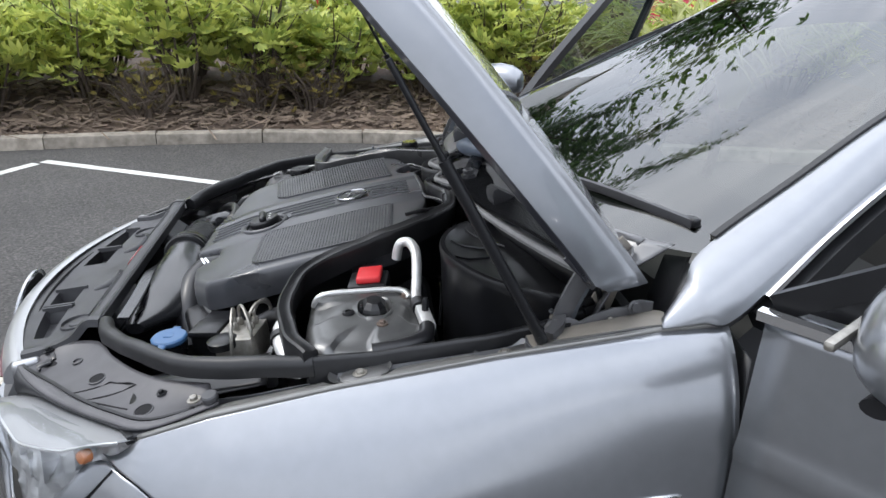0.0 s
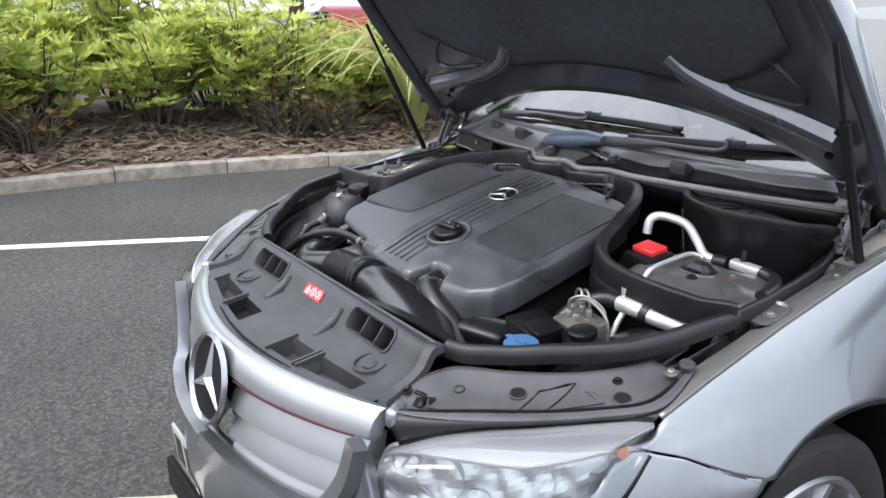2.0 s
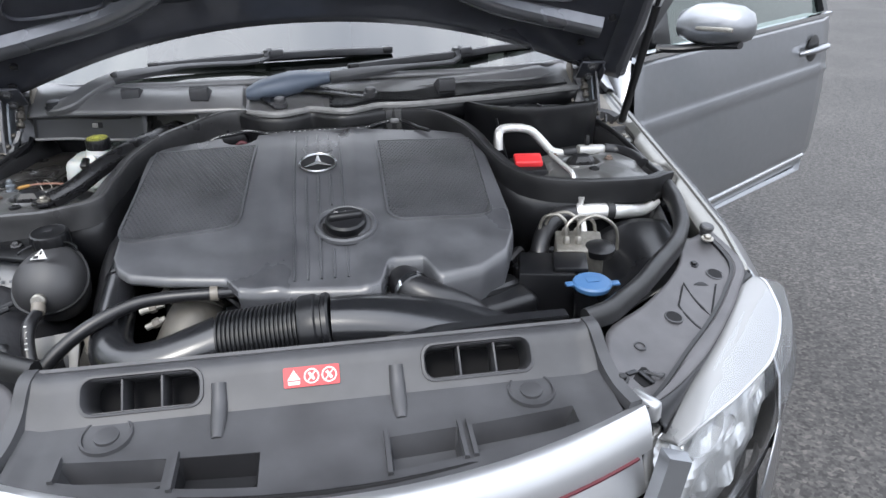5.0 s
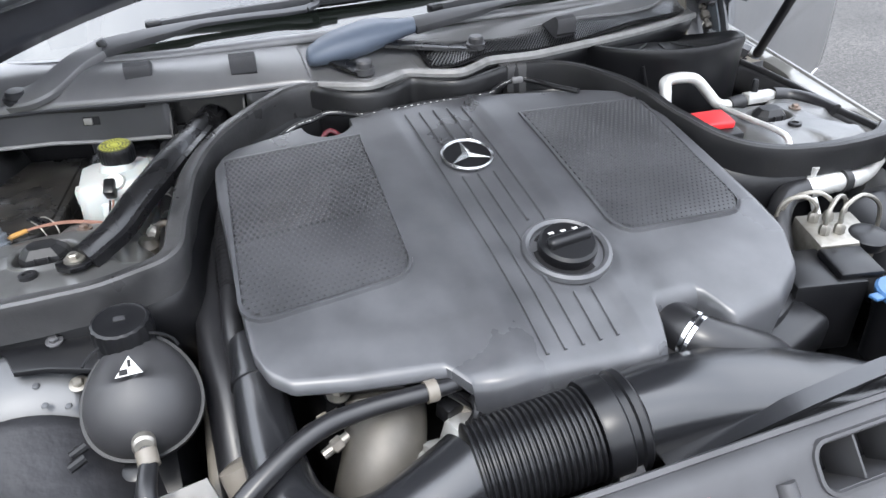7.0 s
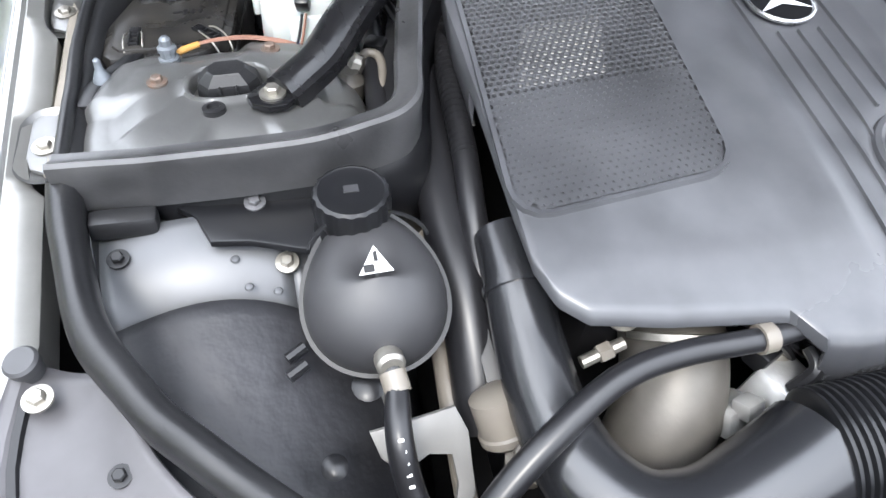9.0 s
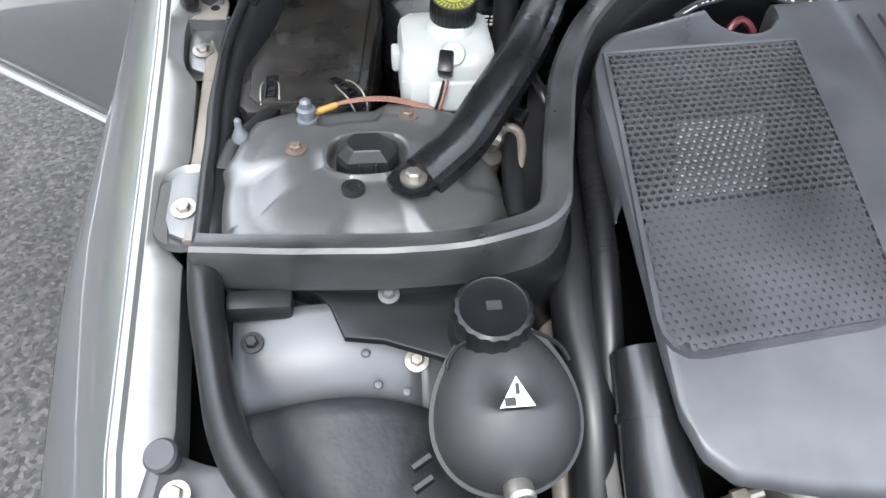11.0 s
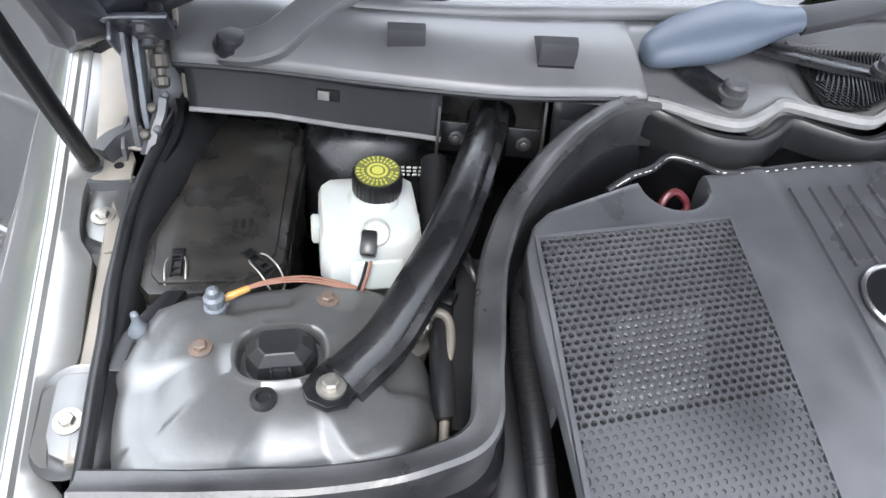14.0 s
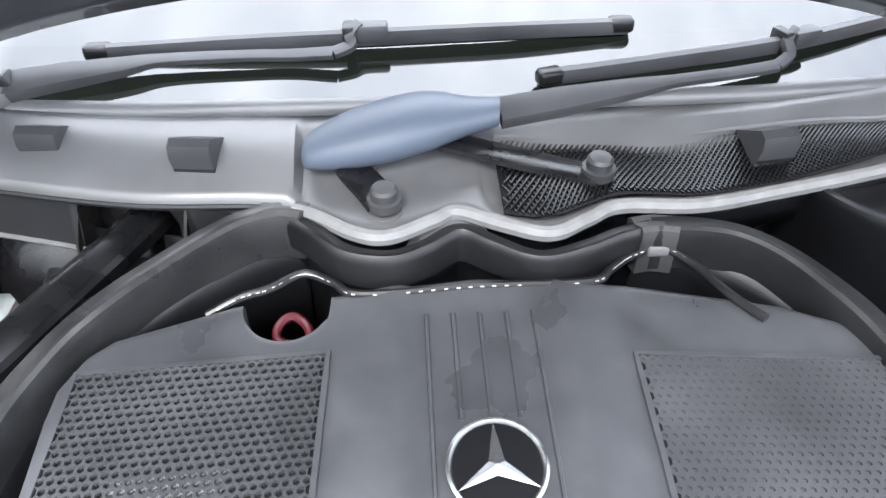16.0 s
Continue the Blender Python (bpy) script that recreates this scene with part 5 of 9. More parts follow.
for k in range(5):
    x = -0.045 + 0.0225 * k
    line = [(x, 0.912, 0), (x, 0.83, 0), (x * 0.99, 0.7, 0), (x * 0.97, 0.6, 0), (x * 0.95, 0.5, 0), (x * 0.95, 0.447, 0)]
    runs = [line[:2] + [(x, 0.815, 0)], [(x, 0.735, 0)] + line[2:]] if abs(x) < 0.03 else [line]
    if k == 4:
        runs = [[line[0], line[1], (x, 0.70, 0), (x, 0.625, 0)], [(x, 0.512, 0), line[5]]]
    if k == 3:
        runs = [[line[0], line[1], (x, 0.815, 0)], [(x, 0.735, 0), (x, 0.63, 0)], [(x, 0.51, 0), line[5]]]
    for run in runs:
        pts = [Vector((p[0], p[1], cover_z(p[0], p[1]) + 0.0004)) for p in spline(run, 5)]
        part("rib", sweep(pts, [(-0.0024, -0.002), (-0.0012, 0.0028), (0.0012, 0.0028), (0.0024, -0.002)], smooth=1), COVER, ENGINE_COVER)


COVER_UP = Vector((0, -0.235, 1)).normalized()
star_badge(axis((0, 0.776, cover_z(0, 0.776) + 0.0035), COVER_UP) @ Matrix.Rotation(radians(0), 4, "Z"), 0.0375, BADGE, PLASTIC, ENGINE_COVER, "chrome ring badge on the cover")
# oil filler
oil = axis((0.045, 0.571, cover_z(0.045, 0.571)), (0, -0.26, 1))
part("filler_ring", lathe([(0.056, 0.0), (0.0545, 0.0055), (0.05, 0.0075), (0.0455, 0.005), (0.041, -0.014), (0.039, -0.03)], oil, 40, caps=False), COVER, ENGINE_COVER)
part("filler_well", lathe([(0.041, 0.0005), (0.02, 0.0006), (0.0005, 0.0006)], oil, 32), DARK, ENGINE_COVER, "dark well round the oil cap")
cap = part("oil_cap", lathe([(0.034, 0.0), (0.036, 0.006), (0.0355, 0.014), (0.032, 0.0175), (0.02, 0.019), (0.0005, 0.019)], oil, 36), PLASTIC, ENGINE_COVER, "black oil filler cap with a moulded grip")
part("grip", rbox((0.060, 0.016, 0.016), oil @ pose(0, -0.001, 0.021, 0, 0, 6), 0.006, seg=3), PLASTIC, cap)
for k, mat in ((-1, WHITE), (0, WHITE), (1, WHITE)):
    part("print", rbox((0.0065, 0.0045, 0.0006), oil @ pose(k * 0.016, 0.0155, 0.0195, -14, 0, 6), 0), mat, cap, "small printed symbol")

# dipstick ring beside the cover
dip = [Vector((-0.160 + 0.012 * math.cos(a) * (1.15 - 0.35 * math.sin(a)), 0.922 + 0.006 * math.sin(a), 0.936 + 0.011 * math.sin(a))) for a in [2 * math.pi * k / 14 for k in range(14)]]
part("dipstick_ring", sweep(dip, [(0.004 * math.cos(a), 0.004 * math.sin(a)) for a in [math.pi * k / 4 for k in range(8)]], smooth=2, closed=True), DARKRED, car, "dark red dipstick pull ring")

# ---- tub of the engine bay ----
def bay():
    # floor, front and side walls, firewall
    part("bay_floor", rbox((1.30, 1.05, 0.02), pose(0, 0.72, 0.42), 0.004), DARK, car, "black undertray below the engine")
    part("firewall", rbox((1.36, 0.02, 0.52), pose(0, 1.215, 0.68), 0.004), DARK, car, "dark sound-proofed firewall")
    part("radiator_pack", rbox((0.80, 0.06, 0.40), pose(0, 0.20, 0.52), 0.006), DARK, car, "black radiator pack behind the grille")
    for s in (-1, 1):
        rows = []
        for i in range(25):
            y = 0.30 + (1.20 - 0.30) * i / 24
            z = lerp(((0.30, 0.70), (0.45, 0.765), (0.6, 0.80), (0.8, 0.85), (1.0, 0.875), (1.2, 0.90)), y)
            x = lerp(((0.30, 0.50), (0.45, 0.63), (0.6, 0.672), (0.8, 0.70), (1.2, 0.70)), y)
            rows.append([Vector((s * a, y, b)) for a, b in ((x, z), (x - 0.01, z - 0.02), (x - 0.03, z - 0.06), (x - 0.05, z - 0.16), (x - 0.07, 0.45))])
        part("inner_wing", loft(bmesh.new(), rows), PAINT_IN, car, "grey painted inner wing panel", 50, 0.002)
        dome = []
        for i in range(23):
            a = math.pi * (0.04 + 0.92 * i / 22)
            row = []
            for x in (0.42, 0.44, 0.50, 0.58, 0.65):
                rr = (ARCH + 0.02) * (0.93 if x < 0.43 else 1.0)
                row.append(Vector((s * x, AXLE_Y - 0.03 - rr * math.cos(a) * 0.92, AXLE_Z + rr * math.sin(a) * (1.05 if x < 0.6 else 1.04))))
            dome.append(row)
        part("wheel_arch_shell", loft(bmesh.new(), dome), PLASTIC, car, "black plastic wheel arch shell inside the bay", 50, 0.003)


bay()


def strut_tower(s):
    cx, cy, top = s * 0.560, 0.782, 0.889
    hub = axis((s * 0.552, 0.808, top), (0, -0.05, 1))
    rows, n = [], 96
    for r, dz in ((0.150, -0.17), (0.140, -0.11), (0.133, -0.06), (0.127, -0.030), (0.120, -0.014), (0.111, -0.006), (0.104, -0.004), (0.096, -0.004), (0.090, -0.003), (0.083, -0.001), (0.074, 0.0), (0.062, 0.0), (0.050, 0.0), (0.041, 0.0), (0.0372, 0.0035), (0.0348, 0.0035), (0.0325, 0.0), (0.031, -0.012), (0.001, -0.013)):
        w = min(1.0, max(0.0, (0.090 - r) / 0.04))
        row = []
        for k in range(n):
            a = 2 * math.pi * k / n
            sq = (1 / max(abs(math.cos(a)), abs(math.sin(a))) ** 0.35) * (1 - w) + w
            wide = 1.08 * (1 - w) + 1.12 * w
            u = min(1.0, max(0.0, (math.cos(4 * a + 0.6) - 0.05) / 0.30))
            dent = 0.010 * u * u * (3 - 2 * u) * min(1, max(0, (r - 0.066) / 0.020)) * (1 if r < 0.136 else 0)
            if r < 0.04:
                q = (abs(math.cos(a)) ** 2.6 + abs(math.sin(a)) ** 2.6) ** (-1 / 2.6)
                sq = q
            x = cx + s * r * sq * math.cos(a) * wide
            x += s * (0.552 - 0.560) * w
            y = cy + (0.808 - cy) * w + r * sq * math.sin(a) * (1.0 - 0.16 * w) * (1.0 - 0.26 * (1 - w) * max(0.0, -math.sin(a)))
            row.append(Vector((x, y, top + dz - dent + 0.05 * (y - cy) * (1 if r < 0.14 else 0))))
        rows.append(row)
    tw = part("strut_tower", loft(bmesh.new(), rows, wrap=True), TOWER, car, "grey painted strut tower with bolts and rubber cap", 55)
    squash = hub @ Matrix.Diagonal((1.0, 0.8, 1.0, 1.0))
    cap_rows = []
    for k, dz in ((1.0, -0.014), (0.97, 0.002), (0.90, 0.008), (0.62, 0.0165), (0.56, 0.0175), (0.02, 0.0178)):
        cap_rows.append([squash @ Vector((a * k, b * k, dz)) for a, b in ((-0.030, -0.008), (-0.020, -0.026), (0.020, -0.026), (0.030, -0.008), (0.030, 0.012), (0.018, 0.027), (-0.018, 0.027), (-0.030, 0.012))])
    capb = part("mount_cap", loft(bmesh.new(), cap_rows, wrap=True), RUBBER, tw, "black rubber strut mount cap with flat facets", 15)
    part("cap_notch", rbox((0.013, 0.004, 0.018), hub @ pose(0, -0.0212, 0.000), 0.001), DARK, capb, "recess in the cap's front facet")
    for k in (-1, 1):
        part("cap_rib", rbox((0.0022, 0.005, 0.020), hub @ pose(0.0075 * k, -0.0225, 0.000), 0.0007), RUBBER, capb)
    for px, py, pz in ((0.51, 0.865, 0.8905), (0.618, 0.819, 0.8915)):
        bolt("mount_bolt", (s * px, py, pz), (0, -0.05, 1), 0.0058, tw, RUSTY, "rusting zinc bolt with round head")
    part("dowel", lathe([(0.011, -0.002), (0.0105, 0.003), (0.006, 0.004), (0.0055, 0.001), (0.0005, 0.001)], axis((s * 0.566, 0.763, 0.889)), 20), RUBBER, tw)
    return tw


for s in (-1, 1):
    strut_tower(s)


# ---- rubber seals round the bay ----
SEAL = [(-0.010, -0.034), (-0.0115, -0.006), (-0.0130, 0.003), (-0.0122, 0.0088), (-0.0088, 0.0118), (-0.003, 0.0104), (0.003, 0.0118), (0.009, 0.0146), (0.0128, 0.0118), (0.0136, 0.005), (0.0118, -0.006), (0.0105, -0.034)]
SEAL_ROUND = [(-0.013, -0.016), (-0.0145, 0.0), (-0.011, 0.011), (-0.003, 0.016), (0.005, 0.0145), (0.012, 0.008), (0.0135, -0.004), (0.012, -0.016)]
RIGHT_SEAL = [(-0.695, 0.703, 0.884), (-0.62, 0.690, 0.888), (-0.53, 0.680, 0.893), (-0.445, 0.681, 0.900), (-0.402, 0.700, 0.907), (-0.387, 0.76, 0.922), (-0.366, 0.845, 0.943), (-0.322, 0.916, 0.962), (-0.262, 0.976, 0.974), (-0.214, 1.010, 0.981), (-0.172, 1.023, 0.983)]
WAVE = [(-0.172, 1.023, 0.983), (-0.146, 1.004, 0.976), (-0.115, 0.972, 0.973), (-0.075, 0.962, 0.972), (-0.042, 0.975, 0.973), (-0.010, 0.994, 0.975), (0.022, 0.976, 0.973), (0.057, 0.957, 0.972), (0.10, 0.964, 0.973), (0.135, 0.980, 0.974), (0.166, 0.989, 0.975)]
LEFT_SEAL = [(0.166, 0.989, 0.975), (0.236, 0.982, 0.974), (0.288, 0.936, 0.966), (0.322, 0.872, 0.953), (0.345, 0.805, 0.935), (0.368, 0.735, 0.915), (0.402, 0.688, 0.902), (0.46, 0.662, 0.894), (0.55, 0.655, 0.889), (0.64, 0.672, 0.884), (0.70, 0.705, 0.880)]
for name, line in (("right", RIGHT_SEAL), ("wave", WAVE), ("left", LEFT_SEAL)):
    sl = part("bay_seal", worn_sweep(line, SEAL if name != "wave" else [(a * 0.7, b if b > -0.01 else b * 0.62) for a, b in SEAL], 0.003 if name != "wave" else 0.0014, seed=len(name)), WORN_RUBBER if name == "right" else RUBBER, car, "thick black rubber seal round the engine compartment", 42)
    inner = [Vector(p) + Vector((0, 0.010, -0.045)) if name == "wave" else Vector((p[0] * 0.985 + (0.012 if p[0] < 0 else -0.012), p[1] - 0.004, p[2] - 0.05)) for p in line]
    wall = loft(bmesh.new(), [[p - Vector((0, 0, 0.012)), q, q - Vector((0, 0, 0.10))] for p, q in zip(spline(line, 6), spline(inner, 6))])
    part("partition", wall, PLASTIC, sl, "black partition wall under the seal", 50, 0.004)
for s in (-1, 1):
    outer = [(0.695, 0.710, 0.868), (0.683, 0.64, 0.860), (0.664, 0.56, 0.850), (0.625, 0.49, 0.838), (0.565, 0.425, 0.826), (0.50, 0.365, 0.815), (0.44, 0.322, 0.806), (0.392, 0.305, 0.800)]
    part("bay_seal", worn_sweep([(s * x, y, z) for x, y, z in outer], SEAL_ROUND, 0.003, seed=s), RUBBER, car, "black rubber seal along the fender", 60)
    rear = [(0.698, 0.70, 0.872), (0.700, 0.80, 0.878), (0.701, 0.90, 0.890), (0.698, 0.985, 0.899), (0.688, 1.05, 0.907), (0.672, 1.115, 0.916), (0.650, 1.185, 0.926)]
    edge_seal = part("fender_seal", worn_sweep([(s * x, y, z) for x, y, z in rear], [(-0.006, -0.05), (-0.0065, 0.002), (-0.004, 0.007), (0.0, 0.0085), (0.004, 0.007), (0.0065, 0.002), (0.006, -0.05)], 0.0012, smooth=6, seed=4 + s), RUBBER, car, "black edge seal beside the fender", 60)
    flap = [[Vector((s * (x - a - (b if y > 1.0 else 0)), y, z - d)) for a, b, d in ((0.004, 0.0, 0.0), (0.012, 0.004, 0.006), (0.020, 0.008, 0.022), (0.026, 0.010, 0.045))] for x, y, z in rear]
    part("seal_flap", loft(bmesh.new(), flap), RUBBER, edge_seal, "drooping inner flap of the seal", 60, 0.002)
for x, y, z, sx in ((-0.172, 1.022, 0.983, 0.035), (0.170, 0.989, 0.975, 0.035)):
    part("seal_sleeve", sweep([(x - 0.02, y - 0.0, z), (x, y + 0.003, z), (x + 0.02, y - 0.002, z)], [(a * 1.18, b * 1.08) for a, b in SEAL], smooth=3), WORN_RUBBER, car, "joint sleeve on the seal")


# ---- parts on the car's right side of the bay ----
def coolant_tank():
    n, t = Vector((0, -0.55, 0.835)), Vector((0, 0.835, 0.55))
    c = Vector((-0.4535, 0.574, 0.819))
    m = Matrix.Translation(c) @ Matrix(((1, 0, 0), (0, t.y, n.y), (0, t.z, n.z))).to_4x4()
    rows = []
    for i in range(15):
        a = -math.pi / 2 + math.pi * (i + 0.02) / 14.04
        rows.append([m @ Vector((0.0575 * math.cos(a) * math.cos(b) * (1 - 0.16 * math.sin(b)), 0.067 * math.cos(a) * math.sin(b), (0.054 * (1 - 0.30 * max(0, math.sin(b))) if a > 0 else 0.085) * math.sin(a))) for b in [2 * math.pi * k / 36 for k in range(36)]])
    tank = part("coolant_tank", loft(bmesh.new(), rows, wrap=True, caps=True), TANK, car, "black egg-shaped coolant tank with a ribbed screw cap", 50)
    rim = [m @ Vector((0.059 * math.cos(b) * (1 - 0.16 * math.sin(b)), 0.0685 * math.sin(b), 0)) for b in [2 * math.pi * k / 30 for k in range(30)]]
    part("seam", sweep(rim, [(-0.0018, -0.003), (-0.0018, 0.003), (0.0018, 0.003), (0.0018, -0.003)], n, smooth=2, closed=True), PLASTIC, tank, "welded seam flange")
    second = [m @ Vector((0.047 * math.cos(b), 0.030 * math.sin(b) + 0.030, 0.034 - 0.008 * math.sin(b))) for b in [math.pi * (0.03 + 0.94 * k / 12) for k in range(13)]]
    part("moulding_line", tube(second, 0.0018, 6), PLASTIC, tank)
    top = Vector((-0.4605, 0.622, 0.888))
    way = Vector((0, -0.12, 1)).normalized()
    part("neck", lathe([(0.042, -0.062), (0.033, -0.042), (0.028, -0.024)], axis(top, way), 24, caps=False), PLASTIC, tank)
    rows = []
    for r, z in ((0.0300, -0.026), (0.0310, -0.022), (0.0312, -0.007), (0.0295, -0.0015), (0.027, 0.0), (0.0255, -0.0008), (0.012, 0.0006), (0.0005, 0.0006)):
        rows.append([axis(top, way) @ Vector(((r + (0.0010 if k % 4 < 2 and r > 0.028 else 0)) * math.cos(2 * math.pi * k / 72), (r + (0.0010 if k % 4 < 2 and r > 0.028 else 0)) * math.sin(2 * math.pi * k / 72), z)) for k in range(72)])
    cap = part("cap", loft(bmesh.new(), rows, wrap=True), PLASTIC, tank, "black ribbed screw cap")
    part("cap_mark", rbox((0.012, 0.008, 0.0008), axis(top, way) @ pose(0, 0, 0.0012), 0), PANEL, cap)
    face = axis(c + n * 0.0545 + t * 0.012, (0, -0.42, 0.9)) @ Matrix.Rotation(radians(0), 4, "Z")
    warn = part("warning_sticker", prism([(-0.013, -0.010), (0.013, -0.010), (0.001, 0.012)], 0.001, face @ pose(0, 0, 0.0035)), WHITE, tank, "small white triangular warning sticker")
    part("print", rbox((0.008, 0.006, 0.0006), face @ pose(-0.005, -0.006, 0.004), 0), PLASTIC, warn)
    part("print", rbox((0.003, 0.008, 0.0006), face @ pose(0.001, 0.003, 0.004), 0), PLASTIC, warn)
    # outlet with its hose
    o = c - t * 0.058 + n * 0.030
    part("outlet_clip", lathe([(0.010, -0.006), (0.0115, 0.0), (0.0115, 0.009), (0.009, 0.012)], axis(o, (0.05, -0.5, 0.1)), 18), STEEL, tank, "steel hose clip")
    hose = part("outlet_hose", tube([o, o + Vector((0.002, -0.022, -0.010)), (-0.456, 0.452, 0.790), (-0.452, 0.425, 0.755), (-0.435, 0.385, 0.715)], [0.0085, 0.009, 0.0105, 0.0105, 0.0105]), HOSE, tank, "black coolant hose with white print")
    part("hose_collar", tube([o + Vector((0.001, -0.010, -0.004)), o + Vector((0.003, -0.024, -0.012))], 0.0105, 14, smooth=1), BEIGE, hose)
    for k in range(5):
        p = Vector((-0.456, 0.452, 0.790)).lerp(Vector((-0.452, 0.425, 0.755)), k / 5) + Vector((0.0, -0.006, 0.0085))
        part("print", rbox((0.0042, 0.0024, 0.0022), axis(p, (0, -0.6, 0.7)), 0.0003), WHITE, hose)
    # mounting bracket and side lug
    br = [(-0.028, 0.004), (0.010, 0.008), (0.042, 0.012), (0.050, -0.010), (0.049, -0.058), (0.041, -0.076), (0.030, -0.072), (0.036, -0.050), (0.034, -0.026), (0.016, -0.022), (0.004, -0.028), (-0.010, -0.030), (-0.022, -0.018)]
    part("bracket", prism(br, 0.006, axis((-0.447, 0.482, 0.752), (0, -0.75, 0.65)), bevel=0.001), PALE, tank, "pale grey plastic bracket")
    for k in range(2):
        part("lug", tube([(-0.515, 0.535 + 0.018 * k, 0.79), (-0.530, 0.527 + 0.018 * k, 0.787)], 0.005, 8, smooth=1), PLASTIC, tank)
    bolt("tank_bolt", (-0.520, 0.626, 0.816), (0, -0.4, 1), 0.006, tank, STEEL)


coolant_tank()

# inner wing details in front of the tower
part("wing_panel", grid(lambda u, v: (-0.672 + 0.155 * u, 0.672 - 0.085 * v, 0.832 - 0.03 * v + 0.010 * math.sin(math.pi * u) - 0.05 * v ** 3), 14, 10), PAINT_IN, car, "grey metal inner wing panel with small holes", 50, 0.002)
part("wing_panel_step", grid(lambda u, v: (-0.517 + 0.045 * u, 0.668 - 0.085 * v, 0.828 - 0.018 * u - 0.03 * v - 0.05 * v ** 3), 6, 8), PAINT_IN, car, "angled grey metal flange beside the tank", 50, 0.002)
part("acoustic_plate", prism([(-0.640, 0.752), (-0.455, 0.752), (-0.455, 0.612), (-0.497, 0.606), (-0.546, 0.628), (-0.578, 0.634), (-0.590, 0.668), (-0.628, 0.708)], 0.006, pose(0, 0, 0.845), bevel=0.003), PLASTIC, car, "black plastic plate below the seal")
bolt("plate_bolt", (-0.540, 0.673, 0.848), (0, -0.3, 1), 0.0055, car, HINGE_GREY, "steel bolt in a black plate")
bolt("wing_bolt", (-0.655, 0.646, 0.829), (0, -0.3, 1), 0.0055, car, PLASTIC, "black plastic plug in the inner wing")
for x, y in ((-0.592, 0.648), (-0.562, 0.632), (-0.535, 0.64), (-0.553, 0.607), (-0.53, 0.60)):
    part("rivet", lathe([(0.0042, 0), (0.003, 0.0016), (0.0005, 0.002)], axis((x, y, 0.840 - (0.672 - y) * 0.42), (0, -0.3, 1)), 10), PAINT_IN, car, "small grey rivet")
part("foam_block", rbox((0.055, 0.022, 0.02), pose(-0.648, 0.672, 0.846, 0, 4, 2), 0.005), RUBBER, car, "black foam block under the seal")
liner = grid(lambda u, v: (-0.665 + 0.235 * u, 0.598 - 0.26 * v, 0.792 - 0.02 * u - 0.085 * v + 0.035 * math.sin(math.pi * u) * (1 - v) - 0.10 * (u ** 3)), 20, 20)
part("splash_shield", liner, SHIELD, car, "curved black splash shield ahead of the tower", 60, 0.003)
for x, y, r in ((-0.612, 0.545, 0.008), (-0.47, 0.515, 0.009), (-0.505, 0.46, 0.007)):
    part("shield_clip", lathe([(r * 1.5, 0), (r, 0.0025), (0.0005, 0.003)], axis((x, y, 0.792 - 0.02 - 0.085 * (0.598 - y) / 0.26 + 0.03), (0, -0.3, 1)), 16), PLASTIC, car, "black plastic clip")

# fender bolts in pressed dishes, and the rail between them
for s in (-1, 1):
    for y, z in ((1.004, 0.887), (0.779, 0.860), (0.525, 0.812)):
        x = lerp(((0.5, 0.700), (0.78, 0.722), (1.0, 0.727)), y)
        m = pose(s * x, y, z + 0.003, 10, 0, 0)
        if y > 0.6:
            rows = []
            for k, dz in ((1.0, 0.001), (0.94, -0.001), (0.84, -0.006), (0.72, -0.009), (0.01, -0.009)):
                rows.append([m @ Vector((a * k - s * 0.004, b * k, dz)) for a, b in rounded(0.056, 0.100, 0.027, 7)])
            dish = part("flange_dish", loft(bmesh.new(), rows, wrap=True), TOWER, FENDERS[s], "pressed grey dish round the fender bolt", 60)
            tongue = [(-0.017, 0.046), (-0.018, -0.008), (-0.013, -0.024), (0.0, -0.031), (0.014, -0.028), (0.019, -0.010), (0.019, 0.046)]
            part("tongue", prism(tongue, 0.004, m @ pose(-s * 0.002, -0.002, -0.0025), bevel=0.002), TOWER, dish, "pale metal tongue under the bolt")
            part("bolt_washer", lathe([(0.0115, 0.0), (0.0115, 0.0015), (0.006, 0.002)], m @ pose(0, 0, -0.002), 22), STEEL, dish)
            part("bolt_head", lathe([(0.0066, 0.001), (0.0066, 0.005), (0.0055, 0.0065), (0.0005, 0.0067)], m @ pose(0, 0, -0.002, 0, 0, 14), 6), STEEL, dish, "", 20)
        else:
            bolt("flange_bolt", (s * x, y, z + 0.003), (0, -0.2, 1), 0.0065, FENDERS[s], STEEL)
    rail = [(0.713, 0.745, 0.853), (0.7145, 0.80, 0.861), (0.7155, 0.90, 0.873), (0.716, 1.0, 0.886), (0.713, 1.04, 0.891)]
    part("wing_rail", sweep([(s * x, y, z) for x, y, z in rail], [(-0.0075, -0.04), (-0.0075, 0.0), (-0.005, 0.002), (0.006, 0.0005), (0.0075, -0.003), (0.0075, -0.04)]), CREAM_METAL if s < 0 else PAINT_IN, car, "dusty cream painted rail beside the seal" if s < 0 else "grey painted rail beside the seal")
    part("square_hole", rbox((0.012, 0.012, 0.002), pose(s * 0.736, 0.648, 0.8285, 12, 0, 0), 0), DARK, FENDERS[s], "small square hole in the flange")


# ---- intake plumbing at the front ----
def corrugated(a, b, r, rings):
    prof, d = [], (Vector(b) - Vector(a)).length
    for k in range(rings):
        z = d * k / rings
        prof += [(r * 0.93, z), (r, z + d / rings * 0.25), (r, z + d / rings * 0.6), (r * 0.93, z + d / rings * 0.85)]
    return lathe(prof, axis(a, Vector(b) - Vector(a)), 36)


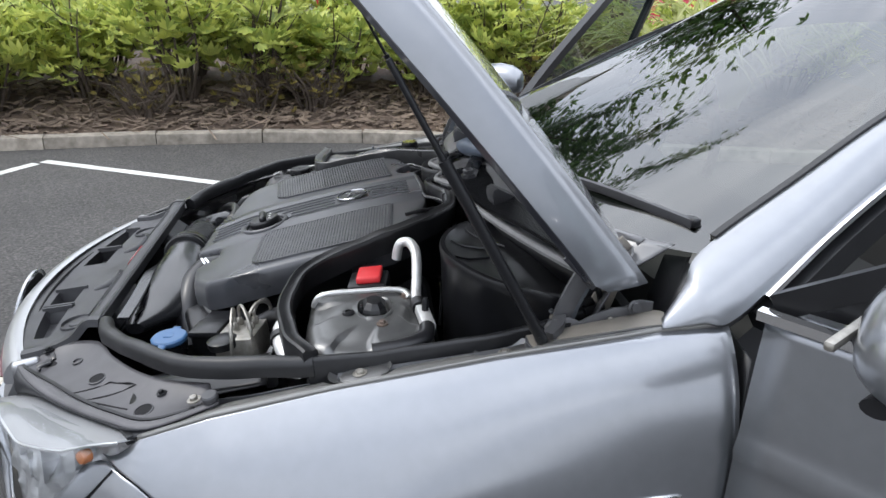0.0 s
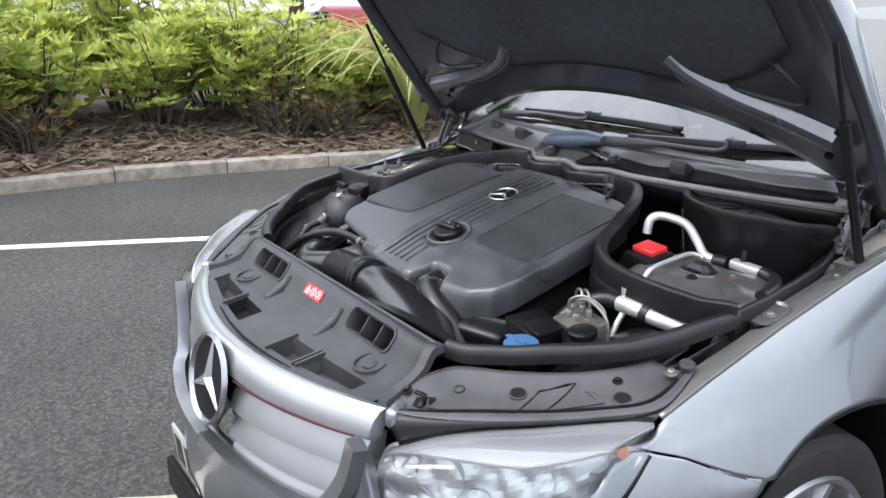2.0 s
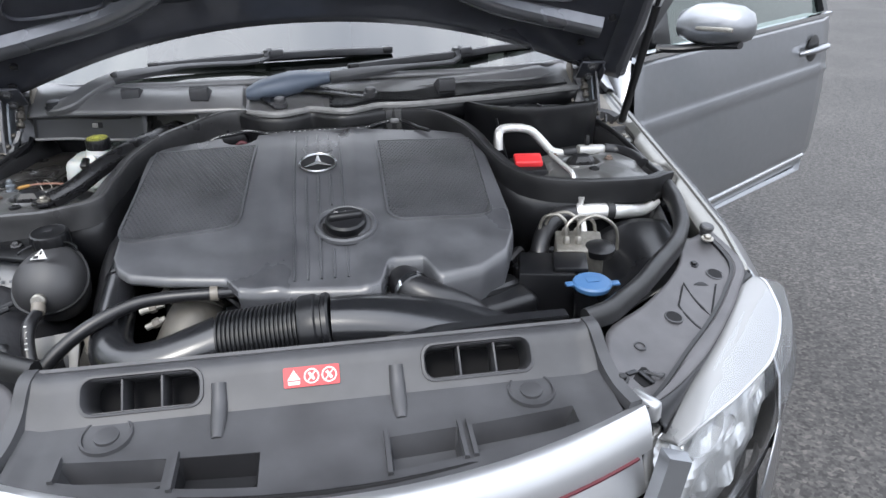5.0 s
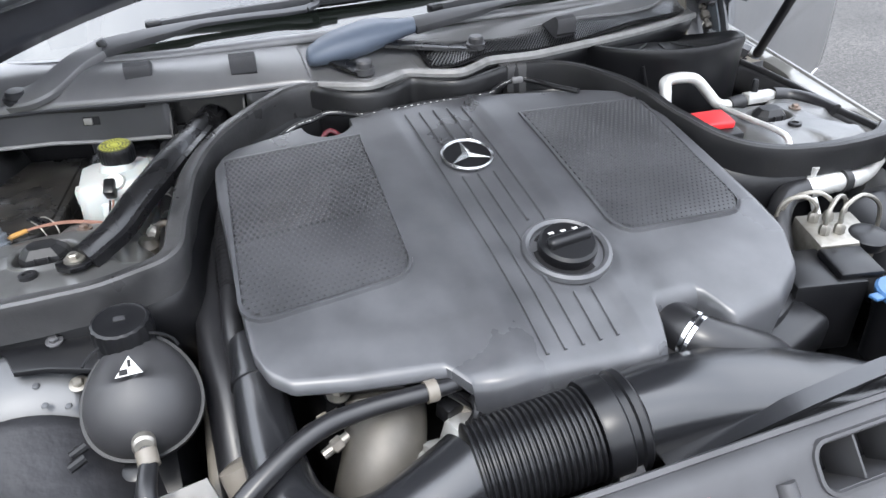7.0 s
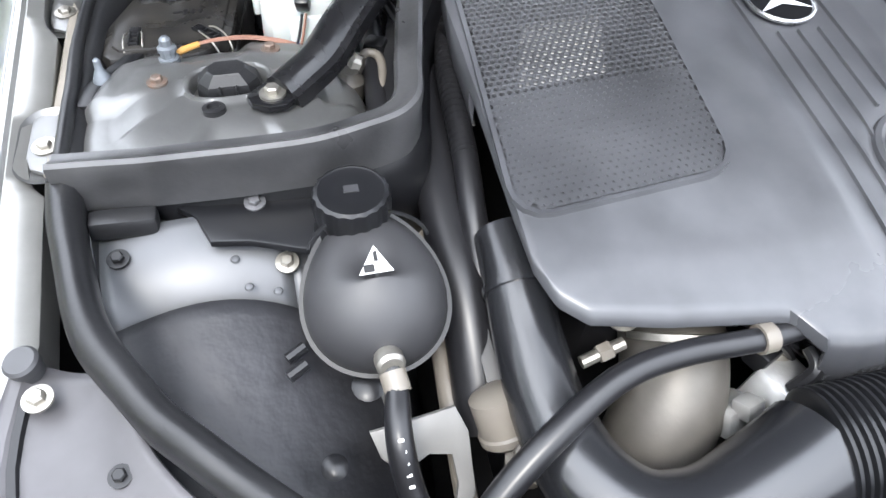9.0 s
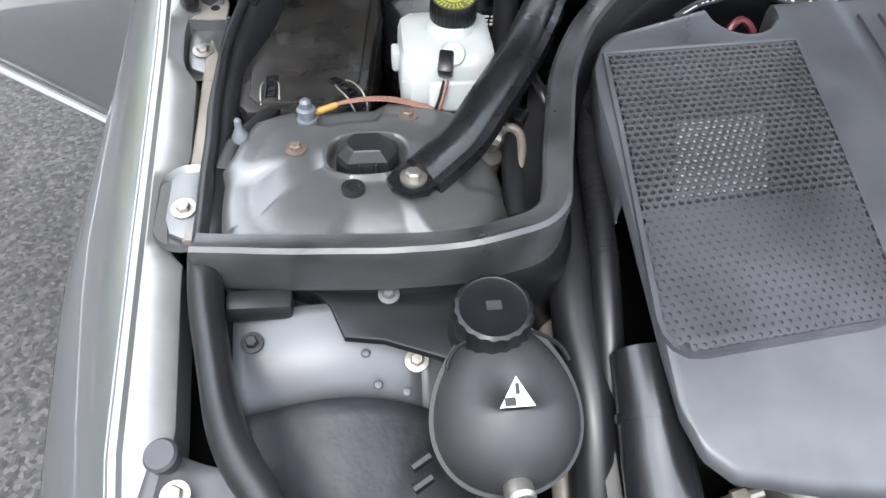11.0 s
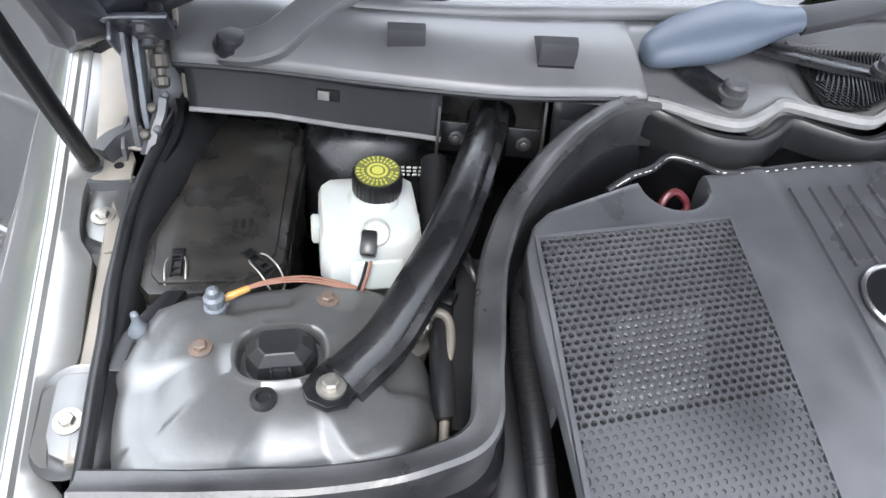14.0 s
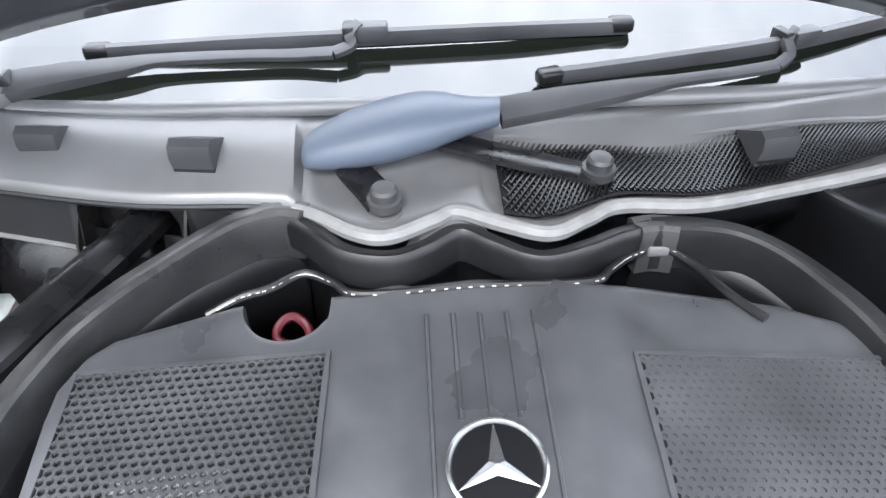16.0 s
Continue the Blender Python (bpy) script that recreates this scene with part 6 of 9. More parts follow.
A, B = Vector((-0.155, 0.384, 0.771)), Vector((-0.032, 0.376, 0.785))
part("bellows", corrugated(A, B, 0.049, 19), PLASTIC, car, "black corrugated air intake hose")
part("intake_pipe", tube([(-0.333, 0.610, 0.826), (-0.335, 0.565, 0.812), (-0.337, 0.52, 0.792), (-0.336, 0.465, 0.772), (-0.326, 0.41, 0.760), (-0.296, 0.372, 0.753), (-0.25, 0.360, 0.755), (-0.20, 0.370, 0.763), A], [0.027, 0.028, 0.029, 0.031, 0.034, 0.037, 0.040, 0.043, 0.045], 28), SCOOP, car, "smooth black plastic air pipe")
part("pipe_ridge", tube([(-0.3352, 0.562, 0.8108), (-0.3355, 0.556, 0.8086)], 0.0302, 28, smooth=1), SCOOP, car, "raised ridge round the air pipe")


def snorkel():
    d = (B - A).normalized()
    collar = part("intake_collar", lathe([(0.0525, 0.0), (0.054, 0.004), (0.054, 0.024), (0.0505, 0.027), (0.0505, 0.034), (0.0535, 0.036), (0.0535, 0.043), (0.050, 0.046)], axis(B, d), 36), PLASTIC, car, "black clip collar on the intake")
    part("collar_slot", rbox((0.008, 0.003, 0.034), axis(B + d * 0.014, d) @ pose(0.0, -0.0535, 0.0, 90, 0, 0), 0.001), DARK, collar)
    part("collar_tab", rbox((0.028, 0.05, 0.006), pose(-0.012, 0.332, 0.775, 40, 0, -10), 0.002), PANEL, collar)
    # flattened scoop that widens to the car's left
    rows = []
    n = 32
    path = ((0.012, 0.376, 0.787, 0.047, 0.046), (0.06, 0.378, 0.785, 0.052, 0.046), (0.11, 0.380, 0.781, 0.058, 0.044), (0.16, 0.382, 0.776, 0.063, 0.038), (0.21, 0.378, 0.770, 0.064, 0.032), (0.26, 0.362, 0.762, 0.056, 0.026), (0.305, 0.348, 0.762, 0.040, 0.018), (0.34, 0.337, 0.762, 0.018, 0.012))
    for x, y, z, w, h in path:
        rows.append([Vector((x, y + w * math.cos(2 * math.pi * k / n), z + h * (abs(math.sin(2 * math.pi * k / n)) ** 0.9) * (1 if k < n / 2 else -1))) for k in range(n)])
    fine = [spline([r[k] for r in rows], 5) for k in range(n)]
    rows = [[fine[k][i] for k in range(n)] for i in range(len(fine[0]))]
    sc = part("intake_scoop", loft(bmesh.new(), rows, wrap=True, caps=True), SCOOP, car, "black plastic intake scoop lying behind the slam panel", 45)
    lip = [(0.02, 0.322, 0.775), (0.10, 0.316, 0.790), (0.16, 0.318, 0.796), (0.22, 0.322, 0.798), (0.30, 0.326, 0.800), (0.37, 0.326, 0.800)]
    part("scoop_flange", sweep(lip, [(-0.012, -0.003), (-0.012, 0.002), (0.010, 0.002), (0.010, -0.003)]), SCOOP, sc)
    for k in range(4):
        p = Vector((0.045 + 0.035 * k, 0.330, 0.772 + 0.004 * k))
        part("scoop_clip", rbox((0.010, 0.006, 0.006), pose(*p), 0.0015), SCOOP, sc)
    part("scoop_slot", rbox((0.032, 0.006, 0.002), pose(0.305, 0.338, 0.7835, 12, 0, -6), 0), DARK, sc)


snorkel()
part("shroud", grid(lambda u, v: (-0.075 + 0.19 * u, 0.462 - 0.055 * v + 0.012 * u, 0.788 + 0.010 * u - 0.006 * v), 10, 4), PANEL, car, "black shroud between cover and intake hose", 40, 0.004)
# silver-clamped hose under the cover's notch
hose = part("charge_hose", tube([(0.128, 0.510, 0.808), (0.138, 0.458, 0.806), (0.156, 0.436, 0.800), (0.196, 0.424, 0.784), (0.245, 0.424, 0.752), (0.285, 0.43, 0.69)], 0.029, 24), HOSE, car, "black hose with a bright clamp below the cover")
for k in range(2):
    part("clamp", tube([Vector((0.1425, 0.452 - 0.008 * k, 0.8045 - 0.0010 * k)), Vector((0.1445, 0.448 - 0.008 * k, 0.8038 - 0.0010 * k))], 0.0315, 28, smooth=1), CHROME, hose, "bright steel hose clamp")
for k in range(4):
    part("lower_duct", tube([(0.20, 0.455 + 0.004 * k, 0.775 - 0.018 * k), (0.27, 0.465, 0.775 - 0.018 * k), (0.335, 0.50, 0.770 - 0.018 * k)], 0.012, 10), PLASTIC, car, "stacked black plastic ducts under the cover")
part("resonator", rbox((0.15, 0.10, 0.06), pose(0.28, 0.475, 0.745, 6, 0, 18), 0.016, seg=3), PLASTIC, car, "black plastic resonator box")

# grey intake elbow with flange
elbow = part("intake_elbow", tube([(-0.198, 0.545, 0.770), (-0.206, 0.518, 0.768), (-0.216, 0.488, 0.758), (-0.228, 0.464, 0.738), (-0.244, 0.450, 0.706), (-0.256, 0.446, 0.66), (-0.258, 0.446, 0.60)], [0.044, 0.045, 0.045, 0.045, 0.044, 0.043, 0.042], 32), DUSTY, car, "dusty grey metal intake elbow")
for k, (p, q, r) in enumerate((((-0.206, 0.515, 0.799), (-0.208, 0.508, 0.792), 0.0445), ((-0.210, 0.503, 0.787), (-0.211, 0.499, 0.783), 0.0435), ((-0.229, 0.469, 0.72), (-0.231, 0.467, 0.714), 0.040))):
    part("flange_ring", tube([p, q], r, 28, smooth=1), STEEL if k else PLASTIC, elbow)
for p in ((-0.245, 0.488, 0.775), (-0.128, 0.478, 0.772), (-0.145, 0.455, 0.742)):
    bolt("flange_bolt", p, (0, -0.4, 1), 0.007, elbow, STEEL)
part("actuator", rbox((0.05, 0.04, 0.05), pose(-0.135, 0.455, 0.745, 10, 12, 20), 0.008), ALU, car, "cast aluminium actuator body")
part("actuator_lid", rbox((0.04, 0.03, 0.02), pose(-0.142, 0.425, 0.722, 25, 0, 30), 0.005), BEIGE, car, "pale actuator lid")
thin = part("vent_hose", tube([(-0.100, 0.464, 0.818), (-0.171, 0.457, 0.822), (-0.243, 0.457, 0.822), (-0.296, 0.447, 0.819), (-0.353, 0.421, 0.802), (-0.398, 0.398, 0.775), (-0.428, 0.375, 0.745), (-0.437, 0.360, 0.730)], [0.005, 0.0095, 0.0102, 0.0105, 0.011, 0.011, 0.011, 0.009], 14), HOSE, car, "thin black vent hose arching over the intake")
part("hose_clip", tube([(-0.165, 0.4576, 0.8218), (-0.177, 0.4568, 0.8222)], 0.012, 16, smooth=1), BEIGE, thin, "pale crimp clip")
for k, (a, b) in enumerate((((-0.12, 0.47, 0.80), (-0.09, 0.49, 0.83)), ((-0.105, 0.458, 0.815), (-0.075, 0.452, 0.80)), ((-0.125, 0.455, 0.80), (-0.14, 0.44, 0.77)), ((-0.085, 0.46, 0.80), (-0.06, 0.44, 0.78)))):
    part("wiring", tube([a, (Vector(a) + Vector(b)) / 2 + Vector((0.006, -0.008, 0.008)), b], 0.006, 8), HOSE if k else STEEL, car, "short loom under the cover's edge")
part("side_hose", tube([(-0.375, 0.50, 0.70), (-0.372, 0.58, 0.77), (-0.372, 0.66, 0.805), (-0.365, 0.75, 0.83), (-0.36, 0.86, 0.85)], 0.024, 16), HOSE, car, "black ribbed hose beside the cover")
part("rail_pipe", tube([(-0.405, 0.40, 0.66), (-0.40, 0.52, 0.71), (-0.392, 0.66, 0.76), (-0.39, 0.8, 0.79)], 0.010, 12), BEIGE, car, "dull metal pipe between tank and engine")
part("head_edge", sweep([(-0.362, 0.44, 0.70), (-0.368, 0.58, 0.78), (-0.366, 0.70, 0.815), (-0.360, 0.84, 0.85)], [(-0.006, -0.06), (-0.006, 0.006), (0.006, 0.008), (0.006, -0.06)]), PLASTIC, car, "black trim edge beside the cover")
part("solenoid", lathe([(0.017, 0), (0.019, 0.01), (0.019, 0.03), (0.014, 0.034), (0.012, 0.05)], axis((-0.352, 0.455, 0.705), (-0.1, -0.3, 1)), 20), BEIGE, car, "pale solenoid valve below the cover")
part("elbow_band", tube([(-0.236, 0.457, 0.724), (-0.240, 0.453, 0.715)], 0.0432, 30, smooth=1), PLASTIC, elbow, "dark clamp band")
for a, b in (((-0.300, 0.494, 0.782), (-0.262, 0.500, 0.790)), ((-0.288, 0.470, 0.765), (-0.258, 0.478, 0.775))):
    fit = part("fitting", tube([a, b], 0.0055, 10, smooth=1), STEEL, car, "small metal fitting beside the elbow")
    c = Vector(a).lerp(Vector(b), 0.55)
    part("nut", lathe([(0.0072, -0.006), (0.0082, -0.0045), (0.0082, 0.0045), (0.0072, 0.006)], axis(c, Vector(b) - Vector(a)), 6), BEIGE, fit, "dull brass nut")
bolt("elbow_bolt", (-0.256, 0.520, 0.800), (-0.2, -0.4, 1), 0.0085, elbow, STEEL)
part("actuator", lathe([(0.012, -0.03), (0.022, -0.026), (0.023, 0.004), (0.025, 0.006), (0.025, 0.012), (0.021, 0.016), (0.008, 0.020)], axis((-0.366, 0.480, 0.742), (0.25, -0.5, -0.85)), 22), BEIGE, car, "dull grey vacuum actuator behind the air pipe")
part("connector_block", rbox((0.040, 0.030, 0.026), pose(-0.182, 0.446, 0.742, -20, 10, 20), 0.005), PALE, car, "pale plastic connector block under the hose")
part("connector_cap", rbox((0.022, 0.018, 0.016), pose(-0.176, 0.438, 0.760, -20, 10, 20), 0.003), PALE, car, "pale plastic connector cap")
for k in range(3):
    part("harness_lead", tube([(-0.168 + 0.012 * k, 0.505 - 0.004 * k, 0.796), (-0.160 + 0.012 * k, 0.482, 0.806 - 0.006 * k), (-0.140 + 0.016 * k, 0.468, 0.795 - 0.008 * k), (-0.120 + 0.012 * k, 0.470, 0.770)], 0.0042, 8), HOSE, car, "black wiring lead under the cover")
part("lead_plug", rbox((0.026, 0.020, 0.022), pose(-0.146, 0.474, 0.776, 10, 0, 25), 0.003), PLASTIC, car, "black wiring plug under the cover")
part("engine_block", rbox((0.60, 0.40, 0.30), pose(0.02, 0.76, 0.66, 10), 0.03), DARK, car, "black engine block under the cover")


# ---- fuse box, brake fluid reservoir, servo, brace ----
def fuse_box():
    top = [(-0.682, 0.910), (-0.672, 0.896), (-0.590, 0.892), (-0.572, 0.899), (-0.549, 0.930), (-0.524, 1.155), (-0.532, 1.178), (-0.636, 1.200), (-0.650, 1.185), (-0.658, 1.06), (-0.684, 0.968)]
    m = pose(0, 0, 0.882)
    bx = part("fuse_box", prism(top, 0.13, m, bevel=0.006), DUSTBOX, car, "dusty black fuse box with wire clips")
    cx, cy = -0.61, 1.06
    rim = [(cx + (x - cx) * 1.03, cy + (y - cy) * 1.02) for x, y in top]
    part("lid_edge", prism(rim, 0.012, pose(0, 0, 0.862), bevel=0.003), DUSTBOX, bx)
    inner = [(cx + (x - cx) * 0.86, cy + (y - cy) * 0.93) for x, y in top]
    part("lid_plateau", prism(inner, 0.006, pose(0, 0, 0.8855), bevel=0.003), DUSTBOX, bx)
    for k, (w, h) in enumerate(((0.011, 0.004), (0.004, 0.013), (0.004, 0.013), (0.004, 0.013))):
        part("moulded_mark", rbox((w, h, 0.001), pose(-0.606 + 0.008 * k, 0.985, 0.8858), 0), PLASTIC, bx)
    for x, y, tilt in ((-0.649, 0.918, 0), (-0.566, 0.916, 38)):
        m = pose(x, y, 0.884, 0, 0, tilt) @ Matrix.Diagonal((0.68, 0.80, 0.8, 1.0))
        tab = part("clip_tab", prism([(-0.008, 0.026), (0.008, 0.026), (0.009, 0.040), (-0.009, 0.040)], 0.004, m @ pose(0, 0, 0.0065), bevel=0.001), PLASTIC, bx, "black ribbed clip tab")
        for k in range(3):
            part("tab_rib", rbox((0.013, 0.0016, 0.0014), m @ pose(0, 0.029 + 0.004 * k, 0.0070), 0.0005), PLASTIC, tab)
        for d in (-1, 1):
            part("clip_cheek", rbox((0.0028, 0.032, 0.007), m @ pose(d * 0.0065, 0.010, 0.003), 0.001), PLASTIC, bx)
        for dy in (-0.003, 0.008, 0.022):
            part("clip_bar", rbox((0.014, 0.003, 0.005), m @ pose(0, dy, 0.003), 0.001), PLASTIC, bx)
        w = [(-0.010, 0.022, 0.007), (-0.0135, 0.012, 0.008), (-0.0140, -0.006, 0.004), (-0.0125, -0.018, -0.010), (-0.008, -0.020, -0.022), (0.008, -0.020, -0.022), (0.0125, -0.018, -0.010), (0.0140, -0.006, 0.004), (0.0135, 0.012, 0.008), (0.010, 0.022, 0.007)]
        part("clip_wire", tube([m @ Vector(q) for q in w], 0.0010, 8), STEEL, bx, "bright wire clip")
    for x in (-0.634, -0.620):
        part("connector_lug", lathe([(0.0065, -0.030), (0.007, -0.006), (0.006, 0.001), (0.003, 0.003), (0.0005, 0.003)], axis((x, 0.897, 0.872), (0, -0.25, 1)), 10), PALE, bx, "pale connector lug", 25)
    part("base_rim", rbox((0.14, 0.016, 0.02), pose(-0.618, 0.900, 0.848), 0.004), HINGE_GREY, bx, "grey lower edge of the fuse box")


fuse_box()


def brake_reservoir():
    rows = []
    n = 28
    def ring(cx, cy, z, w, d, p=4.0):
        out = []
        for k in range(n):
            a = 2 * math.pi * k / n
            c, s = math.cos(a), math.sin(a)
            q = (abs(c) ** p + abs(s) ** p) ** (-1 / p)
            out.append(Vector((cx + w * q * c, cy + d * q * s, z)))
        return out
    rows = [ring(-0.464, 0.946, 0.832, 0.026, 0.030, 6), ring(-0.465, 0.946, 0.846, 0.030, 0.034, 7), ring(-0.466, 0.944, 0.866, 0.036, 0.044, 8), ring(-0.467, 0.943, 0.880, 0.045, 0.049, 9),
            ring(-0.467, 0.943, 0.886, 0.0485, 0.051, 10), ring(-0.466, 0.945, 0.922, 0.0475, 0.049, 10), ring(-0.465, 0.947, 0.931, 0.0455, 0.046, 9), ring(-0.464, 0.948, 0.934, 0.040, 0.041, 8), ring(-0.461, 0.953, 0.936, 0.025, 0.025, 2.2), ring(-0.460, 0.954, 0.945, 0.022, 0.022, 2)]
    rs = part("brake_fluid_reservoir", loft(bmesh.new(), rows, wrap=True, caps=True), WHITEP, car, "milky white brake fluid reservoir with a yellow printed cap", 40)
    part("side_tank", rbox((0.050, 0.058, 0.058), pose(-0.411, 0.957, 0.866, 0, 6, 6), 0.009, seg=3, taper=0.86), WHITEP, rs)
    part("side_lug", rbox((0.010, 0.022, 0.022), pose(-0.517, 0.948, 0.906), 0.003), WHITEP, rs)
    part("front_step", rbox((0.052, 0.018, 0.034), pose(-0.462, 0.897, 0.892, -14), 0.005, seg=3), WHITEP, rs)
    part("mould_seam", sweep([(-0.513, 0.905, 0.904), (-0.50, 0.8965, 0.904), (-0.465, 0.8955, 0.904), (-0.43, 0.8965, 0.904), (-0.4195, 0.905, 0.904), (-0.418, 0.95, 0.904)], [(-0.0012, -0.0014), (-0.0012, 0.0014), (0.0012, 0.0014), (0.0012, -0.0014)], smooth=3), WHITEP, rs)
    m = axis((-0.457, 0.957, 0.945), (0, -0.10, 1))
    cap = []
    for r, z in ((0.0232, 0.0), (0.0236, 0.004), (0.0236, 0.0185), (0.022, 0.0225)):
        cap.append([m @ Vector(((r + (0.0007 if k % 2 else 0)) * math.cos(2 * math.pi * k / 60), (r + (0.0007 if k % 2 else 0)) * math.sin(2 * math.pi * k / 60), z)) for k in range(60)])
    cp = part("cap", loft(bmesh.new(), cap, wrap=True, caps=True), PLASTIC, rs, "black ribbed cap with yellow print")
    part("cap_disc", lathe([(0.0212, 0.0222), (0.0212, 0.0234), (0.0005, 0.0234)], m, 36), OLIVE, cp, "olive printed disc on the cap")
    for r0, r1 in ((0.0200, 0.0168), (0.0152, 0.0126)):
        for k in range(26):
            a = 2 * math.pi * k / 26
            if (k * 7) % 11 == 0:
                continue
            p = m @ Vector(((r0 + r1) / 2 * math.cos(a), (r0 + r1) / 2 * math.sin(a), 0.0238))
            part("print", rbox((r0 - r1, 0.0016, 0.0005), m @ Matrix.Rotation(a, 4, "Z") @ pose((r0 + r1) / 2, 0, 0.0237), 0), YELLOW, cp)
    part("print", lathe([(0.010, 0.0236), (0.010, 0.0241), (0.0075, 0.0241), (0.0075, 0.0236)], m, 24, caps=False), YELLOW, cp)
    part("print", lathe([(0.0055, 0.0236), (0.0055, 0.0241), (0.0005, 0.0241)], m, 18), YELLOW, cp)
    # level sensor plug with its lead
    part("sensor_boss", lathe([(0.014, 0), (0.012, 0.012), (0.010, 0.014)], axis((-0.462, 0.912, 0.928), (0, -0.8, 0.6)), 18), WHITEP, rs)
    plug = part("sensor_plug", rbox((0.015, 0.024, 0.018), pose(-0.470, 0.897, 0.928, 35, 0, -12), 0.003), PLASTIC, rs, "black sensor plug")
    for k in range(2):
        part("lead", tube([(-0.473 + 0.004 * k, 0.886, 0.916), (-0.479 + 0.004 * k, 0.880, 0.895), (-0.488 + 0.005 * k, 0.878, 0.872), (-0.488, 0.880, 0.86)], 0.0016, 6), COPPER if k else HOSE, plug)
    part("lead_sleeve", tube([(-0.484, 0.878, 0.885), (-0.491, 0.876, 0.862), (-0.482, 0.882, 0.842), (-0.468, 0.886, 0.834)], 0.0045, 10), HOSE, plug)


brake_reservoir()
servo = part("brake_servo", lathe([(0.02, 0.10), (0.06, 0.098), (0.10, 0.085), (0.125, 0.06), (0.132, 0.045), (0.136, 0.04), (0.136, 0.03), (0.128, 0.025), (0.125, 0.0)], axis((-0.425, 1.185, 0.785), (0, -1, 0.12)), 40), GLOSS, car, "black brake servo drum on the firewall")
for k in range(3):
    for q in range(5):
        part("print", rbox((0.0052 if (q + k) % 3 else 0.0035, 0.0016, 0.0022), pose(-0.414 + 0.0072 * q, 1.083, 0.876 - 0.0052 * k - 0.0006 * q, 20, 0, -4), 0), WHITE, servo)
part("servo_bracket", rbox((0.12, 0.03, 0.05), pose(-0.40, 1.175, 0.925), 0.006), PAINT_IN, car, "grey painted bracket behind the servo")
part("heat_shield", rbox((0.20, 0.02, 0.10), pose(-0.42, 1.20, 0.90), 0.006), PAINT_IN, car, "grey painted bulkhead plate")

# black tubular brace from the tower to the bulkhead
brace = part("tower_brace", sweep([(-0.503, 0.770, 0.893), (-0.490, 0.780, 0.897), (-0.464, 0.800, 0.908), (-0.436, 0.834, 0.926), (-0.406, 0.876, 0.940), (-0.374, 0.938, 0.948), (-0.335, 1.034, 0.950), (-0.318, 1.085, 0.950)],
                                  [(-0.020, -0.008), (-0.021, 0.002), (-0.017, 0.012), (-0.008, 0.018), (0.002, 0.019), (0.010, 0.016), (0.015, 0.008), (0.022, 0.006), (0.023, -0.006), (0.010, -0.012), (-0.010, -0.012)], smooth=6), GLOSS, car, "glossy black bent steel brace bar", 40)
part("brace_end", prism([(-0.022, -0.012), (-0.012, -0.021), (0.006, -0.022), (0.019, -0.012), (0.022, 0.006), (0.022, 0.024), (-0.016, 0.024), (-0.022, 0.004)], 0.006, pose(-0.511, 0.765, 0.898, 0, 0, -30), bevel=0.002), GLOSS, brace)
bolt("brace_bolt", (-0.512, 0.762, 0.899), (0, -0.05, 1), 0.0072, brace, STEEL, "zinc bolt through the brace")

# copper-coloured earth cables over the tower
for k in range(4):
    dz, dy = 0.0012 * math.sin(k * 2.1), 0.0021 * k
    part("earth_cable", tube([(-0.594, 0.875 + dy * 0.3, 0.893 + dz * 0.5), (-0.572, 0.884 + dy * 0.6, 0.896 + dz), (-0.53, 0.889 + dy, 0.893 + dz), (-0.485, 0.880 + dy, 0.885), (-0.45, 0.872, 0.872)], 0.0011, 8), COPPER, car, "copper-coloured cable across the tower")
part("cable_sleeve", tube([(-0.603, 0.873, 0.892), (-0.596, 0.876, 0.894), (-0.580, 0.882, 0.896)], [0.0022, 0.0036, 0.0030], 10, smooth=3), AMBER, car, "amber cable sleeve")
part("cable_eye", prism(rounded(0.020, 0.012, 0.005, 4), 0.002, pose(-0.607, 0.869, 0.891, 0, 0, 30), bevel=0.0006), STEEL, car, "flat cable eye on the earth stud")
part("earth_stud", lathe([(0.0105, -0.002), (0.0105, 0.003), (0.0078, 0.004), (0.0078, 0.009), (0.0095, 0.010), (0.0095, 0.014), (0.0062, 0.016), (0.0058, 0.022), (0.003, 0.025), (0.0005, 0.025)], axis((-0.609, 0.866, 0.890)), 10), BLUE_ZINC, car, "zinc earth stud with nut", 25)
holder = [(-0.030, -0.036), (-0.008, -0.040), (0.000, -0.030), (0.016, 0.020), (0.030, 0.046), (0.012, 0.048), (-0.010, 0.018), (-0.024, -0.006)]
part("wing_clip", prism(holder, 0.018, pose(-0.668, 0.850, 0.882, 4, 0, 0), bevel=0.003), PLASTIC, car, "black plastic clip holding a stud")
part("clip_slot", rbox((0.008, 0.020, 0.002), pose(-0.675, 0.830, 0.8815, 4, 0, -10), 0.0008), DARK, car, "dark slot in the black clip")
part("clip_stud", lathe([(0.0095, 0), (0.0085, 0.004), (0.0060, 0.009), (0.0040, 0.013), (0.0035, 0.022), (0.0018, 0.024), (0.0005, 0.024)], axis((-0.673, 0.852, 0.882)), 12), BLUE_ZINC, car, "zinc stud in a plastic clip")
pale_line = part("brake_line", tube([(-0.424, 0.836, 0.884), (-0.414, 0.843, 0.888), (-0.404, 0.838, 0.886), (-0.402, 0.824, 0.880), (-0.408, 0.795, 0.868), (-0.418, 0.75, 0.850), (-0.424, 0.715, 0.835)], 0.0046, 12), BEIGE, car, "bent pale metal line behind the seal")
part("line_nut", lathe([(0.0085, -0.010), (0.0085, 0.006), (0.006, 0.010), (0.006, 0.014)], axis((-0.428, 0.834, 0.878), (0.3, 0.1, 0.6)), 6), STEEL, pale_line, "dull steel union nut", 20)
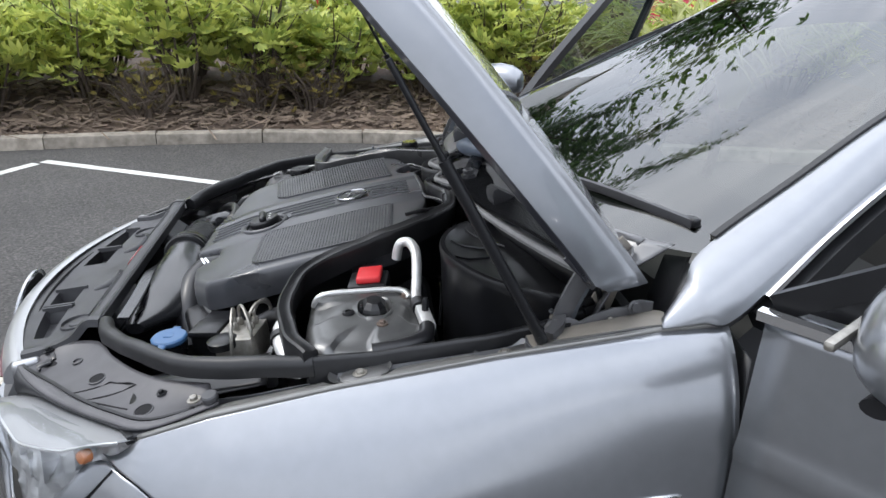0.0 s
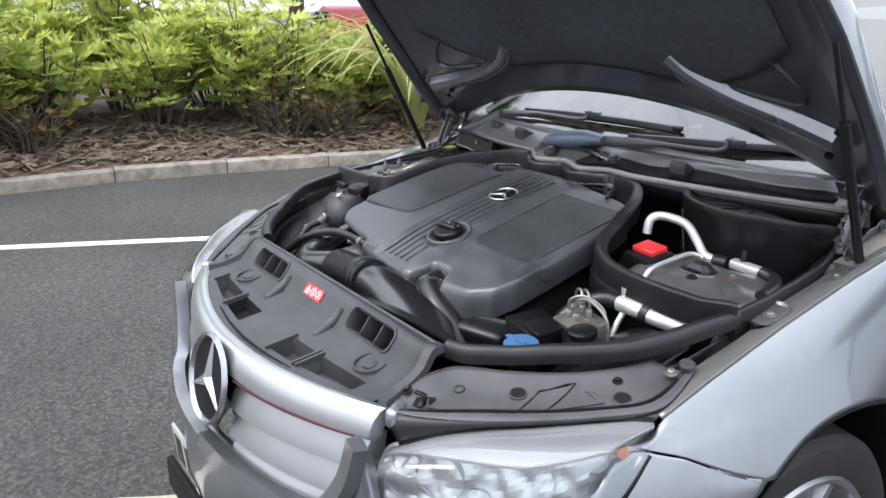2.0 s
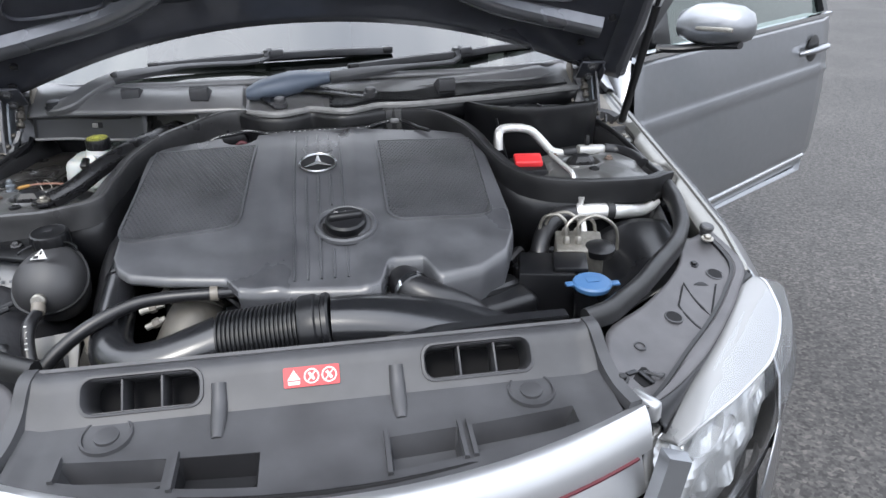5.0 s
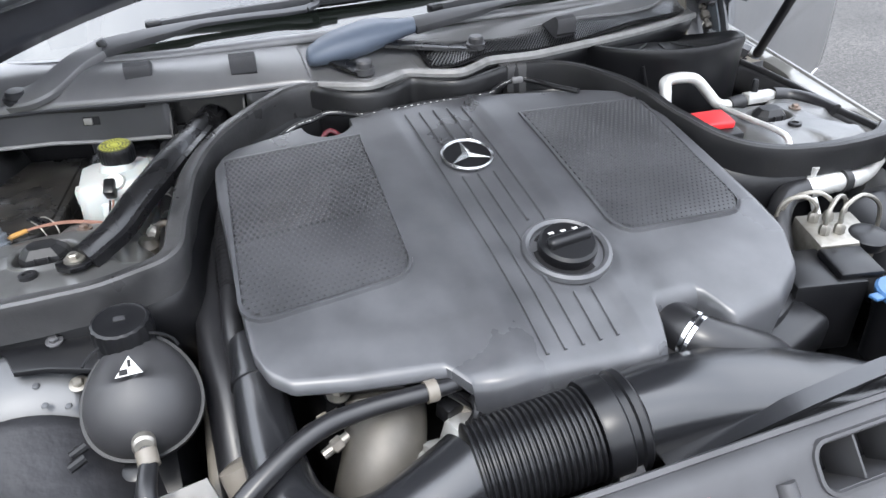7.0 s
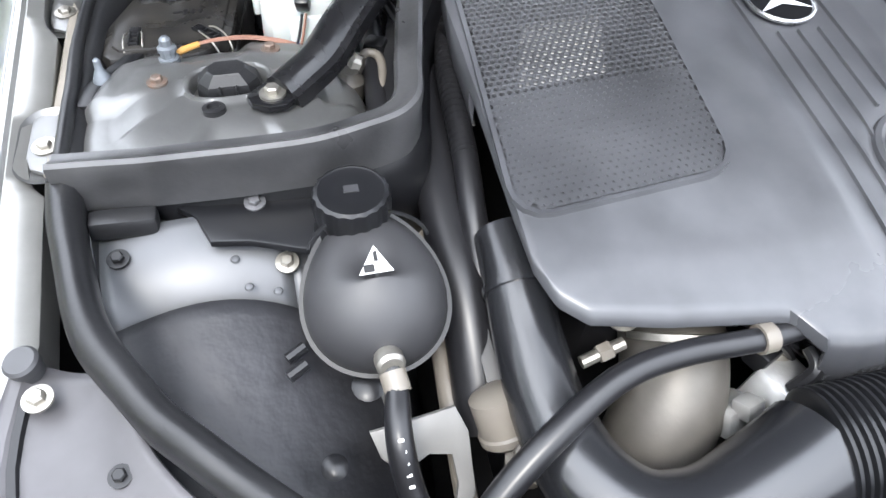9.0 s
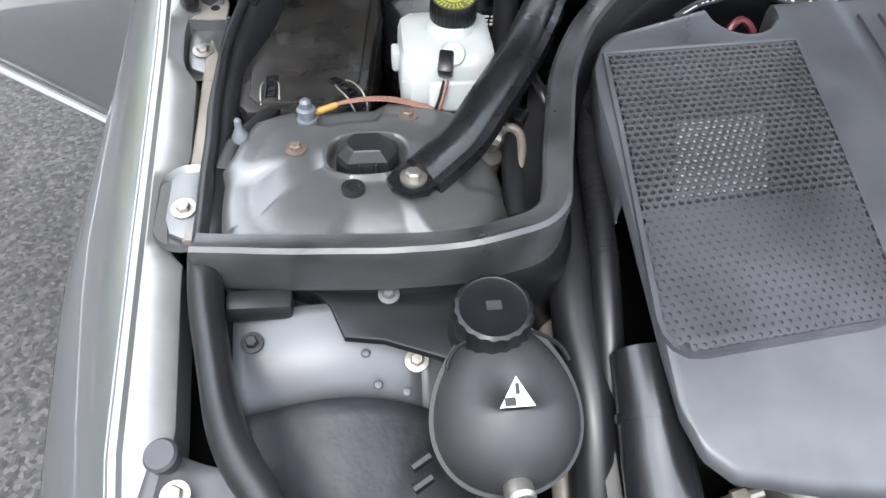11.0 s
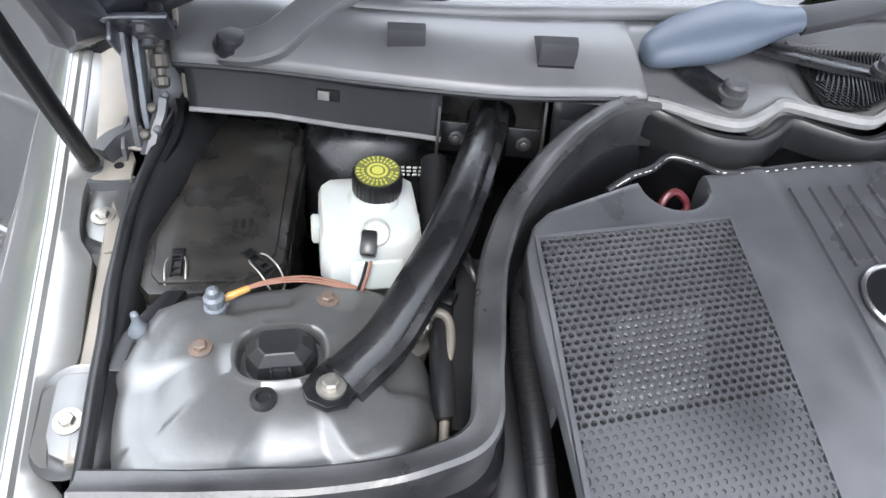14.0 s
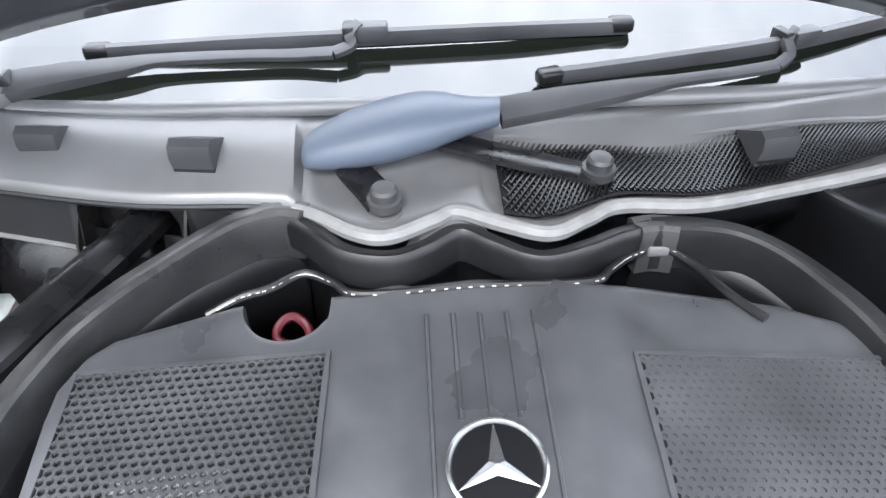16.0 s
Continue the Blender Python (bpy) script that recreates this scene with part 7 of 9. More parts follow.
part("line_boss", lathe([(0.016, -0.022), (0.016, 0.0), (0.012, 0.004), (0.009, 0.010)], axis((-0.436, 0.826, 0.870), (0.1, -0.1, 1)), 18), DUSTY, pale_line, "dusty cast end of the master cylinder")
for k, p in enumerate((((-0.447, 0.800, 0.86), (-0.445, 0.768, 0.848), (-0.449, 0.725, 0.82)), ((-0.436, 0.800, 0.862), (-0.434, 0.765, 0.848), (-0.438, 0.720, 0.82)), ((-0.462, 0.785, 0.85), (-0.464, 0.75, 0.82), (-0.468, 0.72, 0.76)))):
    hose = part("brake_line", tube(p, 0.0036, 10), HOSE, car, "thin black line behind the seal")
    for q in (0.30, 0.36):
        c = Vector(p[0]).lerp(Vector(p[1]), q * 2)
        part("line_band", tube([c, c + (Vector(p[1]) - Vector(p[0])).normalized() * 0.004], 0.0046, 10, smooth=1), STEEL, hose)
part("line_clip", rbox((0.024, 0.020, 0.018), pose(-0.402, 0.862, 0.884, 10, 0, -30), 0.005), PLASTIC, car, "black clip holding a line under the brace")
part("breather_line", tube([(-0.395, 0.955, 0.908), (-0.384, 0.925, 0.906), (-0.372, 0.885, 0.896), (-0.366, 0.875, 0.880)], 0.0062, 12), HOSE, car, "thin black breather line with printing")
part("line_socket", tube([(-0.402, 0.905, 0.899), (-0.394, 0.914, 0.903)], 0.0075, 12, smooth=1), PALE, car, "pale grey line socket")
part("partition_strip", sweep([(-0.372, 0.90, 0.898), (-0.386, 0.845, 0.884), (-0.396, 0.79, 0.870), (-0.404, 0.735, 0.858)], [(-0.002, -0.06), (-0.012, 0.0), (0.010, 0.002), (0.012, -0.06)]), RUBBER, car, "dusty black trunking along the partition")
# taped loom and small plugs in the gap beside the engine cover
side = part("cover_loom", tube([(-0.300, 0.935, 0.905), (-0.322, 0.875, 0.893), (-0.336, 0.815, 0.880), (-0.342, 0.76, 0.868), (-0.346, 0.70, 0.85), (-0.352, 0.64, 0.822), (-0.356, 0.59, 0.78), (-0.356, 0.55, 0.72), (-0.352, 0.53, 0.64)], 0.0125, 14), HOSE, car, "textile-wrapped loom beside the engine cover")
for k in range(26):
    step = k / 25
    pts = spline([(-0.322, 0.875, 0.893), (-0.336, 0.815, 0.880), (-0.342, 0.76, 0.868), (-0.346, 0.70, 0.85)], 10)
    i = min(len(pts) - 2, int(step * (len(pts) - 1)))
    c = pts[i].lerp(pts[i + 1], step * (len(pts) - 1) - i)
    part("tape_turn", tube([c, c + (pts[i + 1] - pts[i]).normalized() * 0.0022], 0.0132, 12, smooth=1), RUBBER, side)
for x, y, z, turn in ((-0.326, 0.845, 0.893, 12), (-0.322, 0.770, 0.882, -8), (-0.326, 0.905, 0.905, 30)):
    plug = part("connector_plug", rbox((0.014, 0.024, 0.016), pose(x, y, z, 8, 0, turn), 0.002), PLASTIC, car, "small black wiring plug beside the cover")
    part("plug_latch", rbox((0.005, 0.012, 0.004), pose(x, y, z + 0.009, 8, 0, turn), 0.001), CHANNEL, plug)
    part("plug_wire", tube([(x, y - 0.010, z), (x - 0.006, y - 0.024, z - 0.008), (x - 0.008, y - 0.040, z - 0.022)], 0.0022, 6), HOSE, plug)
part("loom", tube([(-0.39, 1.02, 0.93), (-0.40, 0.95, 0.90), (-0.405, 0.86, 0.875), (-0.415, 0.75, 0.85)], 0.014, 12), HOSE, car, "taped black wiring loom beside the seal")


# ---- parts on the car's left side of the bay ----
def round_housing():
    c = Vector((0.508, 1.085, 0))
    rows = []
    n = 44
    for r, z in ((0.150, 0.74), (0.158, 0.80), (0.164, 0.90), (0.168, 0.965), (0.172, 0.978), (0.169, 0.986), (0.160, 0.986), (0.150, 0.978), (0.125, 0.970), (0.08, 0.968), (0.001, 0.968)):
        rows.append([Vector((c.x + r * math.cos(2 * math.pi * k / n), c.y + r * 0.92 * math.sin(2 * math.pi * k / n), z - 0.02 * max(0, math.cos(2 * math.pi * k / n - 0.5)) * (r / 0.17) - (0.22 * max(0, r * 0.92 * math.sin(2 * math.pi * k / n) + 0.03) if z > 0.93 else 0))) for k in range(n)])
    h = part("round_housing", loft(bmesh.new(), rows, wrap=True, caps=True), PLASTIC, car, "large round black plastic housing beside the firewall", 40)
    for a in (-2.4, -1.9, -1.35):
        line = [(c.x + r * math.cos(a) * 1.0, c.y + r * 0.92 * math.sin(a), z) for r, z in ((0.05, 0.969), (0.10, 0.970), (0.125, 0.9715), (0.150, 0.979))]
        part("moulded_rib", tube(line, 0.0022, 6), PLASTIC, h)
    part("front_rib", tube([(0.40, 0.955, 0.96), (0.42, 0.946, 0.88), (0.45, 0.938, 0.80)], 0.003, 6), PLASTIC, h)


round_housing()
part("terminal_base", rbox((0.075, 0.075, 0.05), pose(0.434, 0.804, 0.873, 6, 0, -8), 0.006), PLASTIC, car, "black jump-start terminal block")
part("terminal_lid", rbox((0.058, 0.046, 0.014), pose(0.434, 0.804, 0.904, 8, 0, -8), 0.004, seg=3), RED, car, "red plastic terminal cover")
ac = part("aircon_pipe", tube([(0.383, 0.858, 0.915), (0.384, 0.864, 0.945), (0.395, 0.880, 0.954), (0.43, 0.889, 0.953), (0.462, 0.890, 0.945), (0.49, 0.888, 0.918), (0.512, 0.885, 0.896), (0.545, 0.885, 0.890)], 0.0095, 14), ALU, car, "bare aluminium air-conditioning pipe")
part("pipe_joint", tube([(0.535, 0.885, 0.890), (0.565, 0.887, 0.892)], 0.0135, 14, smooth=1), RUBBER, ac)
part("pipe_block", rbox((0.07, 0.024, 0.02), pose(0.605, 0.892, 0.893, 0, 4, 6), 0.006), ALU, ac)
part("pipe_valve", lathe([(0.006, 0), (0.006, 0.02), (0.004, 0.026)], axis((0.594, 0.893, 0.9)), 12), PLASTIC, ac)
part("pipe_hose", tube([(0.635, 0.892, 0.892), (0.665, 0.885, 0.888), (0.685, 0.85, 0.885), (0.690, 0.80, 0.880)], 0.013, 14), HOSE, ac, "black hose end")
part("low_pipe", tube([(0.500, 0.700, 0.872), (0.503, 0.717, 0.896), (0.499, 0.786, 0.900), (0.498, 0.855, 0.900), (0.517, 0.872, 0.893)], 0.0048, 10), ALU, car, "thin aluminium pipe beside the terminal")
pl = part("cooling_pipe", tube([(0.485, 0.650, 0.836), (0.53, 0.645, 0.840), (0.58, 0.650, 0.834), (0.64, 0.674, 0.826), (0.672, 0.684, 0.840)], [0.0165, 0.0165, 0.0145, 0.0135, 0.011], 16), ALU, car, "thick bare aluminium pipe with fittings")
part("pipe_clamp", tube([(0.548, 0.6455, 0.839), (0.562, 0.647, 0.837)], 0.0195, 16, smooth=1), RUBBER, pl)
part("pipe_end", tube([(0.655, 0.678, 0.850), (0.682, 0.690, 0.856)], 0.013, 14, smooth=1), RUBBER, pl)
part("pipe_branch", tube([(0.498, 0.655, 0.842), (0.500, 0.648, 0.872)], 0.007, 10, smooth=1), ALU, pl)
part("pipe_tail", tube([(0.505, 0.653, 0.835), (0.503, 0.628, 0.80), (0.505, 0.61, 0.77)], 0.006, 10), ALU, pl)
part("pipe_bracket", rbox((0.03, 0.004, 0.03), pose(0.605, 0.668, 0.856, 20, 0, 20), 0.001), ALU, pl)
part("suction_hose", tube([(0.490, 0.650, 0.836), (0.455, 0.645, 0.834), (0.42, 0.620, 0.815), (0.40, 0.585, 0.785), (0.395, 0.56, 0.74)], 0.0175, 16), HOSE, car, "black rubber suction hose")


def brake_block():
    m = pose(0.470, 0.568, 0.782, 8, 0, -14)
    blk = part("hydraulic_block", rbox((0.085, 0.075, 0.07), m, 0.004), STEEL, car, "aluminium brake hydraulic block with bent pipes")
    part("motor", lathe([(0.026, 0), (0.028, 0.006), (0.028, 0.014), (0.020, 0.018)], m @ pose(0.036, -0.02, 0.020), 20), PLASTIC, blk)
    for i in range(4):
        x, y = -0.024 + 0.022 * (i % 2), 0.020 - 0.030 * (i // 2)
        b = m @ Vector((x, y, 0.035))
        part("union", lathe([(0.0075, 0), (0.0075, 0.010), (0.005, 0.014)], axis(b), 6), STEEL, blk)
        side = Vector((-0.05 - 0.012 * i, 0.03 + 0.01 * (i % 2), 0.0)) if i < 2 else Vector((0.055 + 0.012 * i, 0.035 - 0.03 * (i % 2), 0.0))
        part("brake_pipe", tube([b + Vector((0, 0, 0.010)), b + Vector((0, 0, 0.026 + 0.004 * i)), b + side * 0.35 + Vector((0, 0, 0.038 + 0.004 * i)), b + side * 0.8 + Vector((0, 0, 0.020)), b + side * 0.85 + Vector((0, 0, -0.05))], 0.0032, 8), STEEL, blk, "bent steel brake pipe")
    part("control_box", rbox((0.10, 0.085, 0.115), pose(0.395, 0.520, 0.742, 4, 0, -14), 0.006), PLASTIC, blk, "black control unit housing")
    part("box_lid", rbox((0.06, 0.06, 0.012), pose(0.432, 0.500, 0.803, 6, 0, -14), 0.004), PLASTIC, blk)
    part("connector", rbox((0.02, 0.02, 0.03), pose(0.352, 0.545, 0.77), 0.004), PLASTIC, blk)


brake_block()
wf = part("washer_filler", lathe([(0.022, -0.10), (0.024, -0.05), (0.028, -0.02), (0.030, -0.004)], axis((0.448, 0.432, 0.790), (0.02, -0.06, 1)), 24), PLASTIC, car, "washer bottle filler with a blue flap cap")
part("cap", lathe([(0.0315, -0.004), (0.033, 0.0), (0.033, 0.004), (0.030, 0.0068), (0.012, 0.008), (0.0005, 0.008)], axis((0.448, 0.430, 0.792), (0.0, -0.08, 1)), 30), BLUE, wf, "blue plastic flap cap")
for a in (-0.036, 0.037):
    part("tab", rbox((0.018, 0.014, 0.005), pose(0.448 + a, 0.430 - 0.15 * a, 0.7935), 0.002), BLUE, wf)
part("cap_mark", rbox((0.020, 0.016, 0.001), pose(0.448, 0.430, 0.8008), 0.0), BLUE, wf)
shield = grid(lambda u, v: (0.665 - 0.19 * u, 0.63 - 0.22 * v, 0.815 - 0.055 * u - 0.04 * v + 0.03 * math.sin(math.pi * u)), 14, 14)
part("splash_shield", shield, PLASTIC, car, "black splash shield on the fender side", 60, 0.003)
for k in range(3):
    part("bay_loom", tube([(0.36, 0.56 + 0.05 * k, 0.74), (0.42, 0.60 + 0.05 * k, 0.76), (0.50, 0.62 + 0.04 * k, 0.75), (0.60, 0.63 + 0.05 * k, 0.78)], 0.012, 10), HOSE, car, "black loom deep in the bay")


# ---- cowl, wipers, windscreen, roof, doors ----
BASE = ((0.0, 1.135), (0.30, 1.142), (0.45, 1.160), (0.55, 1.195), (0.63, 1.252), (0.70, 1.335), (0.76, 1.42))


def screen_base(x):
    return lerp(BASE, abs(x))


LIP = [(-0.66, 1.150, 0.977), (-0.56, 1.118, 0.984), (-0.435, 1.072, 0.990), (-0.31, 1.040, 0.992), (-0.20, 1.032, 0.992), (-0.150, 1.020, 0.991), (-0.105, 0.985, 0.992), (-0.075, 0.978, 0.992), (-0.036, 0.998, 0.993), (-0.012, 1.010, 0.994), (0.027, 0.990, 0.993), (0.068, 0.974, 0.992), (0.105, 0.992, 0.993), (0.140, 1.010, 0.994), (0.215, 1.008, 0.993), (0.30, 1.028, 0.992), (0.40, 1.056, 0.990), (0.5, 1.09, 0.988), (0.60, 1.13, 0.986), (0.66, 1.165, 0.982)]


def cowl():
    line = spline(LIP, 6)
    rows = []
    for p in line:
        b = Vector((p.x * 1.02, screen_base(p.x) - 0.002, 1.030 + 0.012 * (abs(p.x) / 0.66) ** 2))
        row = []
        for j in range(9):
            v = j / 8
            c = p.lerp(b, v)
            c.z += (0.010 if p.x < -0.16 else -0.010) * math.sin(math.pi * v) - (0.008 * math.sin(math.pi * min(1, v * 1.4)) if 0.02 < p.x < 0.60 else 0)
            row.append(c)
        rows.append(row)
    cw = part("cowl_panel", loft(bmesh.new(), rows), COWL, car, "grey-black plastic cowl panel below the windscreen", 50, 0.004)
    lip_section = [(-0.005, -0.006), (-0.006, 0.002), (-0.002, 0.006), (0.003, 0.005), (0.006, 0.0), (0.005, -0.006)]
    worn = [p for p in line if p.x > -0.165]
    part("cowl_lip", sweep(worn, lip_section, smooth=1), LIP_GREY, cw, "pale worn edge of the cowl")
    part("cowl_hem", sweep([p for p in line if p.x < -0.155], [(a * 0.45, b * 0.45) for a, b in lip_section], smooth=1), CHANNEL, cw, "thin folded hem of the cowl")
    drop = [[p + Vector((0, 0.006, -0.004)), p + Vector((0, 0.03, -0.03)), p + Vector((0, 0.05, -0.055))] for p in line if p.x < -0.40]
    part("cowl_face", loft(bmesh.new(), drop), PLASTIC, cw, "black front face of the cowl", 50, 0.003)
    drop = [[p + Vector((0, 0.004, -0.004)), p + Vector((0, 0.012, -0.03)), p + Vector((0, 0.02, -0.055))] for p in line if p.x > -0.235]
    part("cowl_face", loft(bmesh.new(), drop), PLASTIC, cw, "black front face of the cowl", 50, 0.003)
    # channel in front of the cowl, broken by the pocket round the brace
    def face(x, k):
        """A point of the channel's face, k from its upper to its lower edge."""
        top = Vector((x, lerp(((-0.66, 1.150), (-0.56, 1.126), (-0.483, 1.103), (-0.365, 1.062), (-0.28, 1.038), (-0.196, 1.022)), x), lerp(((-0.66, 0.972), (-0.56, 0.982), (-0.40, 0.989), (-0.20, 0.989)), x)))
        return top + Vector((0, -0.010 - 0.003 * k, lerp(((-0.65, -0.040), (-0.48, -0.052), (-0.20, -0.054)), x))) * k
    for a, b, kind in ((-0.648, -0.378, "long"), (-0.264, -0.205, "short")):
        n = 24 if kind == "long" else 6
        rows = []
        for i in range(n + 1):
            x = a + (b - a) * i / n
            rows.append([face(x, 0) + Vector((0, 0.006, 0.001))] + [face(x, k / 5) for k in range(6)] + [face(x, 1) + Vector((0, 0.004, -0.003))])
        part("water_channel", loft(bmesh.new(), rows), CHANNEL if kind == "long" else PLASTIC, cw, "black plastic channel face", 40, 0.003)
        if kind == "long":
            part("channel_edge", tube([face(a + (b - a) * i / n, 1) + Vector((0, -0.001, -0.002)) for i in range(n + 1)], 0.0032, 8, smooth=1), LIP_GREY, cw, "pale lower edge of the channel")
    slot = face(-0.496, 0.42)
    part("slot", rbox((0.026, 0.006, 0.013), Matrix.Translation(slot) @ pose(0, 0, 0, -12, 0, -17), 0.001), DARK, cw, "small dark slot")
    part("slot_clip", rbox((0.013, 0.005, 0.010), Matrix.Translation(slot + Vector((-0.005, -0.002, 0))) @ pose(0, 0, 0, -12, 0, -17), 0.001), PALE, cw, "pale tab in the slot")
    part("slot", rbox((0.030, 0.006, 0.012), Matrix.Translation(face(-0.241, 0.45)) @ pose(0, 0, 0, -12, 0, -14), 0.001), DARK, cw, "small dark slot")
    m = pose(-0.321, 1.058, 0.950, 0, 0, -13)
    back = [(-0.058, 0.040), (0.058, 0.040), (0.058, -0.034), (0.028, -0.034), (0.028, -0.004), (0.021, 0.010), (0.008, 0.016), (-0.008, 0.016), (-0.021, 0.010), (-0.028, -0.004), (-0.028, -0.034), (-0.058, -0.034)]
    box = part("brace_pocket", prism(back, 0.004, m @ Matrix(((1, 0, 0, 0), (0, 0.12, -1, 0.022), (0, 1, 0, 0), (0, 0, 0, 1)))), DUSTBOX, cw, "black box-shaped pocket round the brace end")
    # black sheet for the shade inside the pocket
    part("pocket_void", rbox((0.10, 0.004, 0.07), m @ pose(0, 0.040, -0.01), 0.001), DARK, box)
    for d in (-1, 1):
        cheek = [(0.024, 0.041), (0.001, 0.040), (-0.024, -0.006), (-0.030, -0.034), (0.016, -0.034)]
        part("pocket_cheek", prism(cheek, 0.003, m @ Matrix(((0, 0, 1, d * 0.0565), (1, 0, 0, 0), (0, 1, 0, 0), (0, 0, 0, 1)))), DUSTBOX, box)
        foot = part("pocket_foot", prism([(-0.019, -0.016), (0.019, -0.016), (0.019, 0.018), (-0.019, 0.018)], 0.004, m @ pose(d * 0.038, 0.000, -0.024, 78), bevel=0.001), PLASTIC, box, "bolted foot of the pocket")
        part("foot_bolt", lathe([(0.0085, 0.0), (0.0085, 0.0012), (0.0052, 0.002), (0.0050, 0.006), (0.0035, 0.007), (0.0005, 0.007)], m @ pose(d * 0.038, 0.000, -0.024, 78), 12), PANEL, foot)
    # raised clips
    for x, y, z, k in ((-0.411, 1.120, 1.026, 1), (-0.256, 1.082, 1.028, 1), (0.302, 1.076, 1.022, 1)):
        turn = pose(x, y, z - 0.002, 20, 0, -6 if x < 0 else 8)
        wedge = [(-0.021, -0.014), (-0.020, 0.010), (-0.014, 0.020), (-0.004, 0.021), (0.026, -0.010)]
        clip = part("cowl_clip", prism(wedge, 0.040, turn @ Matrix(((0, 0, 1, 0.020), (1, 0, 0, 0), (0, 1, 0, 0), (0, 0, 0, 1))), bevel=0.002), PANEL, cw, "wedge-shaped plastic clip")
        part("clip_lip", rbox((0.040, 0.004, 0.003), turn @ pose(0, -0.0205, -0.006), 0.001), PLASTIC, clip)
    # round wiper plinths
    part("plinth", lathe([(0.075, -0.014), (0.070, -0.004), (0.050, 0.0), (0.03, 0.001), (0.0005, 0.001)], axis((-0.03, 1.055, 1.000), (0, -0.25, 1)), 32), COWL, cw)
    for x, y in ((-0.078, 1.012), (0.124, 1.041)):
        part("spindle_boss", lathe([(0.020, -0.022), (0.018, -0.006), (0.016, 0.0)], axis((x, y, 0.998), (0, -0.12, 1)), 20), COWL, cw)
    # open mesh over the air intake
    def lattice(u, v):
        x = 0.03 + 0.60 * u
        lo, hi = lerp([(p[0], p[1]) for p in LIP], x) + 0.012, screen_base(x) - 0.035
        y = lo + (hi - lo) * v
        return Vector((x, y, 1.000 + 0.012 * v + 0.004 * math.sin(11 * u + 2 * v)))
    # black sheet for the shade under the mesh
    part("intake_floor", grid(lambda u, v: lattice(u, v) - Vector((0, 0, 0.004)), 24, 4), DARK, cw, "black sheet standing for the shaded air intake below the mesh", thick=0.002)
    bm = bmesh.new()
    for d in (1, -1):
        for k in range(-16, 118):
            pts = []
            for j in range(7):
                v = j / 6
                u = (k + d * v * 11) / 104
                if 0 <= u <= 1:
                    pts.append(lattice(u, v) + Vector((0, 0, 0.0012 * d)))
            if len(pts) > 1:
                sweep(pts, [(-0.0008, -0.0009), (-0.0008, 0.0009), (0.0008, 0.0009), (0.0008, -0.0009)], bm=bm, smooth=1)
    part("intake_mesh", bm, PLASTIC, cw, "black diamond mesh over the air intake")
    part("mesh_frame", sweep([lattice(u, 1.0) + Vector((0, 0, 0.001)) for u in [k / 16 for k in range(17)]], [(-0.004, -0.004), (-0.003, 0.004), (0.003, 0.004), (0.004, -0.004)], smooth=2), COWL, cw)


cowl()

# printed cable below the wave-shaped seal
cable = [(-0.232, 0.930, 0.950), (-0.205, 0.942, 0.958), (-0.180, 0.950, 0.960), (-0.152, 0.968, 0.961), (-0.125, 0.955, 0.960), (-0.099, 0.938, 0.960), (0.0, 0.943, 0.960), (0.099, 0.943, 0.960), (0.122, 0.957, 0.961), (0.145, 0.974, 0.962), (0.176, 0.982, 0.964), (0.200, 0.960, 0.961), (0.216, 0.922, 0.960), (0.237, 0.889, 0.959)]
cb = part("printed_cable", tube(cable, 0.0042, 10), HOSE, car, "thin black cable with white print behind the engine cover")
pts = spline(cable, 10)
for k in range(4, len(pts) - 4):
    if k % 5 in (1, 3) or (k // 9) % 3 == 0:
        a, b = pts[k], pts[k + 1]
        part("print", rbox((0.0034, 0.0007, 0.0010), Matrix.Translation(a.lerp(b, 0.5) + Vector((0, -0.0035, 0.0024))) @ (b - a).to_track_quat("X", "Z").to_matrix().to_4x4(), 0), WHITE, cb)
part("cable_tie", rbox((0.022, 0.012, 0.012), pose(0.172, 0.981, 0.964), 0.003), COWL, cb)
part("cable_tag", tube([(0.10, 0.945, 0.950), (0.106, 0.935, 0.940)], 0.002, 6, smooth=1), WHITEP, cb)


def screen(u, v):
    x = (2 * u - 1) * (0.715 - 0.13 * v)
    b, t = screen_base(x * 0.96), 1.95 + 0.25 * (abs(x) / 0.6) ** 2 * 0.4
    y = b + (t - b) * v
    return Vector((x, y, 1.026 + 0.013 * max(0.0, 1 - (x / 0.62) ** 2) * (1 - v) + (y - b) * 0.455 + 0.07 * (y - b) ** 2 + 0.010 * (abs(x) / 0.66) ** 2 - 0.035 * (abs(x) / 0.6) ** 2 * v))


def cowl_hem():
    rows = []
    for i in range(49):
        u = 0.05 + 0.90 * i / 48
        rows.append([screen(u, 0.0) + Vector((0, -0.006, -0.006)), screen(u, 0.002) + Vector((0, 0, 0.004)), screen(u, 0.009) + Vector((0, 0, 0.003)), screen(u, 0.010) + Vector((0, 0, 0.001))])
    part("cowl_rear_edge", loft(bmesh.new(), rows), COWL, car, "rear edge of the cowl lying on the glass", 40, 0.0015)


cowl_hem()
wind = part("windscreen", grid(screen, 36, 30), GLASS, car, "tinted windscreen reflecting cloudy sky", 80)
wind.visible_shadow = False


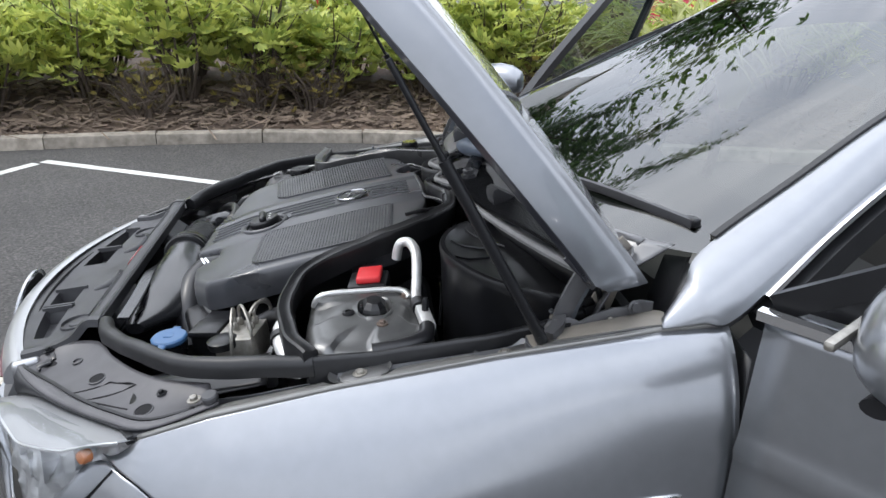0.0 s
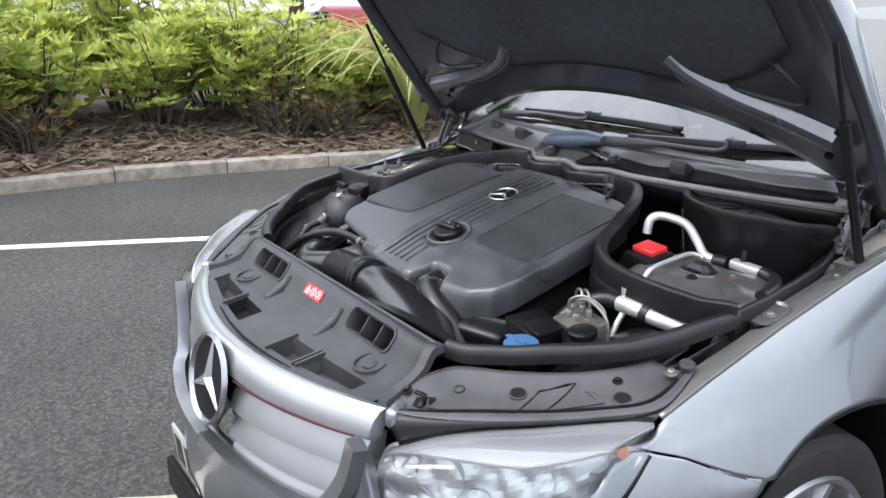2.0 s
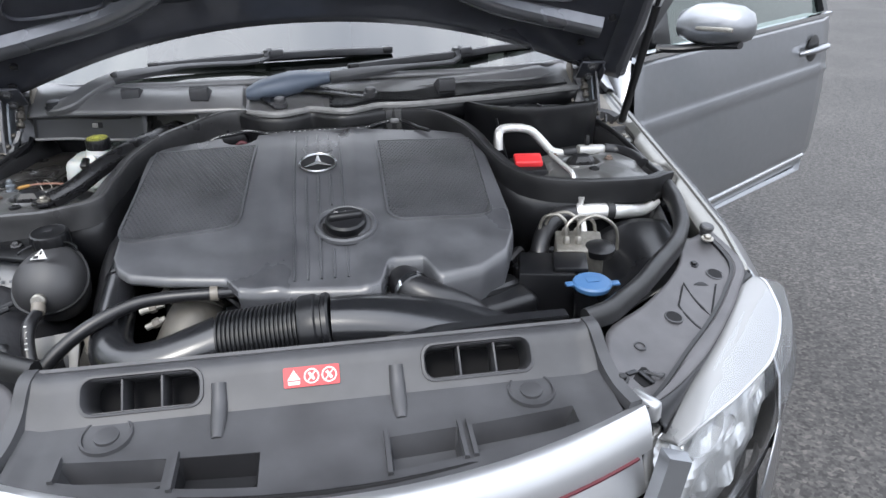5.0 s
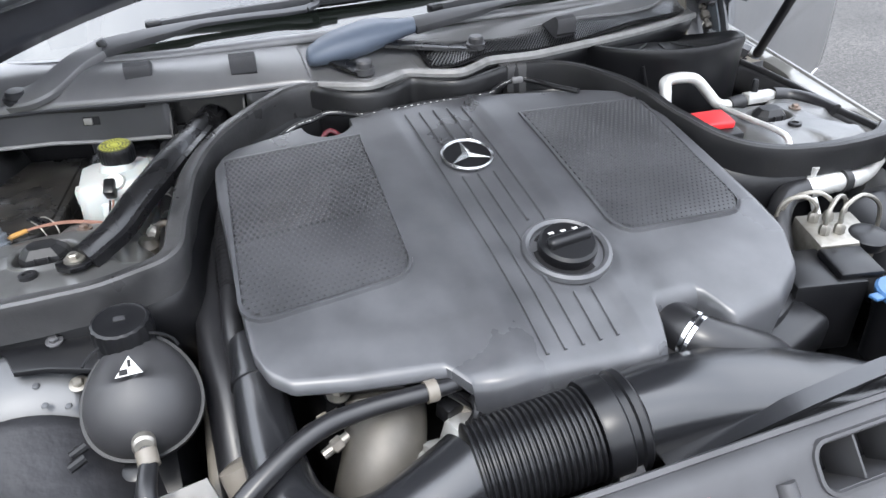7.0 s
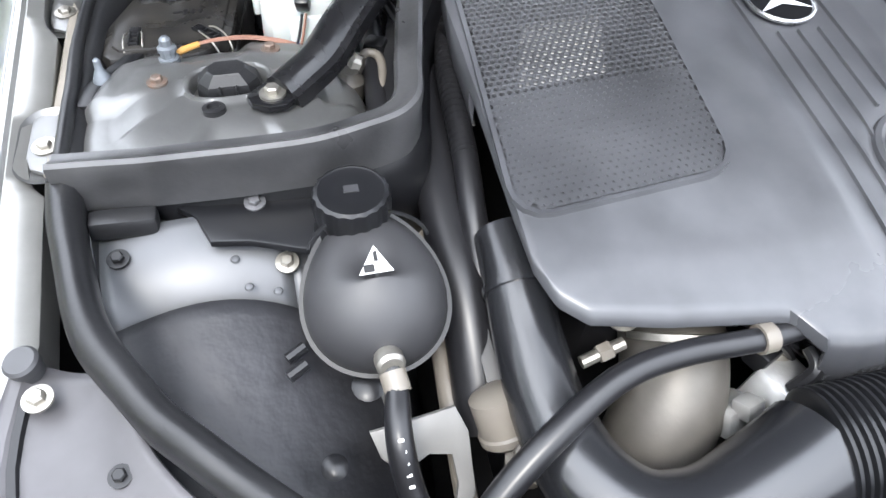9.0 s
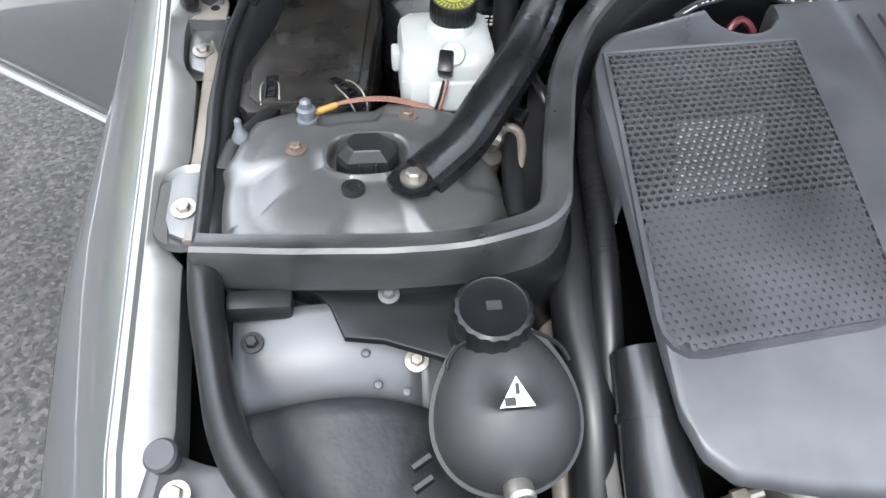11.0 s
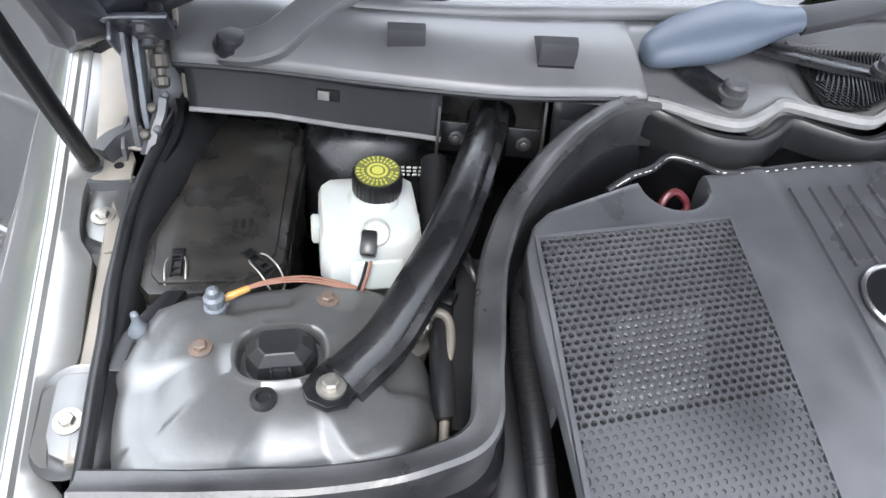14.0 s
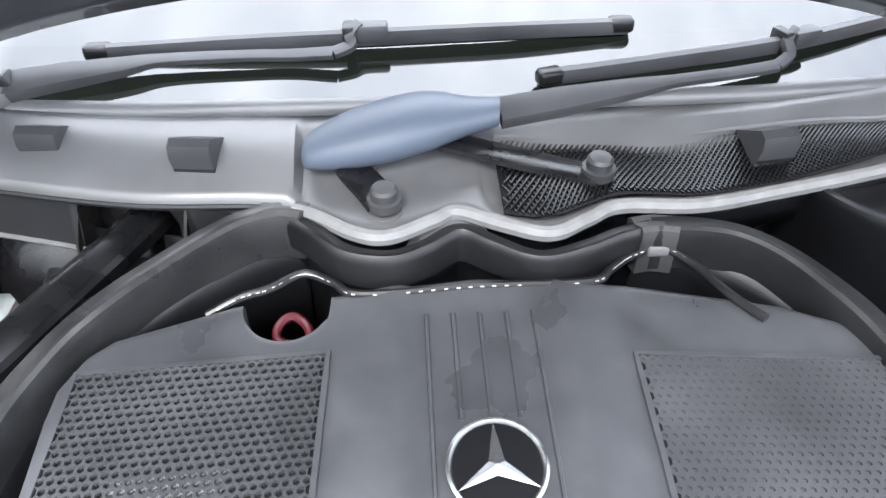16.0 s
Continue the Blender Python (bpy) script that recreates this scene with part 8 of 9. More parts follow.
def wiper(arm_rows, blade, shade):
    """A flat tapering arm and a blade that lies along the glass, joined by a hook and clip."""
    arm = part("wiper", flat_bar(arm_rows), shade, car, "black windscreen wiper with arm and blade", 40)
    b = [Vector(p) for p in blade]
    way = (b[-1] - b[0]).to_track_quat("X", "Z").to_matrix().to_4x4()
    part("blade", sweep(b, [(-0.0085, -0.004), (-0.0085, 0.003), (-0.004, 0.0085), (0.002, 0.0095), (0.0075, 0.002), (0.0085, -0.004)], (0, -0.5, 0.87), smooth=8), PANEL, arm, "black wiper blade", 40)
    part("blade_rubber", sweep([p - Vector((0, -0.002, 0.006)) for p in b], [(-0.0012, -0.008), (-0.0025, 0.004), (0.0025, 0.004), (0.0012, -0.008)], (0, -0.5, 0.87), smooth=8), DARK, arm, "thin rubber lip below the blade")
    c = b[len(b) // 2]
    clip = part("clip", rbox((0.034, 0.020, 0.018), Matrix.Translation(c + Vector((0.010, -0.002, 0.007))) @ way, 0.004), PANEL, arm, "grey plastic blade clip")
    part("clip_cheek", rbox((0.012, 0.024, 0.026), Matrix.Translation(c + Vector((-0.014, -0.003, 0.003))) @ way, 0.003), PLASTIC, clip)
    e = Vector(arm_rows[-1][:3])
    part("hook", flat_bar([(*e, 0.013, 0.006), (*(e.lerp(c, 0.45) + Vector((0.004, -0.004, 0.002))), 0.013, 0.007), (*(c + Vector((-0.012, -0.012, 0.008))), 0.012, 0.008), (*(c + Vector((-0.002, -0.004, 0.017))), 0.010, 0.006)]), PANEL, arm, "bent hook at the arm's end")
    for k, end in ((1, b[0]), (-1, b[-1])):
        part("end_cap", rbox((0.028, 0.0185, 0.0165), Matrix.Translation(end + Vector((k * 0.008, 0, 0.002))) @ way, 0.005, seg=3), PLASTIC, arm)
    return arm


w1 = wiper([(-0.462, 1.172, 1.056, 0.034, 0.014), (-0.40, 1.177, 1.064, 0.028, 0.013), (-0.345, 1.181, 1.070, 0.021, 0.010), (-0.305, 1.186, 1.074, 0.013, 0.007), (-0.22, 1.187, 1.076, 0.012, 0.006), (-0.172, 1.186, 1.076, 0.013, 0.006), (-0.128, 1.182, 1.079, 0.014, 0.006)],
           [(-0.385, 1.213, 1.072), (-0.24, 1.206, 1.081), (-0.098, 1.203, 1.086), (0.05, 1.207, 1.088), (0.188, 1.220, 1.085)], PANEL)
w2 = wiper([(0.035, 1.103, 1.046, 0.032, 0.014), (0.10, 1.114, 1.051, 0.030, 0.013), (0.17, 1.128, 1.055, 0.022, 0.010), (0.22, 1.139, 1.057, 0.013, 0.007), (0.29, 1.153, 1.058, 0.013, 0.006), (0.337, 1.163, 1.060, 0.014, 0.006)],
           [(0.085, 1.152, 1.058), (0.22, 1.166, 1.067), (0.362, 1.193, 1.073), (0.50, 1.242, 1.078), (0.655, 1.322, 1.069)], PANEL)
# the blue here is the sky's reflection, put into the base colour
CAPM = material("satin_cap_sky_tinted", (0.085, 0.105, 0.14), 0.46, 0.0, 0.0, 0.1, 20, 0.08, 300)
part("nut_cap", lathe([(0.0205, -0.004), (0.0205, 0.003), (0.0165, 0.005), (0.0155, 0.0115), (0.0125, 0.014), (0.0005, 0.0145)], axis((-0.594, 1.142, 1.002), (0, -0.15, 1)), 28), CHANNEL, w1, "round black cap over the wiper spindle nut", 30)
# foot takes a paler plastic than the arm to carry the sky's reflection
part("arm_foot", flat_bar([(-0.604, 1.146, 1.000, 0.040, 0.014), (-0.575, 1.132, 1.006, 0.042, 0.014), (-0.548, 1.130, 1.016, 0.040, 0.014), (-0.520, 1.144, 1.032, 0.038, 0.014), (-0.497, 1.157, 1.044, 0.036, 0.014), (-0.460, 1.173, 1.057, 0.034, 0.014)]), COWL, w1, "bent wiper arm foot, coloured paler than the arm for the sky's reflection", 40)
part("arm_knee", rbox((0.014, 0.020, 0.030), Matrix.Translation((-0.456, 1.173, 1.056)) @ Matrix.Rotation(radians(-25), 4, "Y"), 0.004), PLASTIC, w1)
shell = []
for x, y, z, w, h in ((-0.156, 1.080, 1.020, 0.006, 0.006), (-0.150, 1.081, 1.022, 0.024, 0.015), (-0.12, 1.087, 1.028, 0.038, 0.023), (-0.075, 1.095, 1.034, 0.046, 0.027), (-0.035, 1.100, 1.040, 0.042, 0.025), (0.005, 1.102, 1.043, 0.026, 0.017), (0.036, 1.104, 1.046, 0.018, 0.013)):
    shell.append([Vector((x + 0.1 * w * math.cos(a), y + w * math.cos(a), z + h * math.sin(a))) for a in [2 * math.pi * k / 20 for k in range(20)]])
fine = [spline([r[k] for r in shell], 5) for k in range(20)]
part("linkage_cover", loft(bmesh.new(), [[fine[k][i] for k in range(20)] for i in range(len(fine[0]))], wrap=True, caps=True), CAPM, w2, "smooth cover over the wiper link, tinted blue for the sky's reflection", 60)
for line in ([(-0.115, 1.078, 1.016), (-0.105, 1.055, 1.012), (-0.088, 1.030, 1.006), (-0.078, 1.012, 1.003)], [(-0.02, 1.090, 1.024), (0.02, 1.075, 1.020), (0.07, 1.058, 1.014), (0.124, 1.041, 1.008)]):
    part("link_arm", sweep(line, [(-0.017, -0.003), (-0.0165, 0.002), (-0.012, 0.004), (0.012, 0.004), (0.0165, 0.002), (0.017, -0.003)]), GLOSS, w2, "flat glossy black link arm")
for x, y, z in ((-0.078, 1.012, 1.008), (0.124, 1.041, 1.015)):
    part("nut_cap", lathe([(0.016, -0.006), (0.016, 0.003), (0.0125, 0.004), (0.0125, 0.012), (0.010, 0.015), (0.0005, 0.016)], axis((x, y, z), (0, -0.12, 1)), 20), PANEL, w2)


# ---- pillars, roof and cabin ----
for s in (-1, 1):
    edge_in = [(0.770, 1.233, 0.958), (0.742, 1.276, 0.999), (0.706, 1.317, 1.044), (0.664, 1.48, 1.140), (0.622, 1.648, 1.236), (0.580, 1.83, 1.322), (0.555, 2.02, 1.385), (0.548, 2.30, 1.425), (0.552, 2.8, 1.44), (0.565, 3.3, 1.395)]
    edge_out = [(0.785, 1.228, 0.951), (0.793, 1.286, 0.962), (0.797, 1.338, 0.972), (0.745, 1.492, 1.084), (0.702, 1.622, 1.164), (0.655, 1.80, 1.266), (0.622, 2.0, 1.340), (0.606, 2.30, 1.385), (0.61, 2.8, 1.395), (0.628, 3.3, 1.35)]
    g_line, t_line = spline(edge_in, 6), spline(edge_out, 6)
    bulge = Vector((0.5, -0.35, 0.8)).normalized()
    rows = []
    for p, q in zip(g_line, t_line):
        row = [p + Vector((-0.006, 0.01, -0.012))] + [p.lerp(q, v) + bulge * (0.016 * min(1.0, (p - q).length / 0.09) * math.sin(math.pi * v) ** 0.8) for v in (0.0, 0.06, 0.18, 0.35, 0.55, 0.75, 0.9, 0.97, 1.0)] + [q + Vector((-0.015, 0.012, -0.014))]
        rows.append([Vector((s * c.x, c.y, c.z)) for c in row])
    pp = part("roof_pillar", loft(bmesh.new(), rows), PAINT, car, "grey metallic windscreen pillar and roof edge", 50, 0.003)
    part("screen_seal", sweep([(s * (c.x - 0.006), c.y, c.z + 0.003) for c in g_line[13:37]], [(-0.007, -0.005), (-0.006, 0.004), (0.006, 0.004), (0.007, -0.005)], smooth=1), RUBBER, pp, "black windscreen edge seal")
    part("window_trim", sweep([(s * (c.x + 0.004), c.y + 0.003, c.z - 0.006) for c in t_line[14:]], [(-0.005, -0.005), (-0.005, 0.005), (0.005, 0.005), (0.005, -0.005)], smooth=1), CHROME, pp, "bright window trim")
    part("door_seal", sweep([(s * (c.x - 0.012), c.y + 0.03, c.z - 0.035) for c in t_line[13:]], [(-0.022, -0.022), (-0.022, 0.022), (0.022, 0.022), (0.022, -0.022)], smooth=1), RUBBER, pp, "black door frame seal")
    part("scuttle_side", loft(bmesh.new(), [[Vector((s * a, b, c)) for a, b, c in row] for row in (
        [(0.768, 1.240, 0.945), (0.742, 1.236, 0.920), (0.690, 1.232, 0.905)], [(0.742, 1.282, 0.992), (0.716, 1.272, 0.965), (0.672, 1.252, 0.950)], [(0.706, 1.322, 1.036), (0.682, 1.306, 1.022), (0.650, 1.282, 1.016)])]), PLASTIC, pp, "dark panel closing the corner ahead of the pillar", 40, 0.003)
    part("scuttle_tab", rbox((0.030, 0.006, 0.028), pose(s * 0.706, 1.312, 1.022, -20, 0, s * 30), 0.002), PALE, pp, "dusty plastic tab at the screen's corner")
    corner = part("cowl_corner", grid(lambda u, v: (s * (0.690 + 0.066 * u + 0.012 * v), 1.082 + 0.19 * v, 0.910 + 0.034 * v + 0.006 * math.sin(math.pi * u)), 8, 14), CREAM_METAL, car, "pale dusty painted corner below the bonnet hinge", 50, 0.003)
    seam = [(0.716, 1.204), (0.726, 1.196), (0.737, 1.184), (0.735, 1.160), (0.742, 1.130), (0.739, 1.105), (0.736, 1.084)]
    part("sealant_seam", tube([(s * x, y, 0.9135 + 0.18 * (y - 1.082)) for x, y in seam], 0.0022, 6), PLASTIC, corner, "dark wavy seam line")
    part("corner_edge", sweep([(s * 0.757, 1.085, 0.915), (s * 0.762, 1.18, 0.932), (s * 0.769, 1.27, 0.946)], [(-0.003, -0.03), (-0.003, 0.004), (0.002, 0.006), (0.004, -0.03)]), PAINT_IN, corner)
    mount = part("strut_mount", prism([(-0.026, -0.022), (0.024, -0.022), (0.025, 0.010), (0.018, 0.030), (-0.020, 0.030), (-0.027, 0.006)], 0.004, pose(s * 0.727, 1.064, 0.9065, 6), bevel=0.0015), CREAM_METAL, car, "pale bolted plate under the strut's foot")
    part("mount_edge", sweep([(s * 0.752, 1.046, 0.905), (s * 0.735, 1.040, 0.904), (s * 0.712, 1.041, 0.903), (s * 0.700, 1.048, 0.903)], [(-0.002, -0.010), (-0.002, 0.001), (0.002, 0.001), (0.002, -0.010)], smooth=4), PAINT_IN, mount, "folded grey front edge")
    for dx, dy, r in ((-0.010, 0.000, 0.0052), (-0.014, 0.020, 0.003)):
        part("plate_hole", lathe([(r, 0), (r * 0.9, 0.0006), (0.0004, 0.0006)], pose(s * (0.727 + dx), 1.064 + dy, 0.9068 + 0.1 * dy, 6), 16), DARK, mount, "small dark hole")
    part("mount_angle", sweep([(s * 0.733, 1.072, 0.916), (s * 0.722, 1.086, 0.922), (s * 0.708, 1.094, 0.925), (s * 0.694, 1.100, 0.928)], [(-0.012, -0.014), (-0.0125, 0.006), (0.008, 0.010), (0.010, -0.014)], smooth=5), PANEL, mount, "dark curved angle behind the plate")
    # door opening: sill, post behind the fender, rear quarter
    part("hinge_post", grid(lambda u, v: (s * (0.84 - 0.16 * u), 1.345 + 0.03 * u, 0.32 + 0.60 * v), 4, 6), RUBBER, car, "black sealed door hinge post", 50, 0.004)
    part("sill", sweep([(s * 0.80, 1.10, 0.285), (s * 0.81, 1.8, 0.275), (s * 0.81, 2.8, 0.275), (s * 0.80, 3.3, 0.30)], [(-0.07, -0.07), (-0.075, 0.06), (0.06, 0.07), (0.08, 0.02), (0.07, -0.07)]), PAINT, car, "grey metallic sill", 40)
    part("rear_quarter", grid(lambda u, v: (s * (0.86 - 0.24 * max(0, v - 0.55) / 0.45 - 0.03 * u), 3.30 + 1.15 * u - 0.25 * v * (1 - u), 0.28 + 1.08 * v - 0.42 * u * max(0, v - 0.5)), 10, 12), PAINT, car, "grey metallic rear quarter panel", 50, 0.003)
    # bonnet hinge: two upright plates, a link with its rivets, a foot and the bracket on the bonnet
    def upright(outline, thick, x):
        return prism(outline, thick, Matrix(((0, 0, 1, s * x), (1, 0, 0, 0), (0, 1, 0, 0), (0, 0, 0, 1))), bevel=0.0012)
    outer = [(1.084, 0.912), (1.112, 0.908), (1.122, 0.945), (1.140, 0.985), (1.160, 1.025), (1.158, 1.052), (1.138, 1.052), (1.128, 1.030), (1.106, 0.985), (1.090, 0.945)]
    hg = part("bonnet_hinge", upright(outer, 0.006, 0.696), HINGE_GREY, car, "grey steel bonnet hinge with bolts")
    part("hinge_side", upright([(y + 0.010, z - 0.004) for y, z in outer], 0.005, 0.686), BLUE_ZINC, hg, "second upright hinge plate")
    base = [(1.070, 0.904), (1.245, 0.930), (1.246, 0.958), (1.222, 0.962), (1.200, 0.950), (1.180, 0.950), (1.162, 0.944), (1.146, 0.938), (1.128, 0.928), (1.110, 0.936), (1.086, 0.932), (1.072, 0.922)]
    plate = part("hinge_base", upright(base, 0.004, 0.709), HINGE_GREY, hg, "low grey base plate with holes and bolts")
    part("square_hole", rbox((0.001, 0.011, 0.011), pose(s * 0.7112 if s > 0 else s * 0.7072, 1.106, 0.922), 0), DARK, plate)
    for y, z in ((1.126, 0.918), (1.176, 0.932)):
        part("base_rivet", lathe([(0.0045, 0), (0.004, 0.002), (0.0005, 0.003)], axis((s * 0.711, y, z), (s, 0, 0.1)), 10), STEEL, plate)
    part("base_bolt", lathe([(0.011, 0.0), (0.011, 0.002), (0.0075, 0.003), (0.007, 0.008), (0.0005, 0.008)], axis((s * 0.711, 1.214, 0.952), (s, 0, 0.2)), 12), HINGE_GREY, plate)
    part("hinge_side", upright([(1.150, 0.905), (1.196, 0.915), (1.212, 0.965), (1.226, 1.030), (1.206, 1.050), (1.186, 1.030), (1.176, 0.970)], 0.005, 0.652), CREAM_METAL, hg, "dusty inner hinge plate")
    part("hinge_web", grid(lambda u, v: (s * (0.690 - 0.038 * u), 1.150 + 0.060 * v + 0.014 * u, 0.908 + 0.125 * v), 4, 8), HINGE_GREY, hg, "web between the hinge plates", 40, 0.003)
    stack = [(0.0045, -0.030), (0.008, -0.028), (0.009, -0.020), (0.0055, -0.017), (0.0055, -0.010), (0.0098, -0.008), (0.0098, 0.004), (0.006, 0.007), (0.0055, 0.012), (0.0082, 0.014), (0.0078, 0.022), (0.004, 0.024), (0.0035, 0.031), (0.0005, 0.032)]
    part("hinge_pin", lathe(stack, axis((s * 0.672, 1.146, 0.984), (0.05 * s, 0.62, 0.78)), 10), DUSTY, hg, "dusty rivet stack on the hinge", 30)
    link = [(s * 0.672, 1.116, 0.955), (s * 0.676, 1.104, 0.938), (s * 0.684, 1.092, 0.922), (s * 0.690, 1.078, 0.908)]
    part("hinge_link", sweep(link, [(-0.006, -0.004), (-0.007, 0.003), (0.0, 0.006), (0.007, 0.003), (0.006, -0.004)]), PAINT_IN, hg, "dusty folded hinge link")
    for k, p in enumerate(((0.668, 1.120, 0.950), (0.681, 1.106, 0.943), (0.676, 1.090, 0.926), (0.690, 1.088, 0.922))):
        part("link_rivet", lathe([(0.0045 + 0.001 * (k % 2), -0.003), (0.0045 + 0.001 * (k % 2), 0.003), (0.003, 0.005), (0.0005, 0.0055)], axis((s * p[0], p[1], p[2] + 0.006), (0.2 * s, -0.5, 0.8)), 10), DUSTY if k % 2 else PAINT_IN, hg)
    part("hinge_foot", sweep([(s * 0.664, 1.150, 0.930), (s * 0.660, 1.128, 0.922), (s * 0.664, 1.100, 0.914), (s * 0.676, 1.068, 0.904)], [(-0.004, -0.012), (-0.005, 0.004), (0.001, 0.007), (0.005, 0.003), (0.004, -0.012)]), PLASTIC, hg, "dark curved hinge foot")
    way = B_IN.to_track_quat("Z", "Y").to_matrix().to_4x4()
    bk = part("hinge_bracket", rbox((0.070, 0.060, 0.008), Matrix.Translation(bonnet_point(s * 0.682, 0.075, 0.004)) @ way, 0.003), UNDER, hg, "black painted hinge bracket under the bonnet")
    part("bracket_cheek", rbox((0.005, 0.075, 0.030), Matrix.Translation(bonnet_point(s * 0.703, 0.062, 0.012)) @ way, 0.002), UNDER, bk)
    for k in range(2):
        part("bracket_bolt", lathe([(0.012, 0.0), (0.012, 0.002), (0.0075, 0.003), (0.0075, 0.008), (0.006, 0.0095), (0.0005, 0.0095)], axis(bonnet_point(s * (0.678 - 0.004 * k), 0.052 + 0.040 * k, 0.008), B_IN), 6 if k else 20), HINGE_GREY, bk)

part("roof", grid(lambda u, v: ((2 * u - 1) * (0.60 - 0.01 * v), 1.97 + 1.35 * v + 0.08 * (2 * u - 1) ** 2, 1.40 + 0.06 * math.sin(math.pi * (0.25 + 0.6 * v)) - 0.035 * (2 * u - 1) ** 2), 16, 16), PAINT, car, "grey metallic roof", 60, 0.004)
part("boot", grid(lambda u, v: ((2 * u - 1) * (0.70 - 0.05 * v), 3.32 + 1.2 * v, 1.36 - 0.36 * min(1, v * 1.6) - 0.02 * v), 10, 12), PAINT, car, "grey metallic rear deck", 60, 0.004)
part("tail", grid(lambda u, v: ((2 * u - 1) * 0.80, 4.50 - 0.05 * (2 * u - 1) ** 2, 0.98 - 0.68 * v), 10, 6), PAINT, car, "grey metallic tail", 60, 0.004)
part("cabin_floor", rbox((1.5, 2.1, 0.05), pose(0, 2.35, 0.30), 0.01), INTERIOR, car, "dark carpeted cabin floor")
dash = part("dashboard", sweep([(-0.68, 1.55, 0.93), (-0.4, 1.48, 0.955), (0, 1.46, 0.96), (0.4, 1.48, 0.955), (0.68, 1.55, 0.93)], [(-0.20, 0.02), (-0.19, -0.25), (0.12, -0.22), (0.16, -0.04), (0.05, 0.04)]), INTERIOR, car, "dark grey dashboard")
part("steering_wheel", sweep([(-0.36 + 0.18 * math.cos(a), 1.78 + 0.06 * math.sin(a), 0.92 + 0.17 * math.sin(a)) for a in [2 * math.pi * k / 20 for k in range(20)]], [(0.015 * math.cos(a), 0.015 * math.sin(a)) for a in [math.pi * k / 4 for k in range(8)]], smooth=2, closed=True), INTERIOR, car, "black steering wheel")
for s in (-1, 1):
    seat = part("front_seat", rbox((0.50, 0.52, 0.22), pose(s * 0.37, 2.25, 0.45), 0.06, seg=3), INTERIOR, car, "black front seat")
    part("seat_back", rbox((0.48, 0.14, 0.66), pose(s * 0.37, 2.56, 0.80, -14), 0.06, seg=3), INTERIOR, seat)
    part("headrest", rbox((0.26, 0.10, 0.18), pose(s * 0.37, 2.70, 1.20, -10), 0.04, seg=3), INTERIOR, seat)


def door(s, hinge, way, length, front, label):
    """An open door standing out from its hinge, with window frame, glass and handle."""
    h, w = Vector(hinge), Vector((way[0], way[1], 0)).normalized()
    out = Vector((w.y, -w.x, 0)) if s > 0 else Vector((-w.y, w.x, 0))
    def at(d, z, o=0.0):
        return h + w * d + out * o + Vector((0, 0, z))
    def skin(u, v):
        d = length * u
        z = 0.34 + 0.60 * v + 0.03 * u
        o = 0.03 * math.sin(math.pi * min(1, 0.15 + v * 0.75)) + (0.007 if 0.64 < v < 0.70 else 0) - (0.02 * (1 - min(1, v / 0.12)))
        return at(d, z, o)
    dr = part("door", grid(skin, 24, 30), PAINT, car, label, 40, 0.003)
    part("door_inner", grid(lambda u, v: at(0.02 + (length - 0.04) * u, 0.36 + 0.56 * v, -0.075 - 0.02 * math.sin(math.pi * v)), 8, 8), INTERIOR, dr, "dark inner door trim", 40, 0.02)
    rim = [at(0, 0.34), at(0, 0.62), at(0, 0.94), at(length, 0.97), at(length * 1.01, 0.65), at(length, 0.34)]
    rows = [[p, p - out * 0.08] for p in rim] + [[rim[0], rim[0] - out * 0.08]]
    part("door_edge", loft(bmesh.new(), rows), PAINT, dr, "painted door edge", 40, 0.003)
    part("belt_trim", sweep([at(-0.01, 0.945, 0.012), at(length / 2, 0.96, 0.014), at(length, 0.975, 0.012)], [(-0.006, -0.008), (-0.006, 0.008), (0.008, 0.006), (0.008, -0.008)]), CHROME, dr, "bright trim below the window")
    part("lower_trim", sweep([at(0.0, 0.385, 0.012), at(length / 2, 0.398, 0.014), at(length * 0.99, 0.412, 0.012)], [(-0.004, -0.004), (-0.004, 0.004), (0.005, 0.003), (0.005, -0.004)]), CHROME, dr, "thin bright strip at the door's foot")
    if front:
        frame_pts = [at(0.0, 0.95, -0.02), at(0.22, 1.09, -0.05), at(0.48, 1.25, -0.10), at(0.70, 1.36, -0.13), at(0.92, 1.40, -0.15), at(length, 1.38, -0.15), at(length, 1.15, -0.08), at(length, 0.98, -0.02)]
    else:
        frame_pts = [at(0.02, 0.97, -0.02), at(0.02, 1.2, -0.08), at(0.03, 1.40, -0.15), at(0.35, 1.40, -0.15), at(0.62, 1.33, -0.13), at(0.85, 1.18, -0.08), at(length, 1.0, -0.02)]
    part("window_frame", sweep(frame_pts, [(-0.018, -0.015), (-0.018, 0.015), (0.018, 0.015), (0.018, -0.015)], out, smooth=4), PLASTIC, dr, "black window frame")
    fine_top = spline(frame_pts, 4)
    pane = loft(bmesh.new(), [[p, at(min(length, max(0.0, (p - h).dot(w))), 0.96, -0.02)] for p in fine_top])
    gl = part("window", pane, SIDE_GLASS, dr, "tinted door window")
    gl.visible_shadow = False
    hd = length - 0.14
    part("handle", tube([at(hd - 0.10, 0.845, 0.022), at(hd - 0.07, 0.856, 0.055), at(hd, 0.862, 0.062), at(hd + 0.06, 0.862, 0.055), at(hd + 0.09, 0.855, 0.026)], [0.008, 0.011, 0.012, 0.011, 0.008], 12), PAINT, dr, "body-coloured pull handle")
    part("handle_recess", lathe([(0.05, 0), (0.035, 0.003), (0.0005, 0.0045)], axis(at(hd, 0.858, 0.026), out), 24), PLASTIC, dr, "dark recess behind the handle")
